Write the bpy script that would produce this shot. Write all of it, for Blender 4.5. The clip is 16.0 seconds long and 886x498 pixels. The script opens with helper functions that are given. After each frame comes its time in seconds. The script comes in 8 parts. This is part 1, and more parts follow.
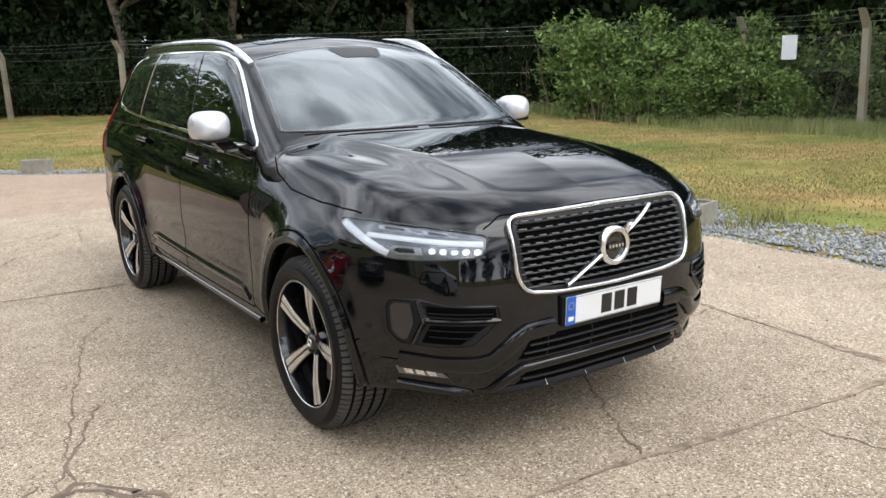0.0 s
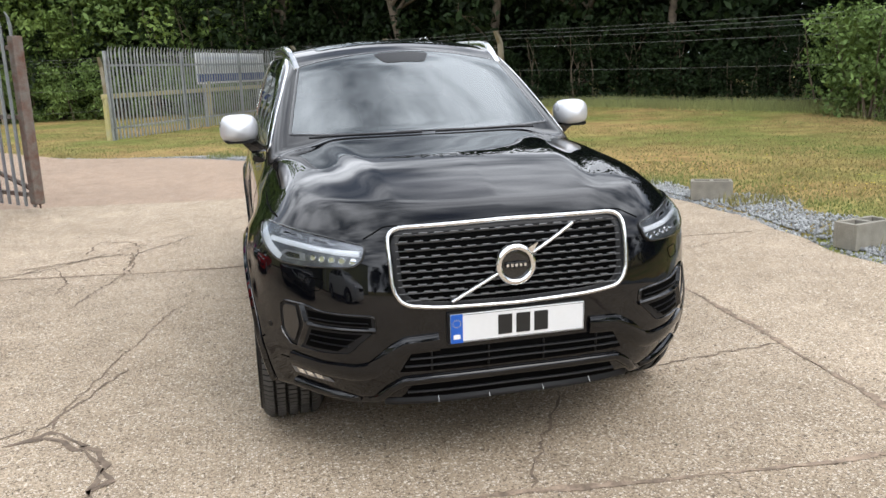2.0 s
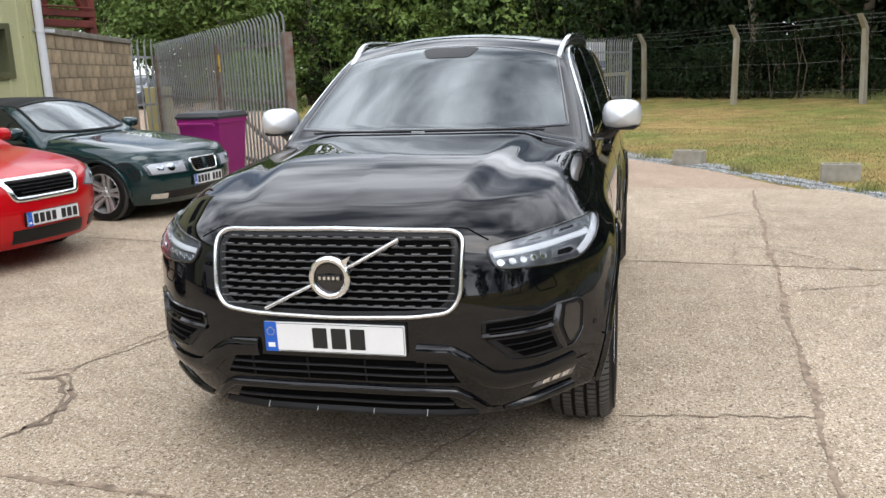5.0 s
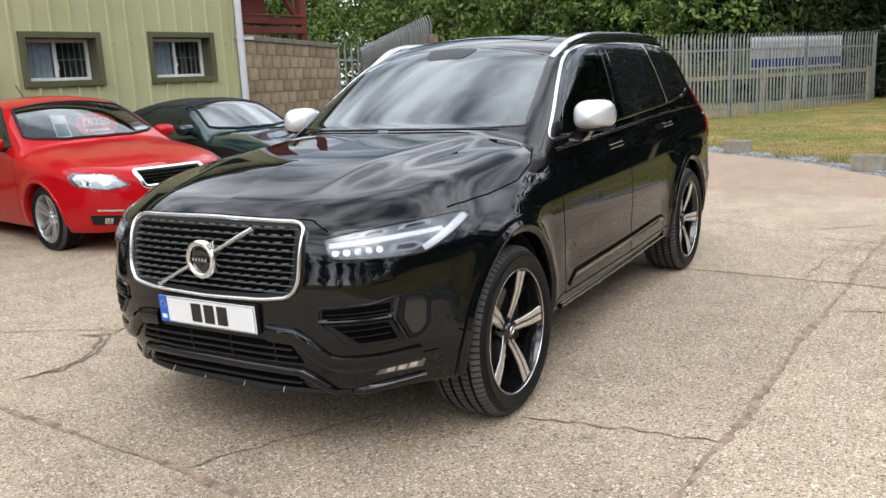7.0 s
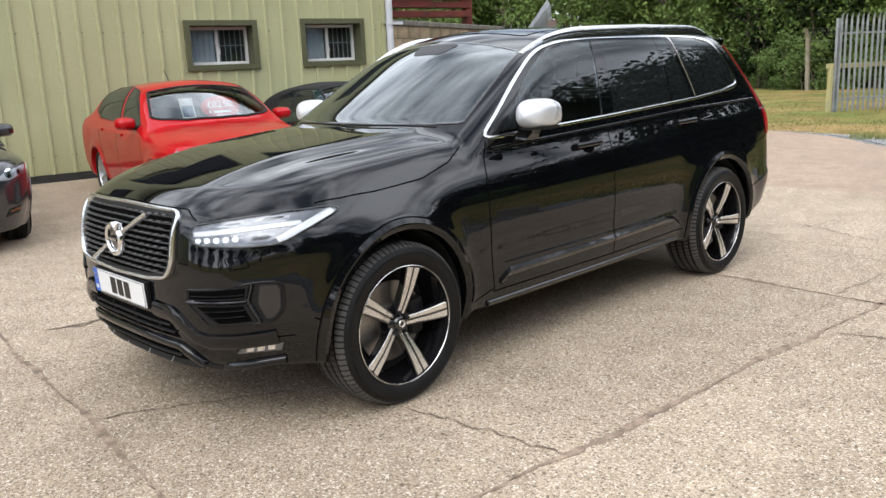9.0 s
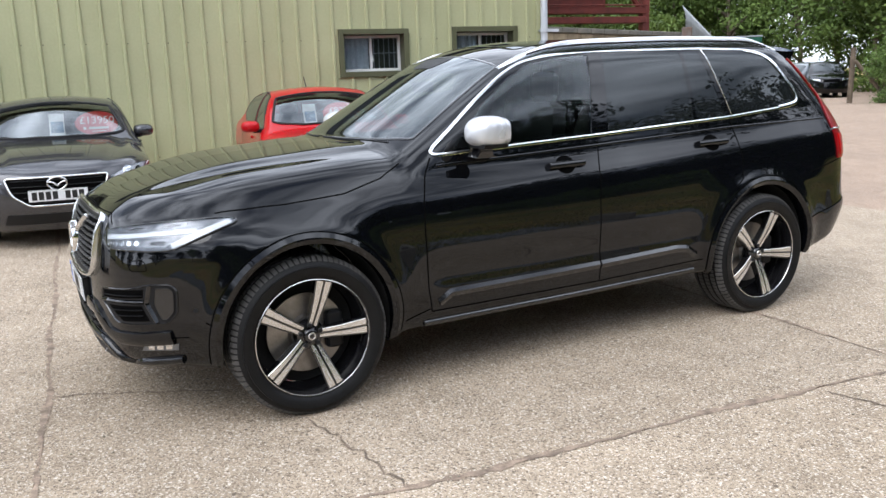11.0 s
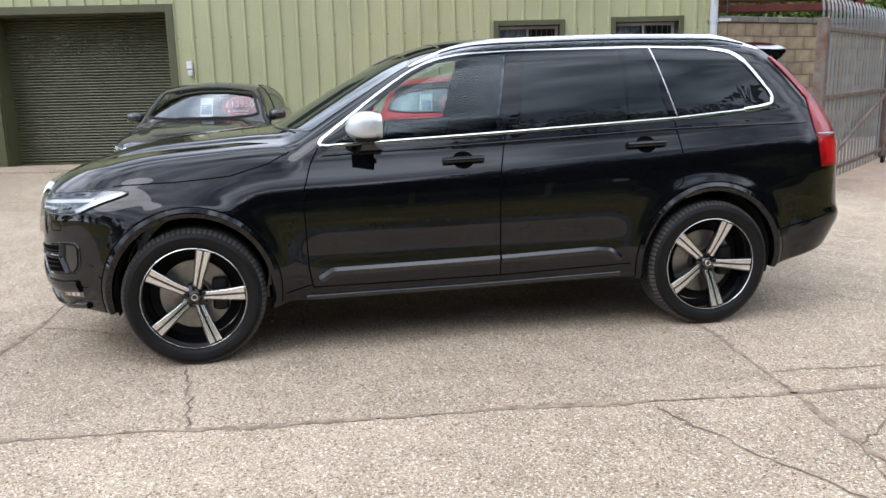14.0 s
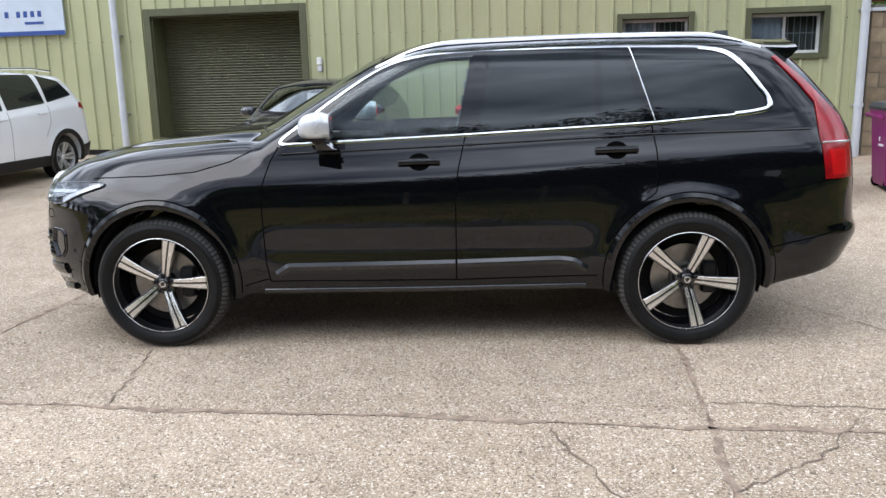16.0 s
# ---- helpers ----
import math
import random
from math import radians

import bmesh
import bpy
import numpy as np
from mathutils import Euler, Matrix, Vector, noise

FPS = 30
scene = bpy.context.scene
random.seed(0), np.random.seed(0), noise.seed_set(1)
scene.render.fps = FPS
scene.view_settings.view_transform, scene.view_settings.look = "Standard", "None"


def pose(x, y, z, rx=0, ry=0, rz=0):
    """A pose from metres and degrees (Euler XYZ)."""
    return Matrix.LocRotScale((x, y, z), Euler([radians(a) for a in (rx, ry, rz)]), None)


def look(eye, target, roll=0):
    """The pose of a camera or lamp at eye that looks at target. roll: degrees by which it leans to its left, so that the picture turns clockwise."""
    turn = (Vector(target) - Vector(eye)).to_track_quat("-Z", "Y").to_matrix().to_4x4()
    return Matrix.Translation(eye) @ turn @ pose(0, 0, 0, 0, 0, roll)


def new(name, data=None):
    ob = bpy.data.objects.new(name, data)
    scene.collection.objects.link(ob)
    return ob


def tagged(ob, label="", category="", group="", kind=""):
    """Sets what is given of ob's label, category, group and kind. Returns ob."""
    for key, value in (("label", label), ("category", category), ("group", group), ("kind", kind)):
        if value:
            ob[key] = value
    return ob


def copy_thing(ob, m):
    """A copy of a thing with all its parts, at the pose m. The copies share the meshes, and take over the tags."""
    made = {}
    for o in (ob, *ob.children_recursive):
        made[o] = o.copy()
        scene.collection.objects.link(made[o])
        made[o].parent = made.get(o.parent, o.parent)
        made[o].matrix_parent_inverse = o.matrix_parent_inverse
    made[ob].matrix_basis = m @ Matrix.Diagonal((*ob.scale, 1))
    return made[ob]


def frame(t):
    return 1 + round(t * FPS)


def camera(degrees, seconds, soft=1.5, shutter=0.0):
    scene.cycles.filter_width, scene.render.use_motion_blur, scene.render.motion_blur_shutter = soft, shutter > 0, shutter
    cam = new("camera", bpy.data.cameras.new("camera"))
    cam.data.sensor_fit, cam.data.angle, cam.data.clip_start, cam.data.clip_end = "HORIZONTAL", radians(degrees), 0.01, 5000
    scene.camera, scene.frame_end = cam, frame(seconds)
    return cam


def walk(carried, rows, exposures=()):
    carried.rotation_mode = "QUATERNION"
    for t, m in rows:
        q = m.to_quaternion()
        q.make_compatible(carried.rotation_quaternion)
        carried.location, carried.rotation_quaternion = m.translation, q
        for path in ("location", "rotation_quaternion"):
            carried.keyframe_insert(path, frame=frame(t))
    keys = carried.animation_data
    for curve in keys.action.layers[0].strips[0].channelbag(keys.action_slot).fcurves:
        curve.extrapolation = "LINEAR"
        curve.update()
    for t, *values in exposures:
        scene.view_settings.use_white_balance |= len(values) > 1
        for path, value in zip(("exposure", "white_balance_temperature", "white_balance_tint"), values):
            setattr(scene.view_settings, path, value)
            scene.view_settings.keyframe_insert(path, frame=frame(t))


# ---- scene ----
cam = camera(56.6, 16.0)
PATH = [
    (0, (0.038, -0.023, 1.524), (1.121, 1.601, 1.09), -1.5),
    (0.5, (0.359, -0.218, 1.542), (1.338, 1.472, 1.111), -1.5),
    (1, (0.709, -0.395, 1.559), (1.508, 1.386, 1.128), -1.6),
    (1.5, (1.043, -0.447, 1.541), (1.66, 1.404, 1.099), -1.7),
    (2, (1.413, -0.611, 1.544), (1.858, 1.291, 1.114), -2.1),
    (2.5, (1.77, -0.673, 1.545), (2.051, 1.26, 1.114), -2.0),
    (3, (2.106, -0.667, 1.536), (2.271, 1.279, 1.101), -2.0),
    (3.5, (2.458, -0.706, 1.547), (2.487, 1.247, 1.116), -2.0),
    (4, (2.777, -0.642, 1.548), (2.636, 1.306, 1.118), -2.1),
    (4.2, (2.901, -0.584, 1.537), (2.697, 1.358, 1.106), -2.0),
    (6.3, (4.316, -0.23, 1.517), (3.462, 1.533, 1.114), -2.8),
    (6.5, (4.467, -0.185, 1.518), (3.56, 1.552, 1.116), -2.8),
    (7, (4.823, -0.027, 1.475), (3.82, 1.655, 1.071), -2.7),
    (7.5, (5.184, 0.072, 1.504), (4.061, 1.678, 1.104), -2.5),
    (8, (5.51, 0.207, 1.52), (4.271, 1.724, 1.119), -2.6),
    (8.5, (5.759, 0.476, 1.478), (4.458, 1.938, 1.069), -2.5),
    (8.7, (5.864, 0.587, 1.51), (4.523, 2.01, 1.09), -2.5),
    (10.8, (6.73, 1.804, 1.498), (5.03, 2.779, 1.099), -2.1),
    (11, (6.795, 1.914, 1.511), (5.074, 2.851, 1.111), -2.0),
    (11.5, (6.956, 2.197, 1.526), (5.189, 3.043, 1.123), -1.7),
    (12, (7.188, 2.488, 1.514), (5.369, 3.215, 1.113), -1.7),
    (12.5, (7.348, 2.787, 1.51), (5.484, 3.39, 1.108), -1.7),
    (13, (7.514, 3.077, 1.519), (5.628, 3.606, 1.115), -1.6),
    (13.5, (7.696, 3.403, 1.516), (5.787, 3.84, 1.112), -1.4),
    (14, (7.742, 3.677, 1.511), (5.816, 4.026, 1.099), -1.3),
    (14.5, (7.747, 4.005, 1.52), (5.811, 4.283, 1.103), -1.3),
    (15, (7.806, 4.344, 1.519), (5.858, 4.518, 1.103), -1.2),
    (15.5, (7.817, 4.646, 1.529), (5.862, 4.688, 1.111), -1.2),
    (16, (7.791, 4.991, 1.53), (5.838, 4.884, 1.111), -1.3),
]
walk(cam, [(t, look(eye, target, roll)) for t, eye, target, roll in PATH],
     [(0, 0.0, 6400, 10), (2.5, -0.05, 6400, 10), (6.5, -0.06, 6400, 10), (8.5, 0.02, 6400, 10), (11, 0.06, 6050, 11), (16, 0.04, 5950, 11)])

# ---------------------------------------------------------------- world, sun, exposure
SUN_EL, SUN_ROT = radians(50), radians(150)
world = bpy.data.worlds.new("sky")
scene.world = world
world.use_nodes = True
wn, wl = world.node_tree.nodes, world.node_tree.links
wn.clear()
w_out, w_bg = wn.new("ShaderNodeOutputWorld"), wn.new("ShaderNodeBackground")
w_sky = wn.new("ShaderNodeTexSky")
w_sky.sky_type, w_sky.sun_disc = "NISHITA", False
w_sky.sun_elevation, w_sky.sun_rotation = SUN_EL, SUN_ROT
w_sky.dust_density = 3.0
# broken cloud: soft grey banks with brighter rims over a pale sky
w_co, w_map = wn.new("ShaderNodeTexCoord"), wn.new("ShaderNodeMapping")
w_map.inputs["Scale"].default_value = (1.0, 1.0, 2.6)
w_map.inputs["Location"].default_value = (-8.03, -1.44, 3.22)
w_n1, w_n2 = wn.new("ShaderNodeTexNoise"), wn.new("ShaderNodeTexNoise")
w_n1.inputs["Scale"].default_value, w_n1.inputs["Detail"].default_value, w_n1.inputs["Distortion"].default_value = 1.7, 6, 0.3
w_n2.inputs["Scale"].default_value, w_n2.inputs["Detail"].default_value = 3.2, 4
w_r1, w_r2 = wn.new("ShaderNodeValToRGB"), wn.new("ShaderNodeValToRGB")
w_r1.color_ramp.elements[0].position, w_r1.color_ramp.elements[1].position = 0.28, 0.5
w_r2.color_ramp.elements[0].position, w_r2.color_ramp.elements[1].position = 0.36, 0.64
w_r2.color_ramp.elements[0].color = (4.2, 4.6, 5.3, 1)
w_r2.color_ramp.elements[1].color = (25.0, 25.8, 27.2, 1)
w_mix = wn.new("ShaderNodeMix")
w_mix.data_type = "RGBA"
wl.new(w_co.outputs["Generated"], w_map.inputs["Vector"])
wl.new(w_map.outputs["Vector"], w_n1.inputs["Vector"])
wl.new(w_map.outputs["Vector"], w_n2.inputs["Vector"])
wl.new(w_n1.outputs["Fac"], w_r1.inputs["Fac"])
wl.new(w_n2.outputs["Fac"], w_r2.inputs["Fac"])
wl.new(w_r1.outputs["Color"], w_mix.inputs["Factor"])
wl.new(w_sky.outputs["Color"], w_mix.inputs["A"])
wl.new(w_r2.outputs["Color"], w_mix.inputs["B"])
wl.new(w_mix.outputs["Result"], w_bg.inputs["Color"])
w_bg.inputs["Strength"].default_value = 0.125
wl.new(w_bg.outputs["Background"], w_out.inputs["Surface"])

sun_data = bpy.data.lights.new("sun", "SUN")
sun_data.energy, sun_data.angle, sun_data.color = 1.55, radians(42), (1.0, 0.97, 0.93)
sun = new("sun", sun_data)
sun.rotation_euler = (radians(90) - SUN_EL, 0, radians(180) - SUN_ROT)


# ---------------------------------------------------------------- materials
def sock(node, name, value):
    node.inputs[name].default_value = value


def mat(name, color, rough=0.5, metal=0.0, vary=0.15, scale=6.0, fine=60.0, bump=0.0, bump_scale=80.0, coat=0.0,
        color2=None, patch=0.5, per_piece=0.0, trans=0.0, ior=1.5, emit=0.0, spec=0.5, island=0.0, rough_vary=0.12):
    """A surface with colour drift at a coarse and a fine scale, roughness drift and fine relief."""
    m = bpy.data.materials.new(name)
    m.use_nodes = True
    n, l = m.node_tree.nodes, m.node_tree.links
    b = n["Principled BSDF"]
    tc = n.new("ShaderNodeTexCoord")
    n1, n2 = n.new("ShaderNodeTexNoise"), n.new("ShaderNodeTexNoise")
    sock(n1, "Scale", scale), sock(n1, "Detail", 5), sock(n2, "Scale", fine), sock(n2, "Detail", 3)
    l.new(tc.outputs["Object"], n1.inputs["Vector"])
    l.new(tc.outputs["Object"], n2.inputs["Vector"])
    r1 = n.new("ShaderNodeValToRGB")
    c2 = color2 or tuple(c * (1 - vary) for c in color)
    c1 = color if color2 else tuple(min(1, c * (1 + vary)) for c in color)
    r1.color_ramp.elements[0].position, r1.color_ramp.elements[1].position = 0.5 - patch * 0.4, 0.5 + patch * 0.4
    r1.color_ramp.elements[0].color, r1.color_ramp.elements[1].color = (*c2, 1), (*c1, 1)
    l.new(n1.outputs["Fac"], r1.inputs["Fac"])
    mix = n.new("ShaderNodeMix")
    mix.data_type, mix.blend_type = "RGBA", "MULTIPLY"
    sock(mix, "Factor", 1.0)
    r2 = n.new("ShaderNodeValToRGB")
    lo = 1 - vary * 0.8
    r2.color_ramp.elements[0].position, r2.color_ramp.elements[1].position = 0.3, 0.7
    r2.color_ramp.elements[0].color, r2.color_ramp.elements[1].color = (lo, lo, lo, 1), (1, 1, 1, 1)
    l.new(n2.outputs["Fac"], r2.inputs["Fac"])
    l.new(r1.outputs["Color"], mix.inputs["A"])
    l.new(r2.outputs["Color"], mix.inputs["B"])
    last = mix.outputs["Result"]
    if per_piece or island:
        hsv = n.new("ShaderNodeHueSaturation")
        mr = n.new("ShaderNodeMapRange")
        if island:
            oi = n.new("ShaderNodeNewGeometry")
            l.new(oi.outputs["Random Per Island"], mr.inputs["Value"])
        else:
            oi = n.new("ShaderNodeObjectInfo")
            l.new(oi.outputs["Random"], mr.inputs["Value"])
        k = per_piece or island
        sock(mr, "To Min", 1 - k), sock(mr, "To Max", 1 + k)
        l.new(mr.outputs["Result"], hsv.inputs["Value"])
        l.new(last, hsv.inputs["Color"])
        last = hsv.outputs["Color"]
    l.new(last, b.inputs["Base Color"])
    mrr = n.new("ShaderNodeMapRange")
    sock(mrr, "To Min", max(0.0, rough * (1 - rough_vary))), sock(mrr, "To Max", min(1, rough * (1 + rough_vary)))
    l.new(n1.outputs["Fac"], mrr.inputs["Value"])
    l.new(mrr.outputs["Result"], b.inputs["Roughness"])
    sock(b, "Metallic", metal), sock(b, "IOR", ior), sock(b, "Specular IOR Level", spec)
    if coat:
        sock(b, "Coat Weight", coat), sock(b, "Coat Roughness", 0.015), sock(b, "Coat IOR", 1.52)
    if trans:
        sock(b, "Transmission Weight", trans)
    if emit:
        sock(b, "Emission Color", (*color, 1)), sock(b, "Emission Strength", emit)
    if bump:
        bp = n.new("ShaderNodeBump")
        nb = n.new("ShaderNodeTexNoise")
        sock(nb, "Scale", bump_scale), sock(nb, "Detail", 4)
        l.new(tc.outputs["Object"], nb.inputs["Vector"])
        sock(bp, "Strength", bump), sock(bp, "Distance", 0.01)
        l.new(nb.outputs["Fac"], bp.inputs["Height"])
        l.new(bp.outputs["Normal"], b.inputs["Normal"])
    return m


def glass_mat(name, tint, opacity, rough=0.01, ior=1.62):
    """A tinted pane: a clear see-through share, a dark share, and a mirror gloss on top."""
    m = bpy.data.materials.new(name)
    m.use_nodes = True
    n, l = m.node_tree.nodes, m.node_tree.links
    n.clear()
    out = n.new("ShaderNodeOutputMaterial")
    tr, df, gl = n.new("ShaderNodeBsdfTransparent"), n.new("ShaderNodeBsdfDiffuse"), n.new("ShaderNodeBsdfGlossy")
    sock(tr, "Color", (*tint, 1)), sock(df, "Color", (0.012, 0.014, 0.015, 1)), sock(gl, "Roughness", rough)
    sock(gl, "Color", (0.93, 0.98, 1, 1))
    mx, mg, fr = n.new("ShaderNodeMixShader"), n.new("ShaderNodeMixShader"), n.new("ShaderNodeFresnel")
    sock(mx, "Fac", opacity), sock(fr, "IOR", ior)
    l.new(tr.outputs[0], mx.inputs[1]), l.new(df.outputs[0], mx.inputs[2])
    l.new(fr.outputs[0], mg.inputs["Fac"]), l.new(mx.outputs[0], mg.inputs[1]), l.new(gl.outputs[0], mg.inputs[2])
    l.new(mg.outputs[0], out.inputs["Surface"])
    return m


BLACK_PAINT = mat("black_paint", (0.0026, 0.003, 0.0042), 0.32, 0.0, 0.2, 3, 900, coat=1.0, spec=0.0, rough_vary=0.05)
sock(BLACK_PAINT.node_tree.nodes["Principled BSDF"], "Coat IOR", 1.5)
RED_PAINT = mat("red_paint", (0.42, 0.004, 0.008), 0.3, 0.0, 0.06, 2, 400, coat=0.65, spec=0.05)
GREEN_PAINT = mat("dark_green_paint", (0.006, 0.028, 0.03), 0.22, 0.3, 0.1, 2, 400, coat=1.0, spec=0.1)
GREY_PAINT = mat("graphite_paint", (0.05, 0.05, 0.056), 0.25, 0.5, 0.1, 2, 600, coat=1.0, spec=0.1)
WHITE_PAINT = mat("white_paint", (0.78, 0.79, 0.8), 0.25, 0.0, 0.03, 2, 300, coat=1.0)
BLUE_PAINT = mat("blue_paint", (0.02, 0.2, 0.42), 0.3, 0.1, 0.05, 2, 300, coat=1.0)
GLOSS_BLACK = mat("gloss_black_trim", (0.008, 0.008, 0.009), 0.12, 0, 0.1, 4, 300, coat=0.6)
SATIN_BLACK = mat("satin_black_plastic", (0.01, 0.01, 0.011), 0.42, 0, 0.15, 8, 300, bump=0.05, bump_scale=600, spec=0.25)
GAP = mat("panel_gap", (0.0015, 0.0015, 0.0015), 0.9, 0, 0.1, spec=0.05)
CHROME = mat("satin_chrome", (0.72, 0.73, 0.74), 0.2, 1.0, 0.04, 8, 200)
BRIGHT = mat("bright_chrome", (0.85, 0.86, 0.87), 0.08, 1.0, 0.03, 8, 200)
SILVER = mat("satin_silver_paint", (0.62, 0.63, 0.66), 0.28, 0.35, 0.04, 5, 500, coat=0.7)
ALLOY = mat("diamond_cut_alloy", (0.78, 0.76, 0.74), 0.26, 0.85, 0.06, 10, 300)
GREY_ALLOY = mat("silver_alloy", (0.55, 0.56, 0.57), 0.35, 0.8, 0.06, 10, 300)
# dusty grey blocks, lightened against RUBBER to put groove shade into colour
TREAD = mat("dusty_tread_rubber", (0.075, 0.072, 0.068), 0.75, 0, 0.25, 12, 150, bump=0.15, bump_scale=300)
JOINT = mat("brown_joint_fill", (0.32, 0.24, 0.175), 1.0, 0, 0.45, 14, 90, bump=0.4, bump_scale=100)
RUBBER = mat("tyre_rubber", (0.008, 0.008, 0.0083), 0.5, 0, 0.3, 12, 150, bump=0.15, bump_scale=300, spec=0.22)
DISC = mat("brake_disc_steel", (0.32, 0.3, 0.28), 0.4, 0.9, 0.2, 20, 200)
LINER = mat("wheel_well_liner", (0.006, 0.006, 0.006), 0.9, 0, 0.2)
CABIN = mat("cabin_charcoal", (0.02, 0.02, 0.021), 0.7, 0, 0.2, bump=0.1, bump_scale=300)
SEAT_CLOTH = mat("seat_leather", (0.035, 0.035, 0.036), 0.55, 0, 0.15, 6, 120, bump=0.1, bump_scale=250)
HEADLINER = mat("headliner", (0.32, 0.31, 0.29), 0.9, 0, 0.08)
LAMP_WHITE = mat("lamp_light_guide", (0.7, 0.72, 0.75), 0.18, 0.15, 0.05, 10, 100, coat=1.0, emit=0.05)
LAMP_DARK = mat("lamp_inner_grey", (0.15, 0.16, 0.175), 0.3, 0.5, 0.4, 18, 120, coat=1.0)
LAMP_GREY = mat("lamp_reflector_grey", (0.34, 0.35, 0.37), 0.3, 0.6, 0.3, 25, 140)
LAMP_LENS = glass_mat("lamp_lens", (0.97, 0.98, 1.0), 0.0, 0.01, 1.4)
TAIL_RED = mat("tail_lamp_red", (0.3, 0.004, 0.007), 0.3, 0.0, 0.25, 14, 80, coat=0.6, spec=0.2)
TAIL_DEEP = mat("tail_lamp_lit_red", (0.5, 0.007, 0.008), 0.3, 0.0, 0.1, 14, 80, coat=0.6, emit=0.04, spec=0.2)
CLEAR_GLASS = glass_mat("clear_tinted_glass", (0.78, 0.88, 0.87), 0.03)
SCREEN_GLASS = glass_mat("windscreen_glass", (0.74, 0.8, 0.79), 0.06, 0.01, 2.5)
SUV_SCREEN = glass_mat("tinted_windscreen_glass", (0.7, 0.78, 0.77), 0.74, 0.01, 2.15)
DARK_GLASS = glass_mat("privacy_glass", (0.1, 0.11, 0.11), 0.82, 0.01, 1.5)
HOUSE_GLASS = glass_mat("house_window_glass", (0.86, 0.9, 0.92), 0.04)
FAR_SILVER = mat("silver_blue_paint", (0.2, 0.215, 0.23), 0.3, 0.5, 0.1, 2, 300, coat=0.8, spec=0.2)
PLATE_WHITE = mat("number_plate_white", (0.72, 0.73, 0.74), 0.35, 0, 0.03)
PLATE_BLUE = mat("number_plate_blue", (0.01, 0.1, 0.48), 0.4, 0, 0.05)
INK = mat("black_ink", (0.01, 0.01, 0.01), 0.5, 0, 0.05)
WHITE_INK = mat("white_ink", (0.8, 0.8, 0.8), 0.5, 0, 0.03)
OVAL_RED = mat("red_price_card", (0.62, 0.03, 0.03), 0.4, 0, 0.05)
CARD_WHITE = mat("white_price_card", (0.75, 0.77, 0.78), 0.4, 0, 0.05)
CARD_BLUE = mat("blue_card_picture", (0.03, 0.15, 0.3), 0.4, 0, 0.4, 20)
CLADDING = mat("pale_green_cladding", (0.43, 0.435, 0.25), 0.48, 0, 0.09, 1.3, 30, bump=0.03, bump_scale=40, color2=(0.385, 0.39, 0.22))
TRIM_GREEN = mat("olive_green_trim", (0.085, 0.088, 0.042), 0.5, 0, 0.12, 3, 50)
SHUTTER = mat("dark_olive_shutter", (0.1, 0.1, 0.055), 0.5, 0, 0.14, 2, 40)
PVC = mat("white_window_pvc", (0.74, 0.74, 0.72), 0.4, 0, 0.05)
CURTAIN = mat("net_curtain", (0.74, 0.76, 0.8), 0.9, 0, 0.2, 20, 80)
PIPE = mat("grey_white_downpipe", (0.55, 0.57, 0.6), 0.45, 0, 0.06, 4, 60)
RUST = mat("rusty_red_steel", (0.19, 0.035, 0.025), 0.75, 0, 0.35, 4, 60, color2=(0.1, 0.02, 0.015), bump=0.1)
RUST_BROWN = mat("rust_brown_steel", (0.15, 0.075, 0.05), 0.8, 0.1, 0.35, 9, 90, color2=(0.2, 0.19, 0.17), bump=0.2)
GALV = mat("galvanised_steel", (0.34, 0.36, 0.37), 0.5, 0.45, 0.2, 4, 70, per_piece=0.08)
YELLOW = mat("faded_yellow_paint", (0.52, 0.46, 0.17), 0.7, 0, 0.2, 5, 60, color2=(0.45, 0.42, 0.27))
MAGENTA = mat("magenta_bin_plastic", (0.24, 0.012, 0.14), 0.4, 0, 0.1, 4, 100)
BIN_LID = mat("dark_lid_plastic", (0.035, 0.037, 0.042), 0.45, 0, 0.15, 4, 100)
CEMENT = mat("concrete_block", (0.3, 0.28, 0.235), 0.95, 0, 0.2, 8, 120, bump=0.5, bump_scale=120, per_piece=0.12)
BLOCKWORK = mat("stained_blockwork", (0.3, 0.235, 0.15), 0.95, 0, 0.3, 5, 90, bump=0.5, bump_scale=90, per_piece=0.22)
MORTAR = mat("mortar", (0.21, 0.18, 0.135), 1.0, 0, 0.2, 9, 100, bump=0.3)
COPING = mat("weathered_coping", (0.15, 0.145, 0.125), 0.95, 0, 0.4, 4, 60, bump=0.4, color2=(0.24, 0.22, 0.18))
POST_CONC = mat("lichened_concrete_post", (0.34, 0.32, 0.26), 0.95, 0, 0.3, 2, 70, bump=0.4, color2=(0.27, 0.22, 0.14))
WIRE = mat("wire", (0.2, 0.2, 0.19), 0.5, 0.8, 0.1)
SIGN_WHITE = mat("sign_white", (0.7, 0.72, 0.75), 0.5, 0, 0.05)
SIGN_BLUE = mat("sign_blue", (0.02, 0.06, 0.25), 0.5, 0, 0.08)
SIGN_GREY = mat("pale_blue_grey_sign", (0.5, 0.56, 0.64), 0.4, 0, 0.04)
SIGN_YELLOW = mat("yellow_notice", (0.75, 0.55, 0.03), 0.5, 0, 0.05)
BRICK = mat("red_brick", (0.26, 0.1, 0.07), 0.9, 0, 0.25, 9, 100, bump=0.3, per_piece=0.15)
FABRIC = mat("black_soft_top", (0.008, 0.008, 0.009), 0.95, 0, 0.25, 20, 400, bump=0.15, bump_scale=500)
BARK = mat("bark", (0.16, 0.125, 0.09), 0.95, 0, 0.35, 5, 40, bump=0.6, bump_scale=30)
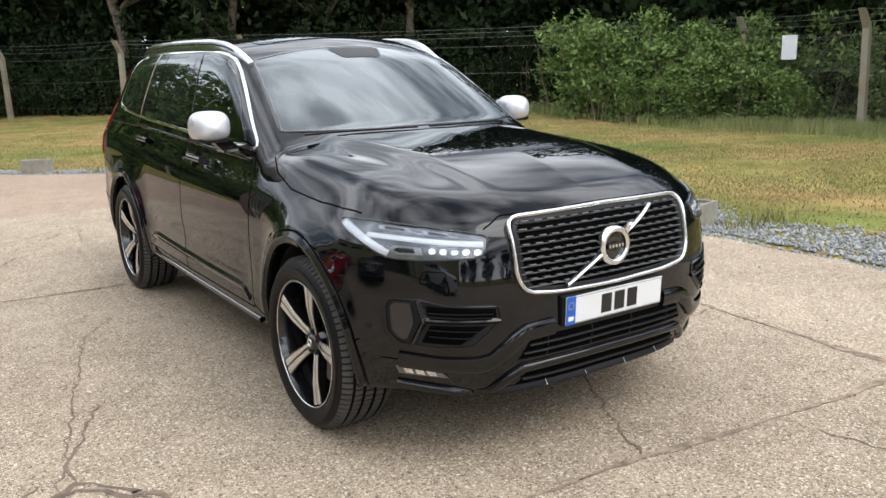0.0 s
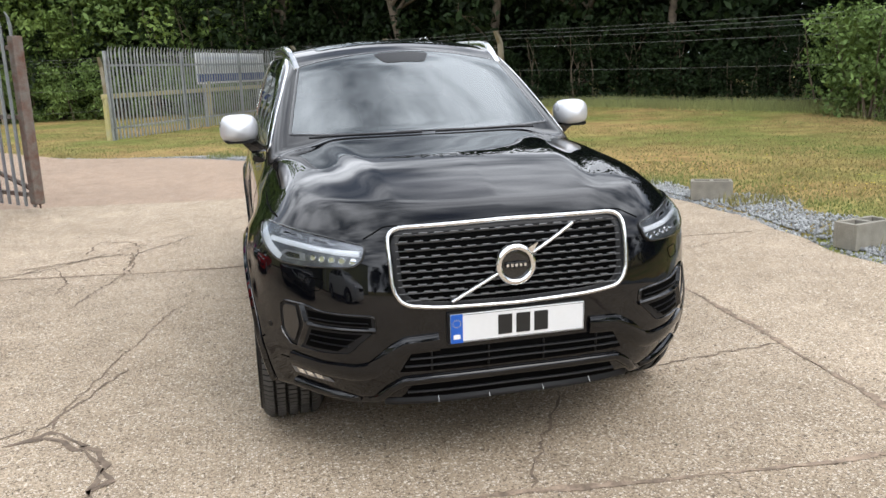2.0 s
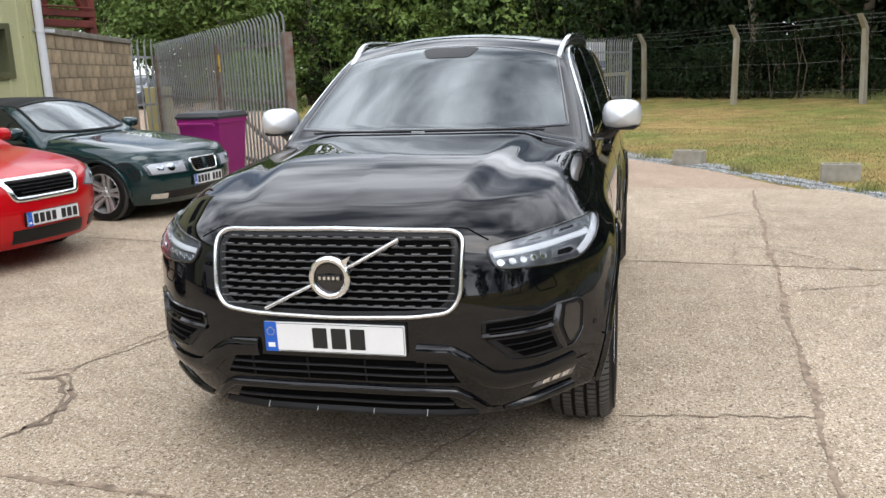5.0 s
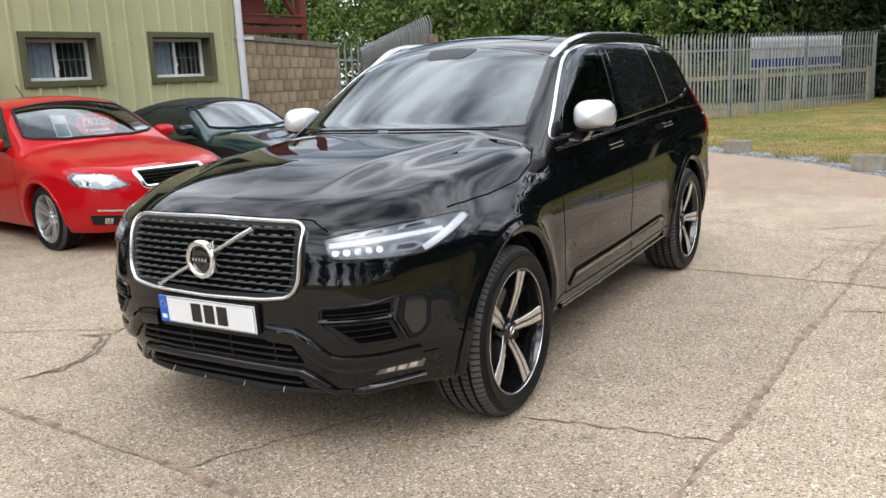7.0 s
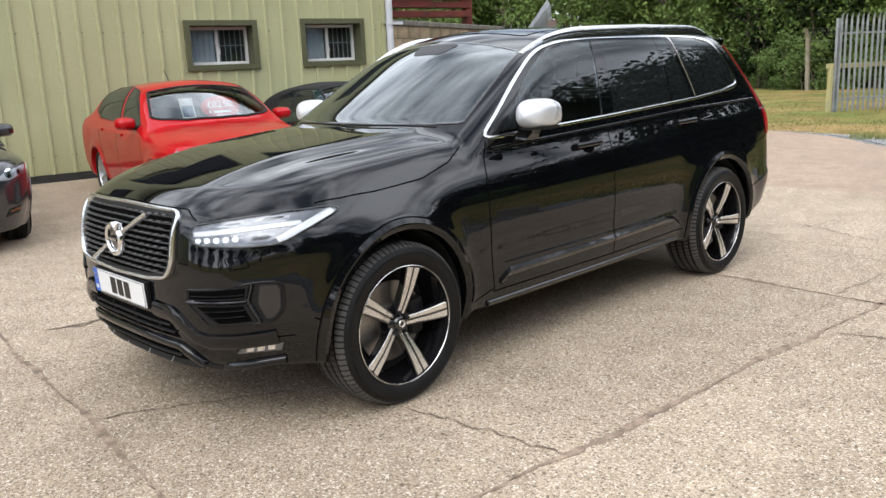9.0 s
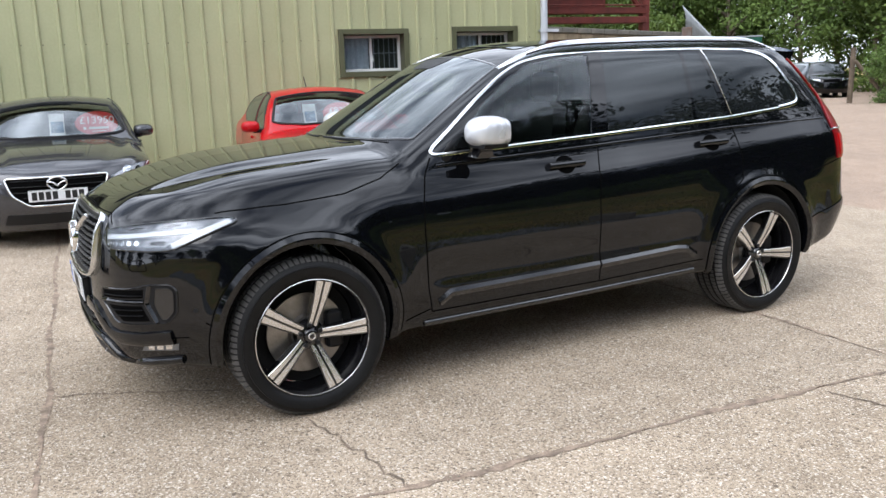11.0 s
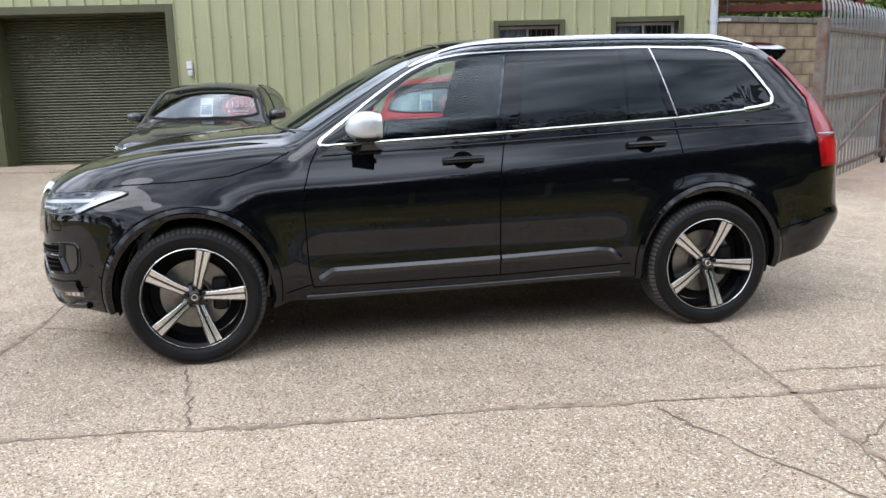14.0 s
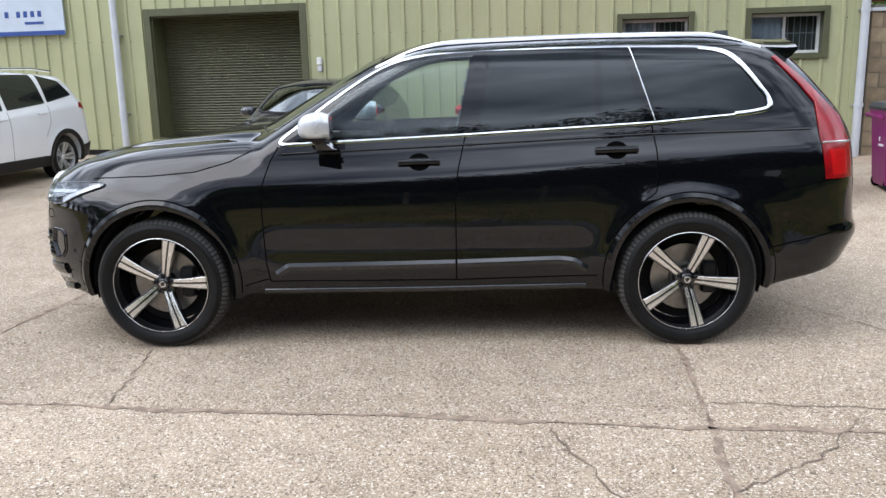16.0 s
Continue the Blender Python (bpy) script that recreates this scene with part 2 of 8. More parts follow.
LEAF = mat("hedge_leaf", (0.19, 0.27, 0.08), 0.55, 0, 0.25, 0.5, 9, island=0.4, color2=(0.12, 0.19, 0.055), spec=0.15)
# the wood's under-canopy shade is put into this near-black green
LEAF_SHADED = mat("wood_leaf", (0.02, 0.035, 0.011), 0.6, 0, 0.3, 0.4, 9, island=0.5, color2=(0.014, 0.027, 0.009), spec=0.15)
LEAF_LIGHT = mat("bright_tree_leaf", (0.15, 0.21, 0.05), 0.55, 0, 0.25, 0.5, 9, island=0.35, color2=(0.085, 0.14, 0.035), spec=0.15)
STONE = mat("grey_gravel", (0.3, 0.31, 0.31), 0.9, 0, 0.2, 8, 90, island=0.4)
BLADE = mat("grass_blade", (0.185, 0.22, 0.065), 0.8, 0, 0.2, 0.5, 9, island=0.35, color2=(0.33, 0.26, 0.108), patch=0.35)
STRAW = mat("dry_grass", (0.26, 0.28, 0.105), 0.85, 0, 0.2, 0.5, 9, island=0.3)
FLOWER = mat("yellow_flower", (0.75, 0.6, 0.03), 0.7, 0, 0.1)
DIRT = mat("dark_joint_dirt", (0.2, 0.15, 0.11), 1.0, 0, 0.35, 14, 90, bump=0.4, bump_scale=100)


def speckled(name, base, base2, dark, light, big=0.5, tint=None):
    """Worn exposed-aggregate concrete: broad stains, patches, and fine stones of two tones."""
    m = bpy.data.materials.new(name)
    m.use_nodes = True
    n, l = m.node_tree.nodes, m.node_tree.links
    b = n["Principled BSDF"]
    geo = n.new("ShaderNodeNewGeometry")

    def noise_tex(scale, detail, rough=0.55):
        t = n.new("ShaderNodeTexNoise")
        sock(t, "Scale", scale), sock(t, "Detail", detail), sock(t, "Roughness", rough)
        l.new(geo.outputs["Position"], t.inputs["Vector"])
        return t.outputs["Fac"]

    def ramp(fac, p0, c0, p1, c1):
        r = n.new("ShaderNodeValToRGB")
        r.color_ramp.elements[0].position, r.color_ramp.elements[0].color = p0, (*c0, 1)
        r.color_ramp.elements[1].position, r.color_ramp.elements[1].color = p1, (*c1, 1)
        l.new(fac, r.inputs["Fac"])
        return r.outputs["Color"]

    def mixed(kind, fac, a, bb):
        x = n.new("ShaderNodeMix")
        x.data_type, x.blend_type = "RGBA", kind
        if isinstance(fac, float):
            sock(x, "Factor", fac)
        else:
            l.new(fac, x.inputs["Factor"])
        l.new(a, x.inputs["A"])
        if isinstance(bb, tuple):
            sock(x, "B", (*bb, 1))
        else:
            l.new(bb, x.inputs["B"])
        return x.outputs["Result"]

    col = ramp(noise_tex(big, 7, 0.62), 0.36, base2, 0.62, base)
    col = mixed("MULTIPLY", 1.0, col, ramp(noise_tex(3.3, 8, 0.7), 0.32, (0.78, 0.77, 0.75), 0.66, (1.08, 1.07, 1.05)))
    col = mixed("MULTIPLY", 1.0, col, ramp(noise_tex(60, 5, 0.8), 0.34, (0.5, 0.48, 0.45), 0.64, (1.3, 1.29, 1.27)))
    # single stones and pits: small round dots with crisp edges, on a random share of the cells
    for scale, share, size, tone in ((110.0, 0.58, 0.4, light), (62.0, 0.68, 0.36, light), (52.0, 0.6, 0.32, dark), (120.0, 0.5, 0.42, dark), (26.0, 0.8, 0.24, dark), (34.0, 0.8, 0.26, light)):
        cell, hit, wob = n.new("ShaderNodeTexVoronoi"), n.new("ShaderNodeMath"), n.new("ShaderNodeVectorMath")
        sock(cell, "Scale", scale)
        jit = n.new("ShaderNodeTexNoise")
        sock(jit, "Scale", scale * 2.2), sock(jit, "Detail", 1)
        l.new(geo.outputs["Position"], jit.inputs["Vector"])
        wob.operation = "MULTIPLY_ADD"
        wob.inputs[1].default_value = (0.6 / scale, 0.6 / scale, 0)
        l.new(jit.outputs["Color"], wob.inputs[0])
        l.new(geo.outputs["Position"], wob.inputs[2])
        l.new(wob.outputs["Vector"], cell.inputs["Vector"])
        sep = n.new("ShaderNodeSeparateColor")
        l.new(cell.outputs["Color"], sep.inputs["Color"])
        spot = ramp(cell.outputs["Distance"], size * 0.8, (0.85, 0.85, 0.85), size, (0, 0, 0))
        hit.operation = "GREATER_THAN"
        hit.inputs[1].default_value = share
        l.new(sep.outputs["Red"], hit.inputs[0])
        both = n.new("ShaderNodeMath")
        both.operation = "MULTIPLY"
        l.new(hit.outputs[0], both.inputs[0])
        l.new(spot, both.inputs[1])
        col = mixed("MIX", both.outputs[0], col, tone)
    oi = n.new("ShaderNodeObjectInfo")
    pr = n.new("ShaderNodeMapRange")
    sock(pr, "To Min", 0.93), sock(pr, "To Max", 1.06)
    l.new(oi.outputs["Random"], pr.inputs["Value"])
    hs = n.new("ShaderNodeHueSaturation")
    l.new(pr.outputs["Result"], hs.inputs["Value"])
    l.new(col, hs.inputs["Color"])
    l.new(hs.outputs["Color"], b.inputs["Base Color"])
    sock(b, "Roughness", 0.88), sock(b, "Specular IOR Level", 0.25)
    bp = n.new("ShaderNodeBump")
    sock(bp, "Strength", 0.5), sock(bp, "Distance", 0.006)
    l.new(noise_tex(75, 6, 0.7), bp.inputs["Height"])
    l.new(bp.outputs["Normal"], b.inputs["Normal"])
    return m


CONCRETE = speckled("worn_concrete", (0.475, 0.39, 0.298), (0.38, 0.307, 0.228), (0.125, 0.096, 0.07), (0.7, 0.62, 0.52))
ROAD = speckled("reddish_road", (0.5, 0.375, 0.285), (0.43, 0.325, 0.25), (0.18, 0.13, 0.1), (0.5, 0.43, 0.36))


def lawn_mat():
    """Patchy lawn: green, dry straw and bare orange-brown earth."""
    m = bpy.data.materials.new("patchy_lawn")
    m.use_nodes = True
    n, l = m.node_tree.nodes, m.node_tree.links
    b = n["Principled BSDF"]
    geo = n.new("ShaderNodeNewGeometry")
    cols = []
    for sc, det, p0, c0, p1, c1 in ((0.32, 7, 0.4, (0.37, 0.255, 0.122), 0.6, (0.195, 0.21, 0.067)), (1.6, 8, 0.35, (0.7, 0.66, 0.6), 0.65, (1.15, 1.2, 1.1)),
                                    (38, 5, 0.3, (0.5, 0.5, 0.45), 0.7, (1.25, 1.25, 1.2))):
        t, r = n.new("ShaderNodeTexNoise"), n.new("ShaderNodeValToRGB")
        sock(t, "Scale", sc), sock(t, "Detail", det), sock(t, "Roughness", 0.65)
        l.new(geo.outputs["Position"], t.inputs["Vector"])
        r.color_ramp.elements[0].position, r.color_ramp.elements[0].color = p0, (*c0, 1)
        r.color_ramp.elements[1].position, r.color_ramp.elements[1].color = p1, (*c1, 1)
        l.new(t.outputs["Fac"], r.inputs["Fac"])
        cols.append(r.outputs["Color"])
    a = cols[0]
    for c in cols[1:]:
        x = n.new("ShaderNodeMix")
        x.data_type, x.blend_type = "RGBA", "MULTIPLY"
        sock(x, "Factor", 1.0)
        l.new(a, x.inputs["A"]), l.new(c, x.inputs["B"])
        a = x.outputs["Result"]
    l.new(a, b.inputs["Base Color"])
    sock(b, "Roughness", 0.95), sock(b, "Specular IOR Level", 0.1)
    return m


LAWN = lawn_mat()


# ---------------------------------------------------------------- geometry helpers
def smooth(x):
    x = np.clip(x, 0, 1)
    return x * x * (3 - 2 * x)


def rise(x):
    """Height of the yard: level under the cars' lane, rising gently towards the building."""
    return 0.018 * np.clip(0.5 - np.asarray(x, float), 0, 7.5)


class Geo:
    """Collects vertices and faces of one mesh."""

    def __init__(self):
        self.v, self.f = [], []

    def add(self, verts, faces):
        o = len(self.v)
        self.v.extend([tuple(map(float, p)) for p in verts])
        self.f.extend([tuple(i + o for i in f) for f in faces])
        return self

    def box(self, x0, x1, y0, y1, z0, z1, m=None, c=0.0):
        """A box with its upright and long edges cut by c."""
        if c <= 0:
            vs = [(x, y, z) for x in (x0, x1) for y in (y0, y1) for z in (z0, z1)]
            fs = [(0, 1, 3, 2), (4, 6, 7, 5), (0, 4, 5, 1), (2, 3, 7, 6), (0, 2, 6, 4), (1, 5, 7, 3)]
        else:
            vs, fs = [], []
            for z, d in ((z0, c), (z0 + c, 0), (z1 - c, 0), (z1, c)):
                a, b, p, q = x0 + d, x1 - d, y0 + d, y1 - d
                vs += [(a + c, p, z), (b - c, p, z), (b, p + c, z), (b, q - c, z), (b - c, q, z), (a + c, q, z), (a, q - c, z), (a, p + c, z)]
            for k in range(3):
                fs += [(k * 8 + i, k * 8 + (i + 1) % 8, k * 8 + 8 + (i + 1) % 8, k * 8 + 8 + i) for i in range(8)]
            fs += [tuple(range(7, -1, -1)), tuple(range(24, 32))]
        if m is not None:
            vs = [m @ Vector(p) for p in vs]
        return self.add(vs, fs)

    def rings(self, rings, closed=True, caps=True, loop=False):
        """Skin over rings of equally many points."""
        k = len(rings[0])
        vs = [p for r in rings for p in r]
        fs = []
        n = len(rings)
        for i in range(n if loop else n - 1):
            a, b = i * k, ((i + 1) % n) * k
            for j in range(k if closed else k - 1):
                fs.append((a + j, a + (j + 1) % k, b + (j + 1) % k, b + j))
        if caps and closed and not loop:
            fs += [tuple(range(k - 1, -1, -1)), tuple(range((n - 1) * k, n * k))]
        return self.add(vs, fs)

    def tube(self, pts, r, n=8, loop=False, caps=True):
        pts = [Vector(p) for p in pts]
        rs = r if isinstance(r, (list, tuple)) else [r] * len(pts)
        out, up = [], None
        for i, p in enumerate(pts):
            a = pts[i - 1] if i or loop else p
            b = pts[(i + 1) % len(pts)] if i + 1 < len(pts) or loop else p
            t = (b - a).normalized()
            if up is None:
                up = t.orthogonal().normalized()
            s = t.cross(up)
            s = s.normalized() if s.length > 1e-6 else t.orthogonal().normalized()
            up = s.cross(t).normalized()
            out.append([p + (s * math.cos(q) + up * math.sin(q)) * rs[i] for q in (2 * math.pi * j / n for j in range(n))])
        return self.rings(out, True, caps, loop)

    def lathe(self, prof, n=48, axis="x", at=(0, 0, 0)):
        """Turns a profile of (along, radius) about an axis."""
        out = []
        for k in range(n):
            a = 2 * math.pi * k / n
            c, s = math.cos(a), math.sin(a)
            if axis == "x":
                out.append([(at[0] + h, at[1] + r * c, at[2] + r * s) for h, r in prof])
            elif axis == "y":
                out.append([(at[0] + r * c, at[1] + h, at[2] + r * s) for h, r in prof])
            else:
                out.append([(at[0] + r * c, at[1] + r * s, at[2] + h) for h, r in prof])
        return self.rings(out, False, False, True)

    def prism(self, poly, d0, d1, axis="x"):
        """A flat outline (two coordinates) given depth along an axis."""
        k = len(poly)
        place = {"x": lambda p, d: (d, p[0], p[1]), "y": lambda p, d: (p[0], d, p[1]), "z": lambda p, d: (p[0], p[1], d)}[axis]
        vs = [place(p, d0) for p in poly] + [place(p, d1) for p in poly]
        fs = [tuple(range(k)), tuple(range(2 * k - 1, k - 1, -1))] + [(i, (i + 1) % k, k + (i + 1) % k, k + i) for i in range(k)]
        return self.add(vs, fs)


def part(name, geo, material, parent=None, label="", smooth_angle=None, fix=True):
    """Links a Geo as one mesh object, under a thing or a part where one is given."""
    me = bpy.data.meshes.new(name)
    me.from_pydata(geo.v, [], geo.f)
    if fix:
        bm = bmesh.new()
        bm.from_mesh(me)
        bmesh.ops.recalc_face_normals(bm, faces=bm.faces)
        bm.to_mesh(me)
        bm.free()
    return finish(name, me, material, parent, label, smooth_angle)


def finish(name, me, material, parent=None, label="", smooth_angle=None):
    me.materials.append(material)
    if smooth_angle:
        me.shade_smooth()
        if smooth_angle < 179:
            me.set_sharp_from_angle(angle=radians(smooth_angle))
    ob = new(name, me)
    if parent:
        ob.parent = parent
    if label:
        ob["label"] = label
    return ob


def mesh_arrays(name, verts, quads):
    """A mesh from numpy arrays."""
    me = bpy.data.meshes.new(name)
    k = quads.shape[1]
    me.vertices.add(len(verts))
    me.vertices.foreach_set("co", np.ascontiguousarray(verts, np.float32).ravel())
    me.loops.add(quads.size)
    me.loops.foreach_set("vertex_index", np.ascontiguousarray(quads, np.int32).ravel())
    me.polygons.add(len(quads))
    me.polygons.foreach_set("loop_start", np.arange(0, quads.size, k, dtype=np.int32))
    me.update(calc_edges=True)
    me.validate()
    return me


def thing(name, m, label, category, group="", kind=""):
    ob = new(name)
    ob.empty_display_size = 0.1
    ob.matrix_world = m
    ob.matrix_basis = m
    return tagged(ob, label, category, group, kind)


def curve(*pts):
    """A smooth curve through points, without overshoot, flat beyond its ends."""
    x, y = np.array([p[0] for p in pts], float), np.array([p[1] for p in pts], float)
    h, d = np.diff(x), np.diff(y) / np.diff(x)
    s = np.zeros(len(x))
    for i in range(1, len(x) - 1):
        if d[i - 1] * d[i] > 0:
            w1, w2 = 2 * h[i] + h[i - 1], h[i] + 2 * h[i - 1]
            s[i] = (w1 + w2) / (w1 / d[i - 1] + w2 / d[i])
    s[0], s[-1] = d[0], d[-1]
    xx = np.linspace(x[0], x[-1], 600)
    k = np.clip(np.searchsorted(x, xx) - 1, 0, len(h) - 1)
    t = (xx - x[k]) / h[k]
    yy = (2 * t**3 - 3 * t**2 + 1) * y[k] + (t**3 - 2 * t**2 + t) * h[k] * s[k] + (3 * t**2 - 2 * t**3) * y[k + 1] + (t**3 - t**2) * h[k] * s[k + 1]
    return lambda q: np.interp(q, xx, yy)


def smax(a, b, k):
    h = np.maximum(k - np.abs(a - b), 0) / k
    return np.maximum(a, b) + h * h * k * 0.25


def smin(a, b, k):
    return -smax(-a, -b, k)


# ---------------------------------------------------------------- car bodies
class Body:
    """A car's outer skin as a smooth solid. u runs from the front bumper to the rear, v sideways, z up."""

    def __init__(self, side, belt, front, rear, hood, hood_fall, roof, n=2.4, uc=0.84, rear_len=0.45, arch=0.425, hubs=(0.875, 3.859), hub_z=0.37, flare=0.02,
                 plan=lambda u, z: 0.0, zmin=lambda u: 0.3 + 0 * u, ws_bow=0.38, ws_slope=0.6, ws_u=1.3, ws_z=1.2, dome=0.0, k_top=0.06, k_green=0.12,
                 belt0=1.17, vin=0.6, roof_fall=0.05, arch_dz=0.0, groove=0.012, dome_w=0.07):
        self.side, self.belt, self.front, self.rear, self.hood, self.hood_fall, self.roof = side, belt, front, rear, hood, hood_fall, roof
        self.n, self.uc, self.rear_len, self.arch, self.hubs, self.hub_z, self.flare = n, uc, rear_len, arch, hubs, hub_z, flare
        self.plan, self.zmin, self.ws_bow, self.ws_slope, self.ws_u, self.ws_z = plan, zmin, ws_bow, ws_slope, ws_u, ws_z
        self.dome, self.k_top, self.k_green, self.belt0, self.vin, self.roof_fall = dome, k_top, k_green, belt0, vin, roof_fall
        self.arch_z, self.groove, self.dome_w = hub_z + arch_dz, groove, dome_w

    def f(self, u, v, z):
        v = np.abs(v)
        zz = z - (self.belt(u) - self.belt0) * smooth((z - 0.75) / 0.35)
        w = self.side(zz) + self.plan(u, z)
        for h in self.hubs:
            r = np.hypot(u - h, z - self.arch_z)
            w = w + self.flare * np.exp(-((r - self.arch - 0.035) / 0.05) ** 2)
        a, b = self.uc - self.front(z), self.rear_len
        e = np.clip((self.uc - u) / a, 0, 3) ** self.n + np.clip((u - self.rear(z) + b) / b, 0, 3) ** self.n + np.clip(v / w, 0, 3) ** self.n
        fp = (e ** (1 / self.n) - 1) * 0.9
        low = self.hood(u) - self.hood_fall(v)
        if self.dome:
            vc = 0.40 + 0.16 * np.clip(u / 1.4, 0, 1)
            low = low + self.dome * smooth((vc - v) / self.dome_w + 0.5) * smooth((u - 0.05) / 0.5)
            low = low - self.groove * np.exp(-((v - vc - 0.09) / 0.06) ** 2) * smooth((u - 0.2) / 0.5)
        ws = self.ws_z + self.ws_slope * (u - self.ws_u - self.ws_bow * v * v) - 0.05 * np.clip(u - self.ws_u, 0, 2) ** 2
        roof = self.roof(u) - self.roof_fall * (v / 0.6) ** 2
        top = smax(low, smin(ws, roof, self.k_green), 0.03)
        g = smax(fp, z - top, self.k_top)
        g = smax(g, self.zmin(u) - z, 0.03)
        for h in self.hubs:
            r = np.hypot(u - h, z - self.arch_z)
            g = smax(g, np.minimum(self.arch - r, v - self.vin), 0.012)
        return g

    def grad(self, p, e=0.004):
        u, v, z = p[:, 0], p[:, 1], p[:, 2]
        g = np.stack([self.f(u + e, v, z) - self.f(u - e, v, z), self.f(u, v + e, z) - self.f(u, v - e, z), self.f(u, v, z + e) - self.f(u, v, z - e)], 1) / (2 * e)
        return g

    def normal(self, p):
        g = self.grad(p)
        return g / np.maximum(np.linalg.norm(g, axis=1, keepdims=True), 1e-6)

    def mesh(self, h, length, width, height):
        """Vertices and quads of the skin on a grid of cell size h (surface nets, then drawn onto the solid)."""
        ax = [np.arange(lo, hi + h, h) for lo, hi in ((-0.08, length + 0.08), (-width - 0.06, width + 0.06), (0.08, height + 0.08))]
        F = np.stack([self.f(np.full((1, 1), u), ax[1][:, None], ax[2][None, :]) for u in ax[0]])
        s = F < 0
        n = np.array(F.shape) - 1
        acc, cnt = np.zeros((*n, 3)), np.zeros(tuple(n))
        corner = lambda a, b, c: (slice(a, a + n[0]), slice(b, b + n[1]), slice(c, c + n[2]))
        for d in range(3):
            o = [i for i in range(3) if i != d]
            for p in (0, 1):
                for q in (0, 1):
                    c0 = [0, 0, 0]
                    c0[o[0]], c0[o[1]] = p, q
                    c1 = list(c0)
                    c1[d] = 1
                    A, B = F[corner(*c0)], F[corner(*c1)]
                    x = (A < 0) != (B < 0)
                    t = np.where(x, A / np.where(x, A - B, 1), 0)
                    for i in range(3):
                        acc[..., i] += np.where(x, (t if i == d else c0[i]), 0)
                    cnt += x
        on = cnt > 0
        idx = np.full(tuple(n), -1, np.int64)
        idx[on] = np.arange(on.sum())
        base = np.stack(np.nonzero(on), 1)
        P = base + acc[on] / cnt[on][:, None]
        P = P * h + np.array([a[0] for a in ax])
        for _ in range(3):
            g = self.grad(P)
            step = -(self.f(P[:, 0], P[:, 1], P[:, 2]) / np.maximum((g * g).sum(1), 1e-3))[:, None] * g
            P += np.clip(step, -0.5 * h, 0.5 * h)
        quads = []
        for d in range(3):
            a, b = [(1, 2), (2, 0), (0, 1)][d]
            S0 = s[tuple(slice(0, -1) if i == d else slice(1, -1) for i in range(3))]
            S1 = s[tuple(slice(1, None) if i == d else slice(1, -1) for i in range(3))]
            e = np.stack(np.nonzero(S0 != S1), 1)
            flip = S0[S0 != S1]
            cell = e.copy()
            for i in (a, b):
                cell[:, i] += 1
            def at(da, db):
                c = cell.copy()
                c[:, a] -= da
                c[:, b] -= db
                return idx[c[:, 0], c[:, 1], c[:, 2]]
            q = np.stack([at(1, 1), at(0, 1), at(0, 0), at(1, 0)], 1)
            q[~flip] = q[~flip][:, ::-1]
            quads.append(q)
        q = np.concatenate(quads)
        return P, q[(q >= 0).all(1)]

    def on(self, plane, a, b):
        """Points of the skin: 'L'/'R' from (u, z), 'F'/'B' from (v, z), 'T' from (u, v), 'D'/'E' for the front corners from (way round the corner, z)."""
        a, b = np.asarray(a, float), np.asarray(b, float)
        s = -1 if plane == "R" else 1
        if plane in "LR":
            put, lo, hi = (lambda t: (a, s * t, b)), np.full(a.shape, 0.2), np.full(a.shape, 1.2)
        elif plane == "F":
            put, lo, hi = (lambda t: (t, a, b)), np.full(a.shape, 0.85), np.full(a.shape, -0.2)
        elif plane == "B":
            put, lo, hi = (lambda t: (t, a, b)), np.full(a.shape, 4.0), np.full(a.shape, 5.3)
        elif plane in "DE":
            k, sd = math.sqrt(0.5), 1 if plane == "D" else -1
            put, lo, hi = (lambda t: (k * (a - t), sd * k * (a + t), b)), np.zeros(a.shape), np.full(a.shape, 0.9)
        else:
            put, lo, hi = (lambda t: (a, b, t)), np.full(a.shape, 0.6), np.full(a.shape, 2.1)
        for _ in range(40):
            mid = (lo + hi) / 2
            inside = self.f(*put(mid)) < 0
            lo, hi = np.where(inside, mid, lo), np.where(inside, hi, mid)
        u, v, z = np.broadcast_arrays(*put(lo))
        return np.stack([u, v, z], -1)

    def panel(self, plane, poly, off=0.003, step=0.03, depth=0.012):
        """A patch of the skin inside an outline, lifted by off and given a rim of that depth."""
        poly = np.array(poly, float)
        x0, x1 = poly[:, 0].min(), poly[:, 0].max()
        nx = max(4, int((x1 - x0) / step))
        ny = max(3, int((poly[:, 1].max() - poly[:, 1].min()) / step))
        xs = np.unique(np.concatenate([np.linspace(x0 + 1e-4, x1 - 1e-4, nx + 1), np.clip(poly[:, 0], x0 + 1e-4, x1 - 1e-4)]))
        A, B = [], []
        for x in xs:
            hit = []
            for (ax_, ay), (bx, by) in zip(poly, np.roll(poly, -1, 0)):
                if (ax_ <= x) != (bx <= x):
                    hit.append(ay + (by - ay) * (x - ax_) / (bx - ax_))
            lo, hi = (min(hit), max(hit)) if hit else (0, 0)
            A.append(np.full(ny + 1, x)), B.append(np.linspace(lo, hi, ny + 1))
        A, B = np.array(A), np.array(B)
        p = self.on(plane, A.ravel(), B.ravel())
        nrm = self.normal(p)
        top, bot = p + nrm * off, p + nrm * (off - depth)
        r, c = A.shape
        ix = np.arange(r * c).reshape(r, c)
        q = np.stack([ix[:-1, :-1], ix[1:, :-1], ix[1:, 1:], ix[:-1, 1:]], -1).reshape(-1, 4)
        edge = np.concatenate([ix[:, 0], ix[-1, 1:], ix[-2::-1, -1], ix[0, -2:0:-1]])
        nx_ = np.roll(edge, -1)
        rim = np.stack([edge, nx_, nx_ + r * c, edge + r * c], -1)
        g = Geo()
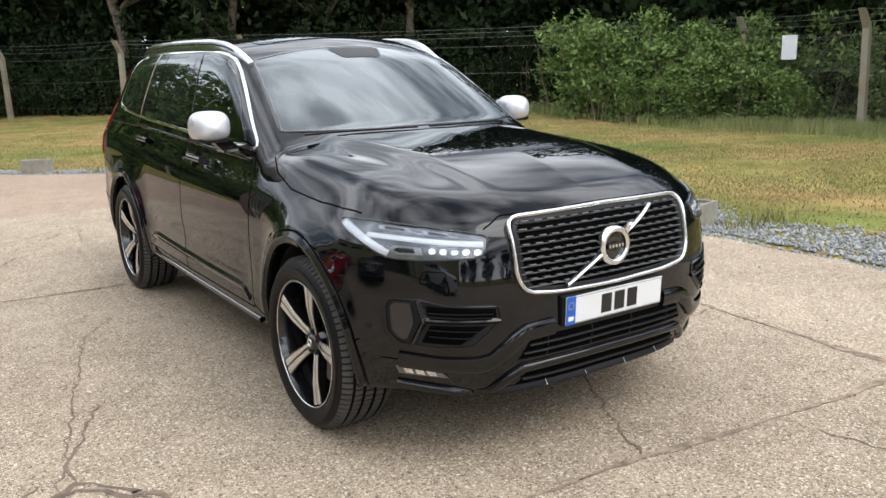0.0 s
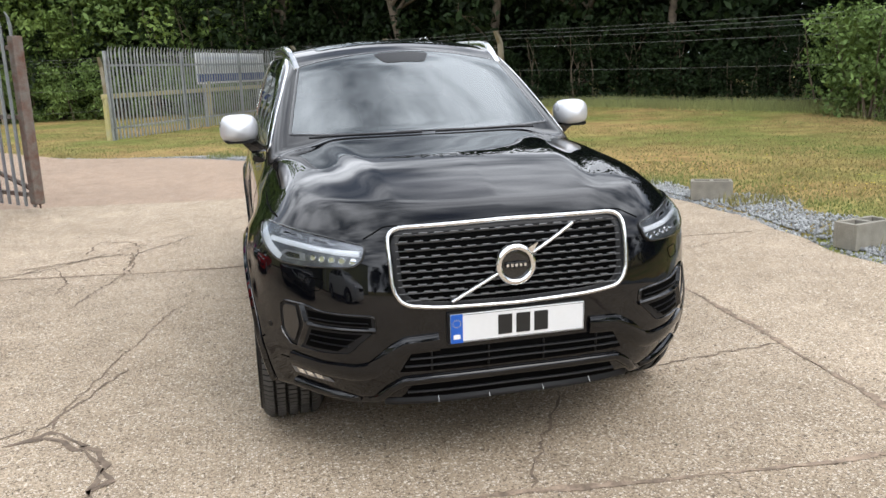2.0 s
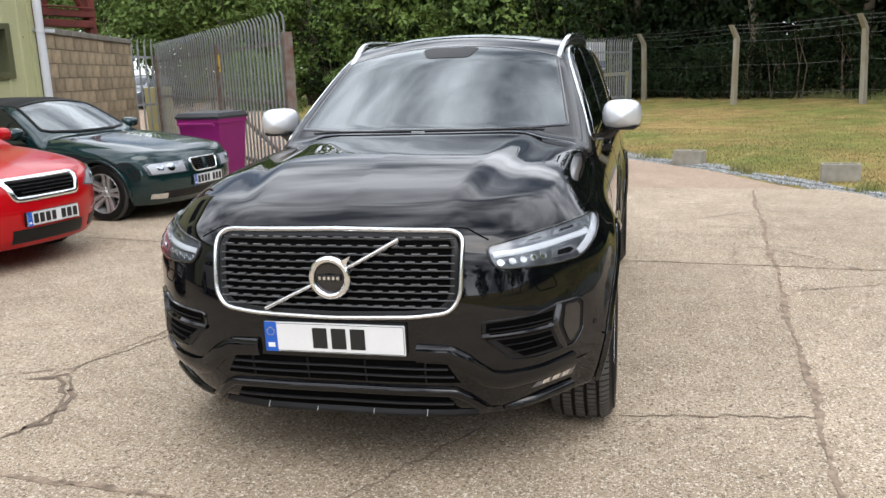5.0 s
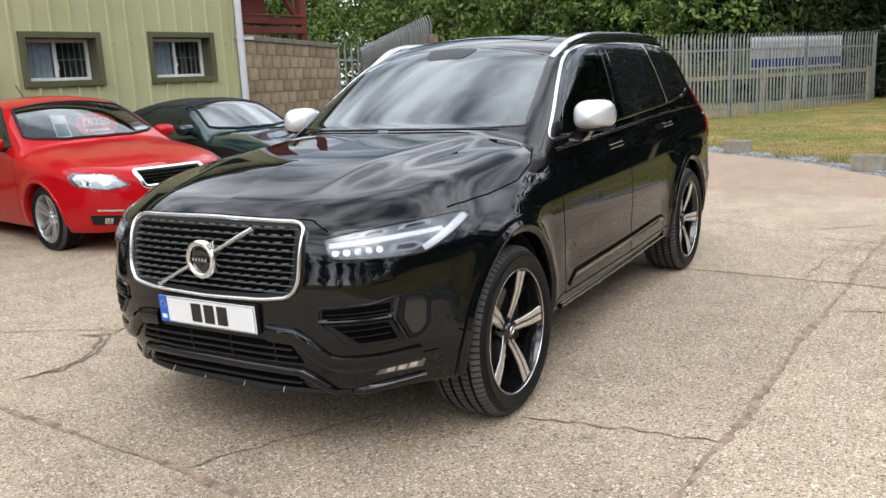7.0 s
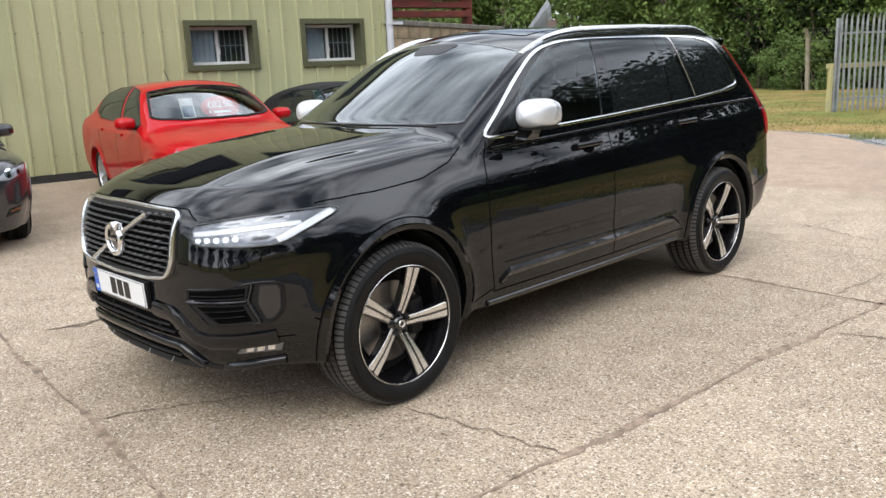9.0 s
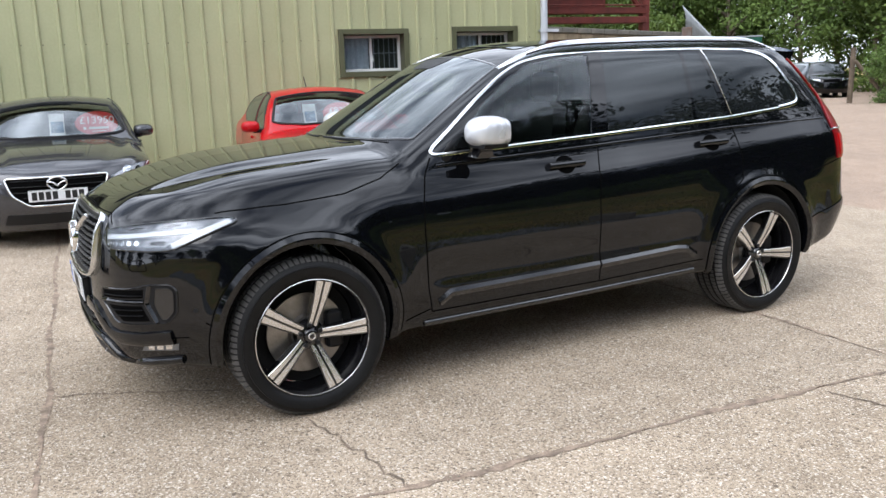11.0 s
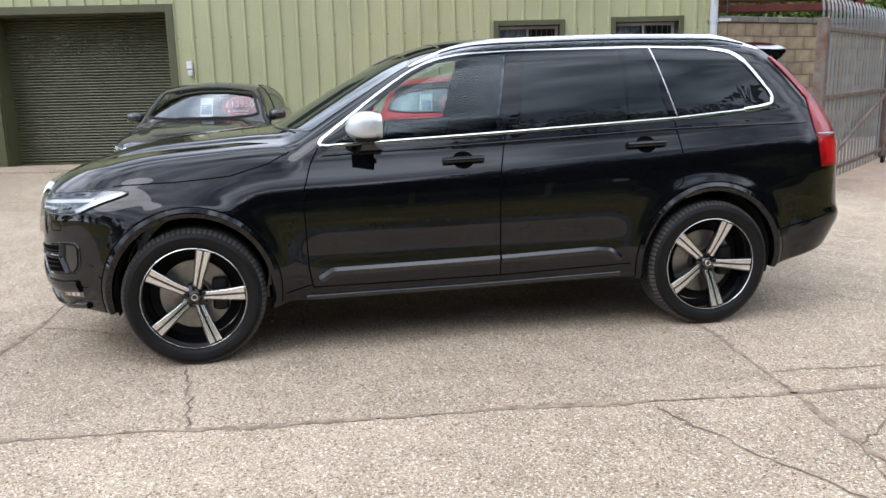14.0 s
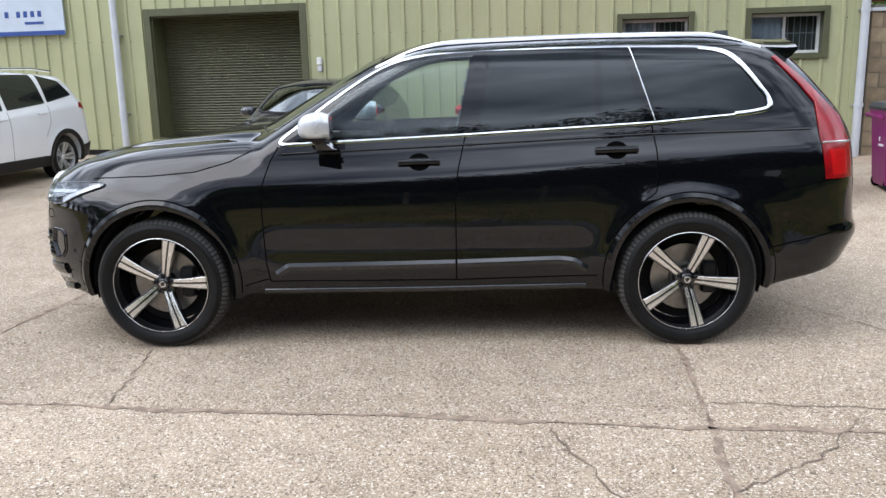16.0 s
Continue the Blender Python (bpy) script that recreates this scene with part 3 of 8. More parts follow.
        V = np.concatenate([top, bot])[:, [1, 0, 2]]
        g.v = [tuple(x) for x in V]
        g.f = [tuple(x) for x in np.concatenate([q, rim]).tolist()]
        return g

    def strip(self, plane, path, width, height, off=0.0, step=0.02, closed=False, geo=None, ridge=False):
        """A bead of that width and height laid along a path on the skin."""
        path = np.array(path, float)
        if closed:
            path = np.concatenate([path, path[:1]])
        seg = np.linalg.norm(np.diff(path, axis=0), axis=1)
        cum = np.concatenate([[0], np.cumsum(seg)])
        m = max(2, int(cum[-1] / step))
        t = np.linspace(0, cum[-1], m + 1)
        if closed:
            t = t[:-1]
        a, b = np.interp(t, cum, path[:, 0]), np.interp(t, cum, path[:, 1])
        p = self.on(plane, a, b)
        nrm = self.normal(p)
        if closed:
            tan = np.roll(p, -1, 0) - np.roll(p, 1, 0)
        else:
            tan = np.gradient(p, axis=0)
        tan /= np.maximum(np.linalg.norm(tan, axis=1, keepdims=True), 1e-9)
        side = np.cross(nrm, tan)
        w = width / 2
        sec = [(-w, -0.006), (-w, height * 0.55), (-w * 0.6, height * 0.92), (0, height), (w * 0.6, height * 0.92), (w, height * 0.55), (w, -0.006)]
        if ridge:
            sec = [(-w, -0.006), (-w, 0.001), (-w * 0.15, height), (w * 0.15, height), (w, 0.001), (w, -0.006)]
        rings = [[(p[i] + side[i] * x + nrm[i] * (y + off))[[1, 0, 2]] for x, y in sec] for i in range(len(p))]
        g = geo or Geo()
        return g.rings(rings, True, not closed, closed)


def even(ob, body, e=0.03):
    """Gives a pane the smooth solid's own normals, so that it mirrors without ripples."""
    me = ob.data
    co = np.empty(len(me.vertices) * 3, np.float32)
    me.vertices.foreach_get("co", co)
    co = co.reshape(-1, 3)
    nv = np.array([v.normal[:] for v in me.vertices])
    g = body.grad(co[:, [1, 0, 2]].astype(float), e)[:, [1, 0, 2]]
    g /= np.maximum(np.linalg.norm(g, axis=1, keepdims=True), 1e-6)
    if (g * nv).sum() < 0:
        g = -g
    me.shade_smooth()
    me.normals_split_custom_set_from_vertices([tuple(x) for x in g.tolist()])
    return ob


def inside(poly, x, y):
    """Which points lie in an outline."""
    r = np.zeros(len(x), bool)
    for (ax_, ay), (bx, by) in zip(poly, poly[1:] + poly[:1]):
        c = (ay > y) != (by > y)
        with np.errstate(divide="ignore", invalid="ignore"):
            r ^= c & (x < (bx - ax_) * (y - ay) / (by - ay if by != ay else 1e-9) + ax_)
    return r


def bent(pts, n=8):
    """An outline with its corners rounded by corner cutting."""
    pts = [np.array(p, float) for p in pts]
    for _ in range(2):
        out = []
        for i, p in enumerate(pts):
            q = pts[(i + 1) % len(pts)]
            out += [p * 0.75 + q * 0.25, p * 0.25 + q * 0.75]
        pts = out
    return [tuple(p) for p in pts]


def rounded(pts, r, k=4):
    """An outline with each corner rounded to radius r or less."""
    out = []
    n = len(pts)
    for i in range(n):
        a, p, b = (np.array(pts[j % n], float) for j in (i - 1, i, i + 1))
        ra = min(r, np.linalg.norm(a - p) * 0.45)
        rb = min(r, np.linalg.norm(b - p) * 0.45)
        s, e = p + (a - p) / np.linalg.norm(a - p) * ra, p + (b - p) / np.linalg.norm(b - p) * rb
        for t in np.linspace(0, 1, k + 1):
            out.append(tuple((1 - t) ** 2 * s + 2 * t * (1 - t) * p + t * t * e))
    return out


def skin(body, h, length, width, height, cuts, name, material, parent):
    """The painted shell with window openings cut out."""
    P, q = body.mesh(h, length, width, height)
    c = P[q].mean(1)
    keep = np.ones(len(q), bool)
    for plane, poly in cuts:
        if plane == "S":
            keep &= ~(inside(poly, c[:, 0], c[:, 2]) & (np.abs(c[:, 1]) > 0.4))
        else:
            keep &= ~(inside(poly, c[:, 0], c[:, 1]) & (c[:, 2] > body.hood(c[:, 0]) + 0.012))
    q = q[keep]
    used = np.unique(q)
    rm = np.full(len(P), -1)
    rm[used] = np.arange(len(used))
    q = rm[q]
    P = P[used]
    nq = np.cross(P[q[:, 2]] - P[q[:, 0]], P[q[:, 3]] - P[q[:, 1]])
    out = (nq * body.normal(P[q].mean(1))).sum(1) > 0
    q[out] = q[out][:, ::-1]
    me = mesh_arrays(name, P[:, [1, 0, 2]], q)
    ob = finish(name, me, material, parent, "", 180)
    g = body.grad(P, 0.012)
    g = (g / np.maximum(np.linalg.norm(g, axis=1, keepdims=True), 1e-6))[:, [1, 0, 2]]
    me.normals_split_custom_set_from_vertices([tuple(x) for x in g.tolist()])
    return ob


# ---------------------------------------------------------------- ground, yard, lawn
def sheet(name, xs, ys, zf, material, label, category):
    X, Y = np.meshgrid(xs, ys, indexing="ij")
    Z = zf(X, Y)
    V = np.stack([X, Y, Z], -1).reshape(-1, 3)
    ix = np.arange(X.size).reshape(X.shape)
    q = np.stack([ix[:-1, :-1], ix[1:, :-1], ix[1:, 1:], ix[:-1, 1:]], -1).reshape(-1, 4)
    return tagged(finish(name, mesh_arrays(name, V, q), material, None, "", 180), label, category, kind="structure")


# the lawn's edge: x of the concrete's border for a given y, and the far road's border
EDGE = curve((-30, 5.6), (0, 5.75), (3, 5.85), (4.3, 5.95), (5.4, 6.0), (7, 6.15), (8.8, 6.05), (10.7, 5.05), (11.9, 4.4), (12.4, 3.95), (13.6, 3.0), (14.9, 1.5), (16.4, -0.1), (17.0, -1.9), (18.0, -2.8), (24, -7.5), (34, -13.0), (60, -30))
GRAVEL_W = curve((-30, 0.9), (3, 0.85), (5.0, 1.0), (7.0, 0.8), (9.3, 0.3), (11, 0.18), (14, 0.5), (16, 0.4), (18, 0.1), (30, 0.0))


def ground_z(X, Y):
    """The lawn stands a little above the concrete past its edge; the earth dips under the slabs."""
    d = X - EDGE(Y)
    lawn = 0.02 * smooth((d - 0.1) / 0.5) + 0.02 * np.sin(X * 0.9) * np.cos(Y * 0.7) * smooth((d - 0.6) / 2) + 0.25 * smooth((d - 9) / 12)
    yard = rise(X) - 0.03
    return np.where(d > 0, lawn - 0.02 * (d < 0.12), yard)


gx = np.concatenate([np.linspace(-900, -40, 16), np.linspace(-38, -9, 30), np.linspace(-8.5, 20, 120), np.linspace(21, 60, 30), np.linspace(70, 900, 14)])
gy = np.concatenate([np.linspace(-900, -40, 14), np.linspace(-38, -5, 20), np.linspace(-4.5, 36, 140), np.linspace(37, 80, 30), np.linspace(95, 900, 14)])
sheet("ground", gx, gy, ground_z, LAWN, "patchy dry lawn and earth running out to the woods", "ground")

# concrete slabs: joints run a few degrees off the car's line
LONG = [lambda y: -11.0 + 0.075 * y, lambda y: -7.4 + 0.08 * y, lambda y: -3.35 + 0.075 * y, lambda y: 4.17 + 0.082 * (y - 3), None]
CROSS = [lambda x: -18.0 - 0.08 * x, lambda x: -13.6 - 0.08 * x, lambda x: -9.2 - 0.08 * x, lambda x: -5.4 - 0.08 * x, lambda x: -1.6 - 0.08 * x, lambda x: 2.22 - 0.088 * x, lambda x: 6.33 - 0.085 * x, lambda x: 10.28 - 0.075 * x]
yard_ob = thing("pavement", pose(0, 0, 0), "worn pale concrete yard of large cracked slabs", "pavement", kind="structure")


def wiggle(a, seed, amp=0.012):
    return amp * (np.sin(a * 3.1 + seed) + 0.6 * np.sin(a * 7.7 + seed * 2.3) + 0.35 * np.sin(a * 19 + seed * 1.7))


def slab(i, j):
    n = 34
    s = np.linspace(0, 1, n)
    y_mid = (CROSS[j](0) + CROSS[j + 1](0)) / 2
    S, T = np.meshgrid(s, s, indexing="ij")
    y = y_mid + (T - 0.5) * 4
    for _ in range(3):
        xl = LONG[i](y) + wiggle(y, i)
        xr = EDGE(y) + 0.04 * np.sin(y * 2.3) + 0.03 * np.sin(y * 6.1) if LONG[i + 1] is None else LONG[i + 1](y) + wiggle(y, i + 1)
        g = 0.006 / np.maximum(xr - xl, 0.1)
        x = xl + (xr - xl) * (g + (1 - 2 * g) * S)
        yl, yr = CROSS[j](x) + wiggle(x, 40 + j), CROSS[j + 1](x) + wiggle(x, 41 + j)
        g2 = 0.006 / np.maximum(yr - yl, 0.1)
        y = yl + (yr - yl) * (g2 + (1 - 2 * g2) * T)
    z = rise(x) + 0.0005 * np.sin(x * 5 + i) * np.sin(y * 4 + j)
    rim = (S == 0) | (S == 1) | (T == 0) | (T == 1)
    z = np.where(rim, z - 0.0005, z)
    V = np.stack([x, y, z], -1).reshape(-1, 3)
    ix = np.arange(n * n).reshape(n, n)
    q = np.stack([ix[:-1, :-1], ix[1:, :-1], ix[1:, 1:], ix[:-1, 1:]], -1).reshape(-1, 4)
    e = np.concatenate([ix[:, 0], ix[-1, 1:], ix[-2::-1, -1], ix[0, -2:0:-1]])
    low = V[e] - [0, 0, 0.04]
    m = len(V)
    k = np.arange(len(e))
    rimq = np.stack([e, m + k, m + np.roll(k, -1), np.roll(e, -1)], -1)
    me = mesh_arrays("slab", np.concatenate([V, low]), np.concatenate([q, rimq]))
    finish("slab", me, CONCRETE, yard_ob, "", 40)


for i in range(4):
    for j in range(7):
        slab(i, j)

# the tan road past the last joint, out through the gate
rn = 60
ry = np.linspace(0, 1, rn)
RV, RQ = [], []
far = np.concatenate([np.linspace(10.3, 20, 40), np.linspace(21, 75, 30)])
for yy in far:
    x1 = float(EDGE(yy)) + 0.04 * math.sin(yy * 2.1)
    x0 = min(-9.0, x1 - 9) if yy > 16 else -9.0
    for t in ry:
        x = x0 + (x1 - x0) * t
        y = yy - 0.075 * x * max(0.0, 1 - (yy - 10.3) / 3) if yy < 13.3 else yy
        RV.append((x, y, float(rise(x)) - 0.006))
for a in range(len(far) - 1):
    for b in range(rn - 1):
        RQ.append((a * rn + b, a * rn + b + 1, (a + 1) * rn + b + 1, (a + 1) * rn + b))
tagged(finish("road", mesh_arrays("road", np.array(RV), np.array(RQ)), ROAD, None, "", 180), "tan reddish worn road leading out past the gate", "road", kind="structure")


sub_x = np.linspace(-10.5, 5.5, 40)
sheet("bedding", sub_x, np.linspace(-17, 9.9, 40), lambda X, Y: rise(X) - 0.005, JOINT, "dirt in the joints between slabs", "ground")


# cracks: dirt-filled, wandering
def crack(pts, w, seed, geo, stray=0.012):
    rnd = random.Random(seed)
    p = [Vector((x, y, 0)) for x, y in pts]
    line = []
    for a, b in zip(p, p[1:]):
        n = max(2, int((b - a).length / (0.05 if stray > 0.01 else 0.022)))
        for k in range(n):
            q = a.lerp(b, k / n)
            line.append(q + Vector((rnd.gauss(0, stray), rnd.gauss(0, stray), 0)))
    line.append(p[-1])
    vs, fs = [], []
    for k, q in enumerate(line):
        t = (line[min(k + 1, len(line) - 1)] - line[max(k - 1, 0)]).normalized()
        s = Vector((-t.y, t.x, 0))
        ww = 0.7 * w * (0.35 + 1.1 * rnd.random()) * (1 + 0.5 * math.sin(k * 0.13 + seed) * (stray < 0.01)) * (0.3 if k in (0, len(line) - 1) else 1)
        z = float(rise(q.x)) + (0.0034 if stray > 0.01 else 0.0026)
        vs += [(q.x + s.x * ww, q.y + s.y * ww, z), (q.x - s.x * ww, q.y - s.y * ww, z)]
    fs = [(2 * k, 2 * k + 1, 2 * k + 3, 2 * k + 2) for k in range(len(line) - 1)]
    geo.add(vs, fs)


crack_geo = Geo()
for seed, (w, pts) in enumerate([
        (0.007, [(3.3, 3.04), (3.75, 3.12), (4.17, 3.14)]), (0.008, [(4.4, 5.25), (4.75, 5.36), (5.02, 5.46), (5.6, 5.75)]),
        (0.005, [(4.13, 5.99), (4.22, 6.78), (4.5, 7.5)]), (0.007, [(2.38, 6.9), (3.06, 7.32), (4.1, 7.5), (5.2, 7.3)]),
        (0.006, [(4.31, 6.62), (4.72, 6.29), (4.97, 5.9), (5.7, 5.6)]),
        (0.007, [(-1.07, 5.9), (-0.71, 6.34), (0.02, 7.04), (0.7, 7.94), (1.37, 8.77), (1.57, 9.08)]),
        (0.016, [(0.3, 3.08), (0.46, 3.1), (0.6, 2.95), (0.7, 2.8), (0.73, 2.6), (0.68, 2.39)]),
        (0.012, [(-0.5, 6.7), (-0.08, 6.92), (0.34, 7.18), (0.41, 6.49), (0.13, 5.31)]), (0.008, [(2.77, 2.86), (2.5, 2.36), (2.34, 2.05)]),
        (0.007, [(0.77, 8.5), (1.57, 9.08), (1.41, 8.11)]), (0.005, [(0.54, 6.37), (1.07, 6.22), (1.31, 6.23), (1.9, 6.3)]),
        (0.005, [(3.07, 1.92), (3.12, 1.5), (3.3, 0.9)]), (0.008, [(2.98, 8.14), (3.72, 7.74), (4.53, 8.26), (5.5, 8.3)]),
        (0.006, [(-0.25, 2.88), (0.34, 3.23)]), (0.014, [(-0.69, 6.43), (-0.5, 6.49), (-0.22, 6.7), (0.01, 7.05), (0.38, 7.08), (0.82, 7.78)]),
        (0.012, [(-0.07, 7.19), (-0.05, 7.72), (0.25, 7.71), (0.39, 7.34), (0.35, 6.4)]), (0.01, [(-0.22, 6.7), (-0.02, 6.09), (-0.06, 5.74)]), (0.018, [(0.3, 3.06), (0.45, 3.17), (0.59, 3.03), (0.73, 2.8), (0.78, 2.64), (0.74, 2.46)]),
        (0.009, [(0.45, 3.17), (0.46, 3.35), (0.56, 3.63), (0.68, 3.95)]), (0.006, [(0.39, 3.08), (0.55, 3.85), (0.84, 5.04), (1.09, 5.42)]), (0.012, [(-3.4, 1.0), (-2.5, 1.25), (-1.6, 1.15), (-0.6, 1.5)])]):
    crack(pts, w, seed, crack_geo)
joint_geo = Geo()
for j, (y0, y1) in enumerate(((-4, 2.0), (2.0, 9.8))):
    crack([(LONG[3](y) + wiggle(y, 3), y) for y in np.linspace(y0, y1, 140)], 0.026, 50 + j, joint_geo, 0.004)
for j, k in enumerate((4, 5, 6)):
    crack([(x, CROSS[k](x) + wiggle(x, 40 + k)) for x in np.linspace(-5.5, 5.8, 150)], 0.02, 60 + j, joint_geo, 0.004)
tagged(part("joint_fill", joint_geo, JOINT, None), "brown dirt packed into the slab joints", "dirt", kind="stuff")
tagged(part("crack", crack_geo, DIRT, None), "dirt-filled cracks wandering across the concrete slabs", "crack", kind="stuff")


# loose stones along the concrete's edge
def pebbles(n, seed, rnd_pos, material, name, label, size=(0.008, 0.022)):
    rs = np.random.RandomState(seed)
    base = np.array([(1, 0, 0), (-1, 0, 0), (0, 1, 0), (0, -1, 0), (0, 0, 1), (0, 0, -0.5)], float)
    tri = np.array([(0, 2, 4), (2, 1, 4), (1, 3, 4), (3, 0, 4), (2, 0, 5), (1, 2, 5), (3, 1, 5), (0, 3, 5)])
    pos = rnd_pos(rs, n)
    sc = rs.uniform(*size, (n, 1, 1)) * rs.uniform(0.6, 1.4, (n, 1, 3))
    ang = rs.uniform(0, 6.28, n)
    R = np.zeros((n, 3, 3))
    R[:, 0, 0], R[:, 0, 1], R[:, 1, 0], R[:, 1, 1], R[:, 2, 2] = np.cos(ang), -np.sin(ang), np.sin(ang), np.cos(ang), 1
    V = np.einsum("nij,nkj->nki", R, base[None] * sc * rs.uniform(0.75, 1.25, (n, 6, 1))) + pos[:, None]
    F = (tri[None] + 6 * np.arange(n)[:, None, None]).reshape(-1, 3)
    return tagged(finish(name, mesh_arrays(name, V.reshape(-1, 3), F), material), label, name, kind="stuff")


def gravel_place(rs, n):
    y = rs.uniform(-3, 17.5, n)
    d = rs.beta(1.3, 1.9, n) * (GRAVEL_W(y) + 0.1) * (1 + 0.25 * np.sin(y * 3.7)) - 0.03
    x = EDGE(y) + d
    return np.stack([x, y, ground_z(x, y) + 0.008], 1)


pebbles(24000, 3, gravel_place, STONE, "gravel", "grey crushed stone strip between concrete and lawn")


def grit_place(rs, n):
    y = rs.uniform(-1, 10, n)
    x = rs.uniform(-4.5, 5.7, n)
    return np.stack([x, y, rise(x) + 0.003], 1)


pebbles(2600, 4, grit_place, mat("loose_grit", (0.42, 0.36, 0.27), 0.95, 0, 0.2, island=0.4), "grit", "scattered loose grit on the concrete yard", (0.003, 0.007))


# grass blades and tufts
def blades(n, seed, place, material, name, label, h=(0.03, 0.08), w=0.006):
    rs = np.random.RandomState(seed)
    p = place(rs, n)
    n = len(p)
    hh, a, lean = rs.uniform(*h, n), rs.uniform(0, 6.28, n), rs.uniform(0, 0.7, n)
    ww = w * (0.5 + hh / h[1])
    dx, dy = np.cos(a), np.sin(a)
    b = rs.uniform(0, 6.28, n)
    tip = p + np.stack([np.cos(b) * lean * hh, np.sin(b) * lean * hh, hh], 1)
    l_, r_ = p.copy(), p.copy()
    l_[:, 0] -= dx * ww; l_[:, 1] -= dy * ww; r_[:, 0] += dx * ww; r_[:, 1] += dy * ww
    V = np.stack([l_, r_, tip], 1).reshape(-1, 3)
    F = np.arange(3 * n).reshape(-1, 3)
    return tagged(finish(name, mesh_arrays(name, V, F), material), label, "grass", kind="stuff")


def lawn_place(rs, n):
    y = 3 + 30 * rs.beta(1.1, 1.7, n)
    x = EDGE(y) + 0.25 + GRAVEL_W(y) * 0.6 + (17 - EDGE(y)) * rs.beta(1.0, 1.6, n)
    keep = (np.sin(x * 1.3 + 2 * np.sin(y * 0.6)) + np.sin(y * 1.7 + x * 0.5) > -0.9) | (rs.rand(n) < 0.3)
    x, y = x[keep], y[keep]
    return np.stack([x, y, ground_z(x, y)], 1)


blades(130000, 5, lawn_place, BLADE, "grass", "short patchy lawn grass, green and dry", (0.012, 0.042))


def tall_place(rs, n):
    t = rs.rand(n)
    x = 16.2 - 1.6 * rs.beta(1, 2, n) - 9.5 * np.clip(t - 0.45, 0, 1) * 1.55
    y = 4 + 27 * t
    return np.stack([x, y, ground_z(x, y)], 1)


blades(36000, 6, tall_place, STRAW, "long_grass", "long pale grass along the foot of the hedge", (0.06, 0.34), 0.005)


def edge_place(rs, n):
    y = rs.uniform(2, 18, n)
    x = EDGE(y) + GRAVEL_W(y) * rs.uniform(0.2, 1.1, n)
    c = np.sin(y * 2.9) + np.sin(y * 7.3) > 0.9
    x, y = x[c], y[c]
    return np.stack([x, y, ground_z(x, y)], 1)


blades(9000, 7, edge_place, BLADE, "grass", "weedy grass tufts in the gravel strip", (0.04, 0.16))
rs_f = np.random.RandomState(9)
fl = Geo()
for cx, cy, k, s in ((8.6, 7.2, 90, 0.7), (10.5, 8.2, 60, 1.4), (7.8, 9.8, 40, 0.9), (9.3, 5.6, 50, 1.1), (6.9, 10.9, 25, 0.5)):
    for _ in range(k):
        x, y = cx + rs_f.normal(0, s), cy + rs_f.normal(0, s * 0.5)
        z = float(ground_z(np.array(x), np.array(y))) + rs_f.uniform(0.03, 0.08)
        r = 0.012
        fl.add([(x + r, y, z), (x, y + r, z + 0.004), (x - r, y, z), (x, y - r, z + 0.004)], [(0, 1, 2, 3)])
tagged(part("flower", fl, FLOWER), "small yellow lawn flowers in loose drifts", "flower", kind="stuff")

# hollow concrete blocks that guard the lawn
def hollow_block(x, y, turn):
    g = Geo()
    L, W, H, t = 0.44, 0.215, 0.215, 0.036
    g.box(-L / 2, L / 2, -W / 2, -W / 2 + t, 0, H, c=0.004).box(-L / 2, L / 2, W / 2 - t, W / 2, 0, H, c=0.004)
    for cx in (-L / 2 + t / 2, 0, L / 2 - t / 2):
        g.box(cx - t / 2, cx + t / 2, -W / 2 + t, W / 2 - t, 0, H - 0.002, c=0.003)
    g.box(-L / 2 + t, L / 2 - t, -W / 2 + t, W / 2 - t, 0, 0.03)
    ob = part("concrete_block", g, CEMENT)
    ob.matrix_basis = pose(x, y, float(ground_z(np.array(x), np.array(y))) - 0.004, 0, 0, turn)
    return tagged(ob, "grey hollow concrete block at the lawn's edge", "concrete block", "blocks along the lawn")


for bx, by, bt in ((6.24, 4.98, 12), (6.42, 7.55, -28), (5.82, 10.42, -8), (4.16, 12.42, -25), (2.0, 14.7, -35)):
    hollow_block(bx, by, bt)


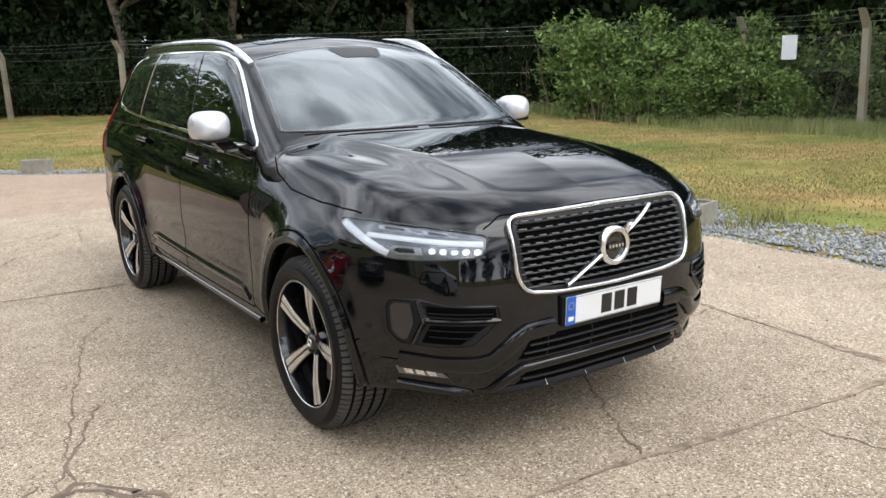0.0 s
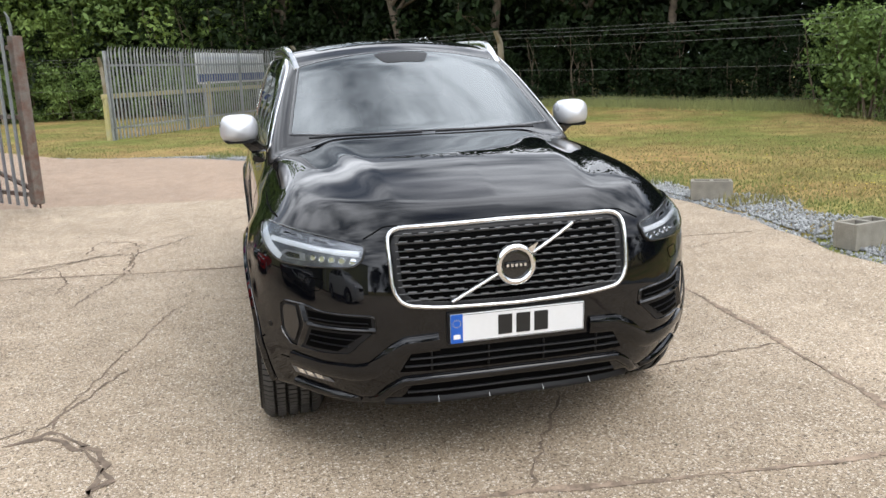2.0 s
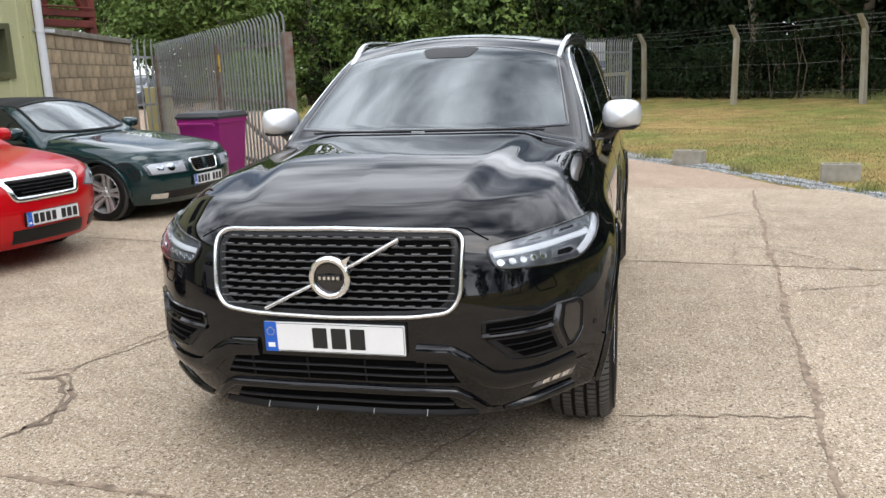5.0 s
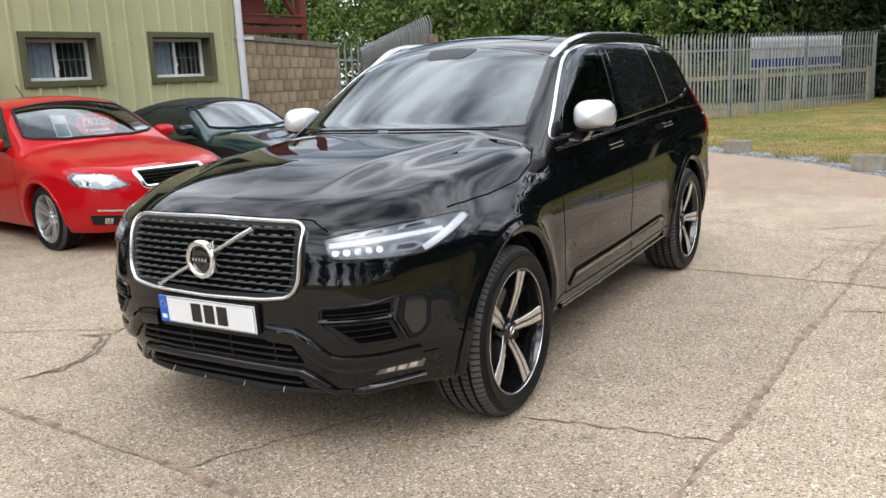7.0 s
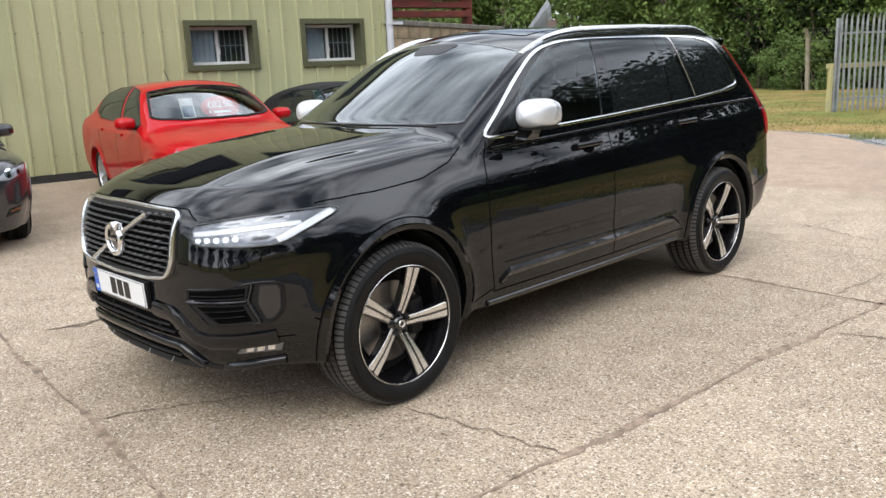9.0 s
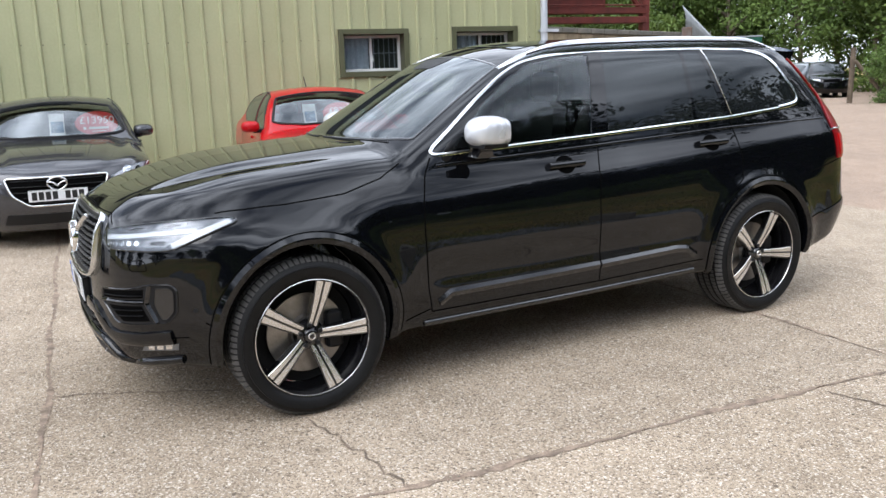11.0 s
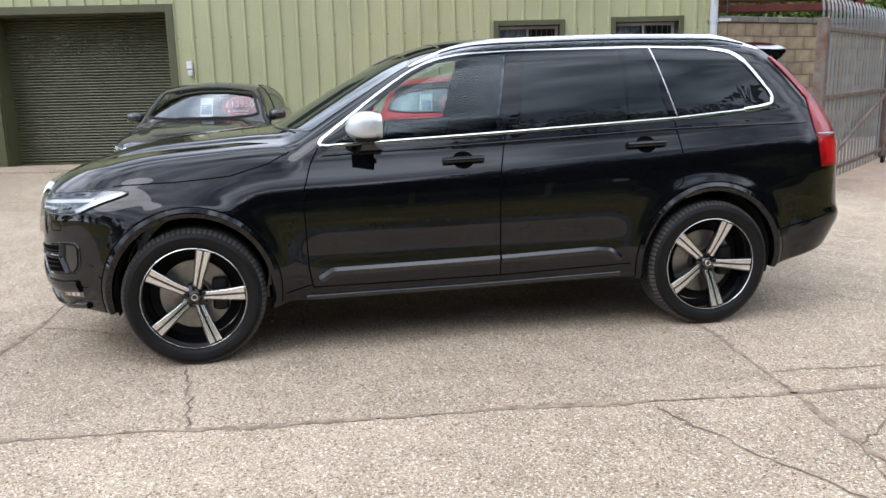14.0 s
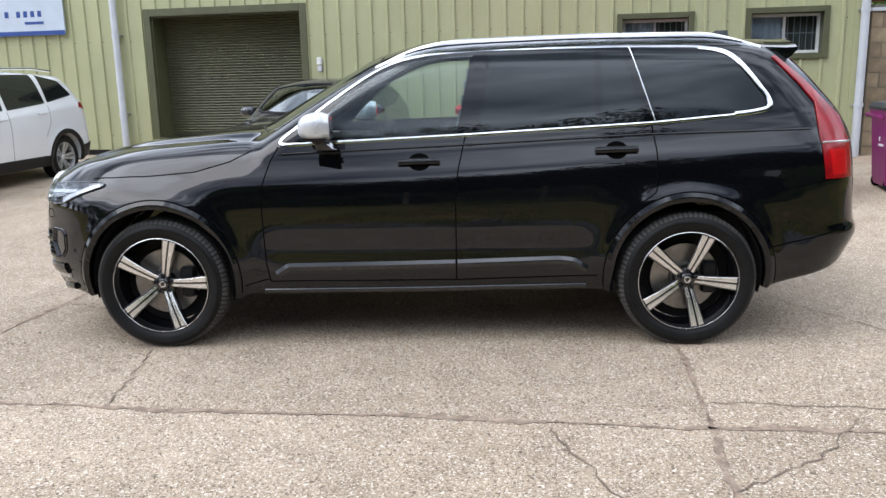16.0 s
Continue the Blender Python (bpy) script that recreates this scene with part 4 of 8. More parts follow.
# ---------------------------------------------------------------- wheels
def wheel(parent, m, R=0.377, width=0.27, rim=0.279, style="five", alloy=None, dark=None, spin=0.0):
    """A wheel whose outer face looks along +x of m."""
    wh = new("wheel")
    wh.parent = parent
    wh.matrix_basis = m
    g = Geo()
    w = width / 2
    prof = [(-w + 0.03, rim), (-w, rim + 0.02), (-w - 0.004, rim + 0.05), (-w + 0.012, R - 0.022), (-w + 0.035, R - 0.006), (-w + 0.048, R - 0.004)]
    for c in (-0.075, -0.026, 0.026, 0.075):
        prof += [(c * width / 0.27 - 0.006, R), (c * width / 0.27 - 0.005, R - 0.01), (c * width / 0.27 + 0.005, R - 0.01), (c * width / 0.27 + 0.006, R)]
    prof += [(w - 0.048, R - 0.004), (w - 0.035, R - 0.006), (w - 0.012, R - 0.022), (w - 0.003, R - 0.042), (w + 0.004, rim + 0.055), (w + 0.002, rim + 0.03), (w - 0.006, rim + 0.012), (w - 0.016, rim)]
    g.lathe(prof, 72)
    part("tyre", g, RUBBER, wh, "black tyre with grooved tread", 40)
    g = Geo()
    for k in range(84):
        a = 2 * math.pi * k / 84
        for sgn in (-1, 1):
            x0 = sgn * (0.082 * width / 0.27)
            x1 = sgn * (w - 0.014)
            da = math.pi / 84 * 0.7
            ring = []
            for aa in (a - da, a + da):
                for x, r in ((x0, R + 0.002), (sgn * (w - 0.038), R - 0.0005), (x1, R - 0.0175)):
                    ring.append((x, r * math.cos(aa), r * math.sin(aa)))
            for aa in (a - da, a + da):
                for x, r in ((x0, R - 0.012), (sgn * (w - 0.038), R - 0.016), (x1 - sgn * 0.008, R - 0.034)):
                    ring.append((x, r * math.cos(aa), r * math.sin(aa)))
            g.add(ring, [(0, 1, 4, 3), (1, 2, 5, 4), (0, 6, 7, 1), (1, 7, 8, 2), (3, 4, 10, 9), (4, 5, 11, 10), (0, 3, 9, 6), (2, 8, 11, 5)])
    if style == "five":
        for k in range(84):
            for c, hw in ((-0.0505, 0.017), (0.0, 0.017), (0.0505, 0.017)):
                a = 2 * math.pi * (k + 0.5 * (c != 0)) / 84
                ring = [(c + sx * hw, r * math.cos(aa), r * math.sin(aa)) for r in (R + 0.002, R - 0.006) for aa, sx in ((a - da, -1), (a - da, 1), (a + da, 1), (a + da, -1))]
                g.add(ring, [(0, 1, 2, 3), (0, 1, 5, 4), (1, 2, 6, 5), (2, 3, 7, 6), (3, 0, 4, 7)])
    tagged(part("tread_block", g, TREAD, wh, "", 30), kind="stuff")
    dark = dark or GLOSS_BLACK
    alloy = alloy or ALLOY
    face = w - 0.012
    g = Geo()
    g.lathe([(-w + 0.02, rim - 0.004), (-w + 0.02, rim - 0.02), (face - 0.10, rim - 0.03), (face - 0.02, rim - 0.014), (face, rim - 0.008), (face + 0.002, rim + 0.002), (face - 0.01, rim + 0.006)], 64)
    rim_ob = part("rim", g, dark, wh, "", 50)
    g = Geo()
    g.lathe([(face + 0.001, rim - 0.006), (face + 0.0035, rim - 0.0045), (face + 0.002, rim - 0.002)], 64)
    part("rim_edge", g, alloy, rim_ob, "", 60)
    n = 5
    for k in range(n):
        a = 2 * math.pi * k / n - 0.262 - spin
        rot = Matrix.Rotation(a, 4, "X")
        g, gf = Geo(), Geo()
        rr = [(0.045, 0.021, face - 0.05, 0.05), (0.10, 0.022, face - 0.034, 0.045), (0.17, 0.028, face - 0.017, 0.04), (rim - 0.014, 0.036, face - 0.006, 0.035)]
        for half in (-1, 1) if style == "twin" else (0,):
            rings, ft = [], []
            for r, hw, x, d in rr:
                o = half * (0.012 + 0.12 * r)
                q = hw * (0.55 if half else 1)
                rings.append([(x - 0.003, o - q - 0.006, r), (x, o - q + 0.002, r), (x, o + q - 0.002, r), (x - 0.003, o + q + 0.006, r), (x - d, o + q + 0.004, r), (x - d, o - q - 0.004, r)])
                ft.append((x + 0.0012, o, q, r))
            g.rings([[rot @ Vector(p) for p in r] for r in rings])
            if style == "five":
                for s in (-1, 1):
                    strips = []
                    for x, o, q, r in ft:
                        i0, i1 = (0.0055, q - 0.002)
                        strips.append([rot @ Vector((x - 0.002, s * i0, r)), rot @ Vector((x, s * i0, r)), rot @ Vector((x, s * i1, r)), rot @ Vector((x - 0.002, s * (i1 + 0.002), r))])
                    gf.rings(strips, True, True)
        sp = part("spoke", g, dark if style == "five" else alloy, rim_ob, "", 30)
        if gf.v:
            part("spoke_face", gf, alloy, rim_ob, "", 30)
    g = Geo()
    g.lathe([(face - 0.08, 0.075), (face - 0.055, 0.064), (face - 0.045, 0.038), (face - 0.034, 0.032), (face - 0.03, 0.027), (face - 0.029, 0.0)], 30)
    part("hub_cap", g, dark, rim_ob, "", 40)
    if style == "five":
        part("hub_badge", Geo().lathe([(face - 0.0295, 0.019), (face - 0.027, 0.0175), (face - 0.0265, 0.013), (face - 0.029, 0.0115)], 24), alloy, rim_ob, "", 40)
    for k in range(5):
        a = 2 * math.pi * k / 5 + 0.366 - spin
        g = Geo()
        g.lathe([(face - 0.065, 0.011), (face - 0.04, 0.011), (face - 0.037, 0.008), (face - 0.037, 0)], 10, at=(0, 0.05 * math.cos(a), 0.05 * math.sin(a)))
        part("wheel_bolt", g, BRIGHT if style != "five" else SATIN_BLACK, rim_ob, "", 40)
    g = Geo()
    g.lathe([(-0.0, 0.07), (0.0, rim * 0.68), (0.012, rim * 0.68), (0.012, 0.09), (0.03, 0.08), (0.03, 0.0)], 40)
    part("brake_disc", g, DISC, wh, "", 40)
    g = Geo()
    g.box(-0.035, 0.05, 0.09, 0.175, -0.09, 0.09, c=0.012)
    part("brake_caliper", g, SATIN_BLACK, wh)
    g = Geo()
    g.lathe([(-0.03, 0.0), (-0.03, rim - 0.03)], 40)
    part("back_plate", g, LINER, wh)
    return wh


def letters(text, size, m, material, parent, name="lettering", depth=0.0015, align="CENTER", bold=0.0):
    cu = bpy.data.curves.new(name, "FONT")
    cu.body, cu.size, cu.extrude, cu.align_x, cu.align_y, cu.offset = text, size, depth, align, "CENTER", bold
    tmp = bpy.data.objects.new("tmp", cu)
    scene.collection.objects.link(tmp)
    dg = bpy.context.evaluated_depsgraph_get()
    me = bpy.data.meshes.new_from_object(tmp.evaluated_get(dg))
    bpy.data.objects.remove(tmp)
    me.name = name
    ob = finish(name, me, material, parent)
    ob.matrix_basis = m
    return ob


def front_plate(parent, m, bars=None, text=None, band=True, w=0.52, h=0.111):
    """A number plate that looks along -y of m: a white board, a blue band and its writing."""
    pl = new("number_plate")
    pl.parent, pl.matrix_basis = parent, m
    part("board", Geo().box(-w / 2, w / 2, 0, 0.007, -h / 2, h / 2, c=0.003), PLATE_WHITE, pl, "white number plate")
    g = Geo()
    e = 0.0035
    for x0, x1, z0, z1 in ((-w / 2 + e, w / 2 - e, h / 2 - e - 0.0015, h / 2 - e), (-w / 2 + e, w / 2 - e, -h / 2 + e, -h / 2 + e + 0.0015), (w / 2 - e - 0.0015, w / 2 - e, -h / 2 + e, h / 2 - e)):
        g.box(x0, x1, -0.0012, 0, z0, z1)
    part("border_line", g, INK, pl)
    if band:
        part("blue_band", Geo().box(-w / 2, -w / 2 + 0.046, -0.0015, 0, -h / 2, h / 2), PLATE_BLUE, pl, "blue band")
        part("marking_bar", Geo().box(-w / 2 + 0.01, -w / 2 + 0.036, -0.0022, -0.0015, -h / 2 + 0.016, -h / 2 + 0.033), WHITE_INK, pl)
        g = Geo()
        for k in range(12):
            a = k * math.pi / 6
            x, z = -w / 2 + 0.023 + 0.014 * math.cos(a), 0.02 + 0.014 * math.sin(a)
            g.box(x - 0.0013, x + 0.0013, -0.0028, -0.0015, z - 0.0013, z + 0.0013)
        part("star_ring", g, SIGN_YELLOW, pl)
    if text == "bars":
        for x in (-0.052, 0.018, 0.088):
            part("marking_bar", Geo().box(x - 0.027, x + 0.027, -0.0015, 0, -0.038, 0.038), INK, pl)
    elif text:
        lt = letters(text, 0.106, pose(0.018, -0.0018, 0.001, 90, 0, 0) @ Matrix.Diagonal((0.72, 1, 1, 1)), INK, pl, "lettering", 0.0015, "CENTER", 0.0028)
        g = Geo().box(-0.045, 0.06, -0.0012, 0, -h / 2 + 0.005, -h / 2 + 0.009)
        part("small_print", g, SATIN_BLACK, pl)
    for x0, x1 in bars or ():
        part("marking_bar", Geo().box(x0, x1, -0.0015, 0, -0.038, 0.038), INK, pl)
    return pl


# ---------------------------------------------------------------- the black car
suv = thing("car", pose(2.355, 2.245, 0), "glossy black large estate car with silver mirrors and dark privacy glass", "car")
HUBS = (0.875, 3.859)
sb = Body(
    n=3.1, hubs=HUBS, hub_z=0.37, arch=0.418, arch_dz=0.032, flare=0.012, dome=0.012, dome_w=0.11, groove=0.004, uc=0.8, rear_len=0.46, k_top=0.1,
    side=curve((0.15, 0.85), (0.3, 0.9), (0.42, 0.93), (0.52, 0.939), (0.62, 0.938), (0.75, 0.936), (0.86, 0.931), (0.93, 0.921), (0.98, 0.906), (1.04, 0.879), (1.09, 0.858), (1.135, 0.845), (1.165, 0.836), (1.2, 0.828), (1.4, 0.768), (1.55, 0.712), (1.65, 0.668), (1.78, 0.6)),
    belt=curve((0.8, 1.12), (1.5, 1.147), (2.62, 1.187), (3.67, 1.235), (4.3, 1.27), (5, 1.29)),
    plan=lambda u, z: -0.045 * np.exp(-((u - 0.22) / 0.16) ** 2) - 0.06 * smooth((0.5 - u) / 0.45) * smooth((0.52 - z) / 0.2) - 0.022 * smooth((1.5 - u) / 1.0) * smooth((z - 0.76) / 0.36) + 0.034 * smooth((1.35 - u) / 0.4) * smooth((1.0 - z) / 0.18) + 0.02 * smooth((u - 3.3) / 0.3) * smooth((4.5 - u) / 0.3) * smooth((0.95 - z) / 0.15) - 0.03 * smooth((u - 3.6) / 1.2) * smooth((z - 1.1) / 0.3) - 0.012 * np.exp(-((z - 0.56) / 0.09) ** 2) * smooth((u - 1.4) / 0.2) * smooth((3.4 - u) / 0.2),
    front=curve((0.15, 0.16), (0.26, 0.09), (0.32, 0.035), (0.42, 0.01), (0.52, 0.0), (0.66, 0.0), (0.8, 0.015), (0.95, 0.05), (1.02, 0.11), (1.1, 0.2), (1.3, 0.4)),
    rear=curve((0.2, 4.68), (0.35, 4.79), (0.5, 4.87), (0.62, 4.92), (0.68, 4.9), (0.9, 4.885), (1.15, 4.86), (1.25, 4.82), (1.42, 4.69), (1.57, 4.55), (1.7, 4.42)),
    hood=curve((-0.1, 0.9), (0.0, 0.955), (0.05, 0.982), (0.12, 1.012), (0.22, 1.046), (0.42, 1.1), (0.67, 1.15), (0.95, 1.178), (1.3, 1.205), (1.7, 1.215), (5, 1.215)),
    hood_fall=curve((0, 0), (0.4, 0.006), (0.6, 0.026), (0.75, 0.062), (0.85, 0.105), (0.95, 0.17), (1.1, 0.3)),
    roof=curve((1.9, 1.672), (2.3, 1.715), (2.8, 1.738), (3.2, 1.742), (3.9, 1.724), (4.3, 1.697), (4.7, 1.655)),
    zmin=curve((0, 0.3), (0.45, 0.3), (0.6, 0.24), (1.2, 0.24), (1.4, 0.3), (3.4, 0.31), (3.6, 0.27), (4.1, 0.27), (4.3, 0.33), (4.95, 0.47)))
G_FRONT = [(1.70, 1.172), (2.585, 1.201), (2.675, 1.624), (2.44, 1.608), (2.27, 1.582), (2.13, 1.52), (1.95, 1.40)]
G_REAR = [(2.712, 1.206), (3.355, 1.23), (3.355, 1.632), (2.772, 1.628)]
G_SMALL = [(3.385, 1.232), (3.62, 1.242), (3.505, 1.632), (3.385, 1.632)]
G_QUARTER = rounded([(3.69, 1.247), (4.19, 1.287), (4.285, 1.318), (4.2, 1.45), (4.07, 1.59), (3.94, 1.617), (3.555, 1.632)], 0.05)
SCREEN = [(1.345, 0.0), (1.362, 0.25), (1.40, 0.4), (1.46, 0.55), (1.545, 0.71), (2.13, 0.6), (2.13, -0.6), (1.545, -0.71), (1.46, -0.55), (1.40, -0.4), (1.362, -0.25)]
shrink = lambda p, k: [tuple(np.mean(p, 0) + (np.array(q) - np.mean(p, 0)) * k) for q in p]
body_ob = skin(sb, 0.0155, 4.98, 0.97, 1.76, [("S", shrink(G_FRONT, 0.97)), ("T", shrink(SCREEN, 0.975))], "body", BLACK_PAINT, suv)
for side in "LR":
    s = 1 if side == "L" else -1
    even(part("front_side_window", sb.panel(side, G_FRONT, 0.002, 0.03, 0.006), CLEAR_GLASS, suv, "lightly tinted front side window", 60), sb).visible_shadow = False
    for nm, g in (("rear_side_window", G_REAR), ("door_quarter_pane", G_SMALL), ("rear_quarter_window", G_QUARTER)):
        even(part(nm, sb.panel(side, g, 0.003, 0.03, 0.006), DARK_GLASS, suv, "dark privacy glass", 60), sb)
    dlo = rounded([(1.545, 1.148), (2.62, 1.188), (3.666, 1.236), (4.2, 1.277), (4.325, 1.305), (4.23, 1.45), (4.1, 1.61), (3.95, 1.64), (3.5, 1.652), (2.72, 1.648), (2.44, 1.634), (2.25, 1.602), (2.1, 1.535), (1.9, 1.405)], 0.09, 5)
    part("window_trim", sb.strip(side, dlo, 0.017, 0.003, 0.001, 0.012, True), BRIGHT, suv, "bright chrome window surround", 60)
    part("window_trim", sb.strip(side, [(u - 0.007, z + (0.004 if z < 1.4 else -0.004)) for u, z in dlo if u > 3.9], 0.026, 0.0056, 0.001, 0.012), BRIGHT, suv, "", 60)
    for poly in ([(2.588, 1.201), (2.709, 1.206), (2.769, 1.63), (2.678, 1.626)], [(3.357, 1.231), (3.383, 1.232), (3.384, 1.634), (3.356, 1.634)], [(3.508, 1.634), (3.622, 1.243), (3.688, 1.247), (3.554, 1.634)]):
        even(part("pillar_trim", sb.panel(side, poly, 0.0045, 0.02, 0.006), BLACK_PAINT, suv, "", 60), sb)
    part("pillar_trim", sb.strip(side, [(3.545, 1.642), (3.672, 1.242)], 0.008, 0.008, 0.001, 0.02), CHROME, suv, "", 60)
    # shut lines
    for path in ([(1.575, 1.14), (1.53, 1.06), (1.49, 0.93), (1.484, 0.8), (1.492, 0.5), (1.51, 0.385)], [(2.632, 1.185), (2.59, 1.0), (2.575, 0.85), (2.573, 0.39)],
                 [(3.652, 1.232), (3.675, 1.1), (3.684, 0.98), (3.672, 0.87), (3.6, 0.82)], [(1.51, 0.385), (2.57, 0.385), (3.36, 0.405)], [(4.29, 0.56), (4.5, 0.6), (4.7, 0.655)],
                 [(0.40, 0.52), (0.45, 0.49)], [(1.36, 0.36), (1.5, 0.40)], [(4.3, 0.86), (4.6, 0.92)]):
        part("shut_line", sb.strip(side, path, 0.007, 0.0012, 0.0, 0.02), GAP, suv)
    part("shoulder_crease", sb.strip(side, [(1.6, 1.10), (2.6, 1.135), (3.6, 1.175), (4.5, 1.19)], 0.014, 0.003, 0, 0.03), BLACK_PAINT, suv, "", 80)
    # arch lips, sill and door mouldings
    for h in HUBS:
        arc = [(h + 0.44 * math.cos(a), 0.4 + 0.44 * math.sin(a)) for a in np.linspace(radians(-14), radians(194), 56)]
        part("arch_flare", sb.strip(side, arc, 0.05, 0.013, 0.0, 0.02, ridge=True), BLACK_PAINT, suv, "", 25)
        arc = [(h + 0.469 * math.cos(a), 0.4 + 0.469 * math.sin(a)) for a in np.linspace(radians(-10), radians(190), 56)]
        part("arch_line", sb.strip(side, arc, 0.006, 0.0012, 0.0, 0.02), GAP, suv)
        liner = [[(s * v, h + 0.411 * math.cos(a), 0.402 + 0.411 * math.sin(a)) for v in (0.56, 0.68, 0.8, 0.905)] for a in np.linspace(radians(-16), radians(196), 30)]
        part("wheel_well", Geo().rings(liner, False, False), LINER, suv, "", 60)
    part("door_moulding", sb.strip(side, [(1.55, 0.425), (1.62, 0.468), (2.2, 0.474), (2.568, 0.48)], 0.045, 0.011, 0.0, 0.02, ridge=True), GLOSS_BLACK, suv, "", 25)
    part("door_moulding", sb.strip(side, [(2.58, 0.48), (3.15, 0.495), (3.23, 0.485), (3.3, 0.44)], 0.045, 0.011, 0.0, 0.02, ridge=True), GLOSS_BLACK, suv, "", 25)
    part("sill_strip", sb.strip(side, [(1.47, 0.325), (2.4, 0.33), (3.3, 0.345)], 0.03, 0.014, 0.0, 0.03), GLOSS_BLACK, suv, "", 50)
    for u0, z0 in ((2.25, 1.045), (3.335, 1.092)):
        g = sb.strip(side, [(u0 + 0.01, z0 - 0.002), (u0 + 0.1, z0), (u0 + 0.24, z0 + 0.003)], 0.036, 0.03, 0.0, 0.02)
        part("door_handle", g, BLACK_PAINT, suv, "", 60)
        cup = [(u0 + 0.125 + 0.062 * math.cos(a), z0 + 0.003 + 0.047 * math.sin(a)) for a in np.linspace(0, 6.28, 20)[:-1]]
        part("handle_recess", sb.panel(side, cup, 0.0015, 0.02, 0.004), GAP, suv)
        # chrome sliver added along the black handle to draw its highlight
        part("handle_gloss", sb.strip(side, [(u0 + 0.02, z0 + 0.013), (u0 + 0.235, z0 + 0.017)], 0.003, 0.028, 0.0, 0.02), CHROME, suv)
    # tail lamp up the rear pillar
    tail = [(4.575, 0.925), (4.545, 1.15), (4.6, 1.255), (4.465, 1.425), (4.325, 1.575), (4.345, 1.58), (4.5, 1.45), (4.63, 1.315), (4.70, 1.25), (4.735, 1.1), (4.74, 0.925)]
    tl = part("tail_lamp", sb.panel(side, tail, 0.008, 0.015, 0.02), TAIL_RED, suv, "long red tail lamp running up the pillar", 50)
    part("lamp_bar", sb.strip(side, [(4.55, 1.115), (4.725, 1.115)], 0.012, 0.012, 0.004, 0.02), CHROME, tl)
    part("lamp_chamber", sb.panel(side, [(4.61, 0.945), (4.59, 1.08), (4.69, 1.08), (4.70, 0.945)], 0.012, 0.015, 0.006), TAIL_DEEP, tl, "", 50)
    # roof rail
    ru = np.linspace(2.12, 4.28, 64)
    rv = 0.612 + 0.035 * smooth((ru - 2.1) / 0.5) - 0.03 * smooth((ru - 3.5) / 0.8)
    rb = sb.on("T", ru, rv)[:, 2]
    rt = 0.05 * smooth((ru - 2.12) / 0.5) ** 0.8 * smooth((4.28 - ru) / 0.35) ** 0.8
    rings = []
    for x, vv, zb, t in zip(ru, s * rv, rb, rt):
        zt = zb + t
        rings.append([(vv + 0.022, x, zb - 0.03), (vv + 0.022, x, zt - 0.012), (vv + 0.012, x, zt + 0.004), (vv - 0.012, x, zt + 0.004), (vv - 0.022, x, zt - 0.012), (vv - 0.022, x, zb - 0.02)])
    g = Geo()
    g.rings(rings)
    rail = part("roof_rail", g, CHROME, suv, "polished silver roof rail", 40)
    gr_ = Geo()
    gr_.rings([[(vv + s * 0.0235, x, zb + t * 0.5 - 0.004), (vv + s * 0.0235, x, zb + t * 0.5 + 0.005), (vv + s * 0.015, x, zb + t * 0.5 + 0.005), (vv + s * 0.015, x, zb + t * 0.5 - 0.004)] for x, vv, zb, t in list(zip(ru, s * rv, rb, rt))[5:-3]])
    part("rail_groove", gr_, SATIN_BLACK, rail)
    # door mirror
    mir = new("door_mirror")
    mir.parent = suv
    mir.matrix_basis = pose(s * 0.97, 1.825, 1.246) @ Matrix.Scale(0.9, 4)
    g = Geo()
    rings = []
    for t in np.linspace(0, 1, 15):
        u = -0.115 + 0.2 * t
        k = (1 - (2 * np.clip(0.62 - t, 0, 1) / 1.24) ** 2.2) ** (1 / 2.2)
        k = max(k, 0.05) * (1 - 0.13 * float(smooth((t - 0.72) / 0.28)))
        ring = []
        for a in np.linspace(0, 2 * math.pi, 26)[:-1]:
            ca, sa = math.cos(a), math.sin(a)
            ex = 2 / 3.2
            x = 0.115 * np.sign(ca) * abs(ca) ** ex * k * (1 + 0.04 * s * 0)
            z = (0.1 if sa > 0 else 0.07) * np.sign(sa) * abs(sa) ** ex * k
            x *= 1 - 0.12 * (sa < 0) * abs(sa)
            ring.append((x, u + s * x * 0.10 * s, z))
        rings.append(ring)
    g.rings(rings)
    part("mirror_shell", g, SILVER, mir, "satin silver mirror cap", 45)
    part("mirror_base", Geo().rings([[(x * k, u, -0.05 - d) for x, u in ((-0.085, -0.065), (0.085, -0.065), (0.104, 0.075), (-0.104, 0.075))] for k, d in ((1.0, 0), (0.97, 0.012), (0.8, 0.022))]), SATIN_BLACK, mir, "", 30)
    part("mirror_glass", Geo().box(-0.08, 0.08, 0.081, 0.0865, -0.04, 0.07, c=0.002), BRIGHT, mir)
    g = Geo()
    g.rings([[(-s * 0.0, -0.05, -0.062), (-s * 0.0, 0.05, -0.062), (-s * 0.1, 0.05, -0.062), (-s * 0.1, -0.05, -0.062)],
             [(-s * 0.03, -0.02, -0.095), (-s * 0.03, 0.055, -0.095), (-s * 0.13, 0.055, -0.09), (-s * 0.13, -0.03, -0.09)],
             [(-s * 0.06, -0.02, -0.125), (-s * 0.06, 0.08, -0.125), (-s * 0.17, 0.09, -0.115), (-s * 0.17, -0.03, -0.115)],
             [(-s * 0.065, -0.03, -0.135), (-s * 0.065, 0.11, -0.135), (-s * 0.18, 0.12, -0.125), (-s * 0.18, -0.04, -0.125)]])
    part("mirror_arm", g, GLOSS_BLACK, mir, "", 40)
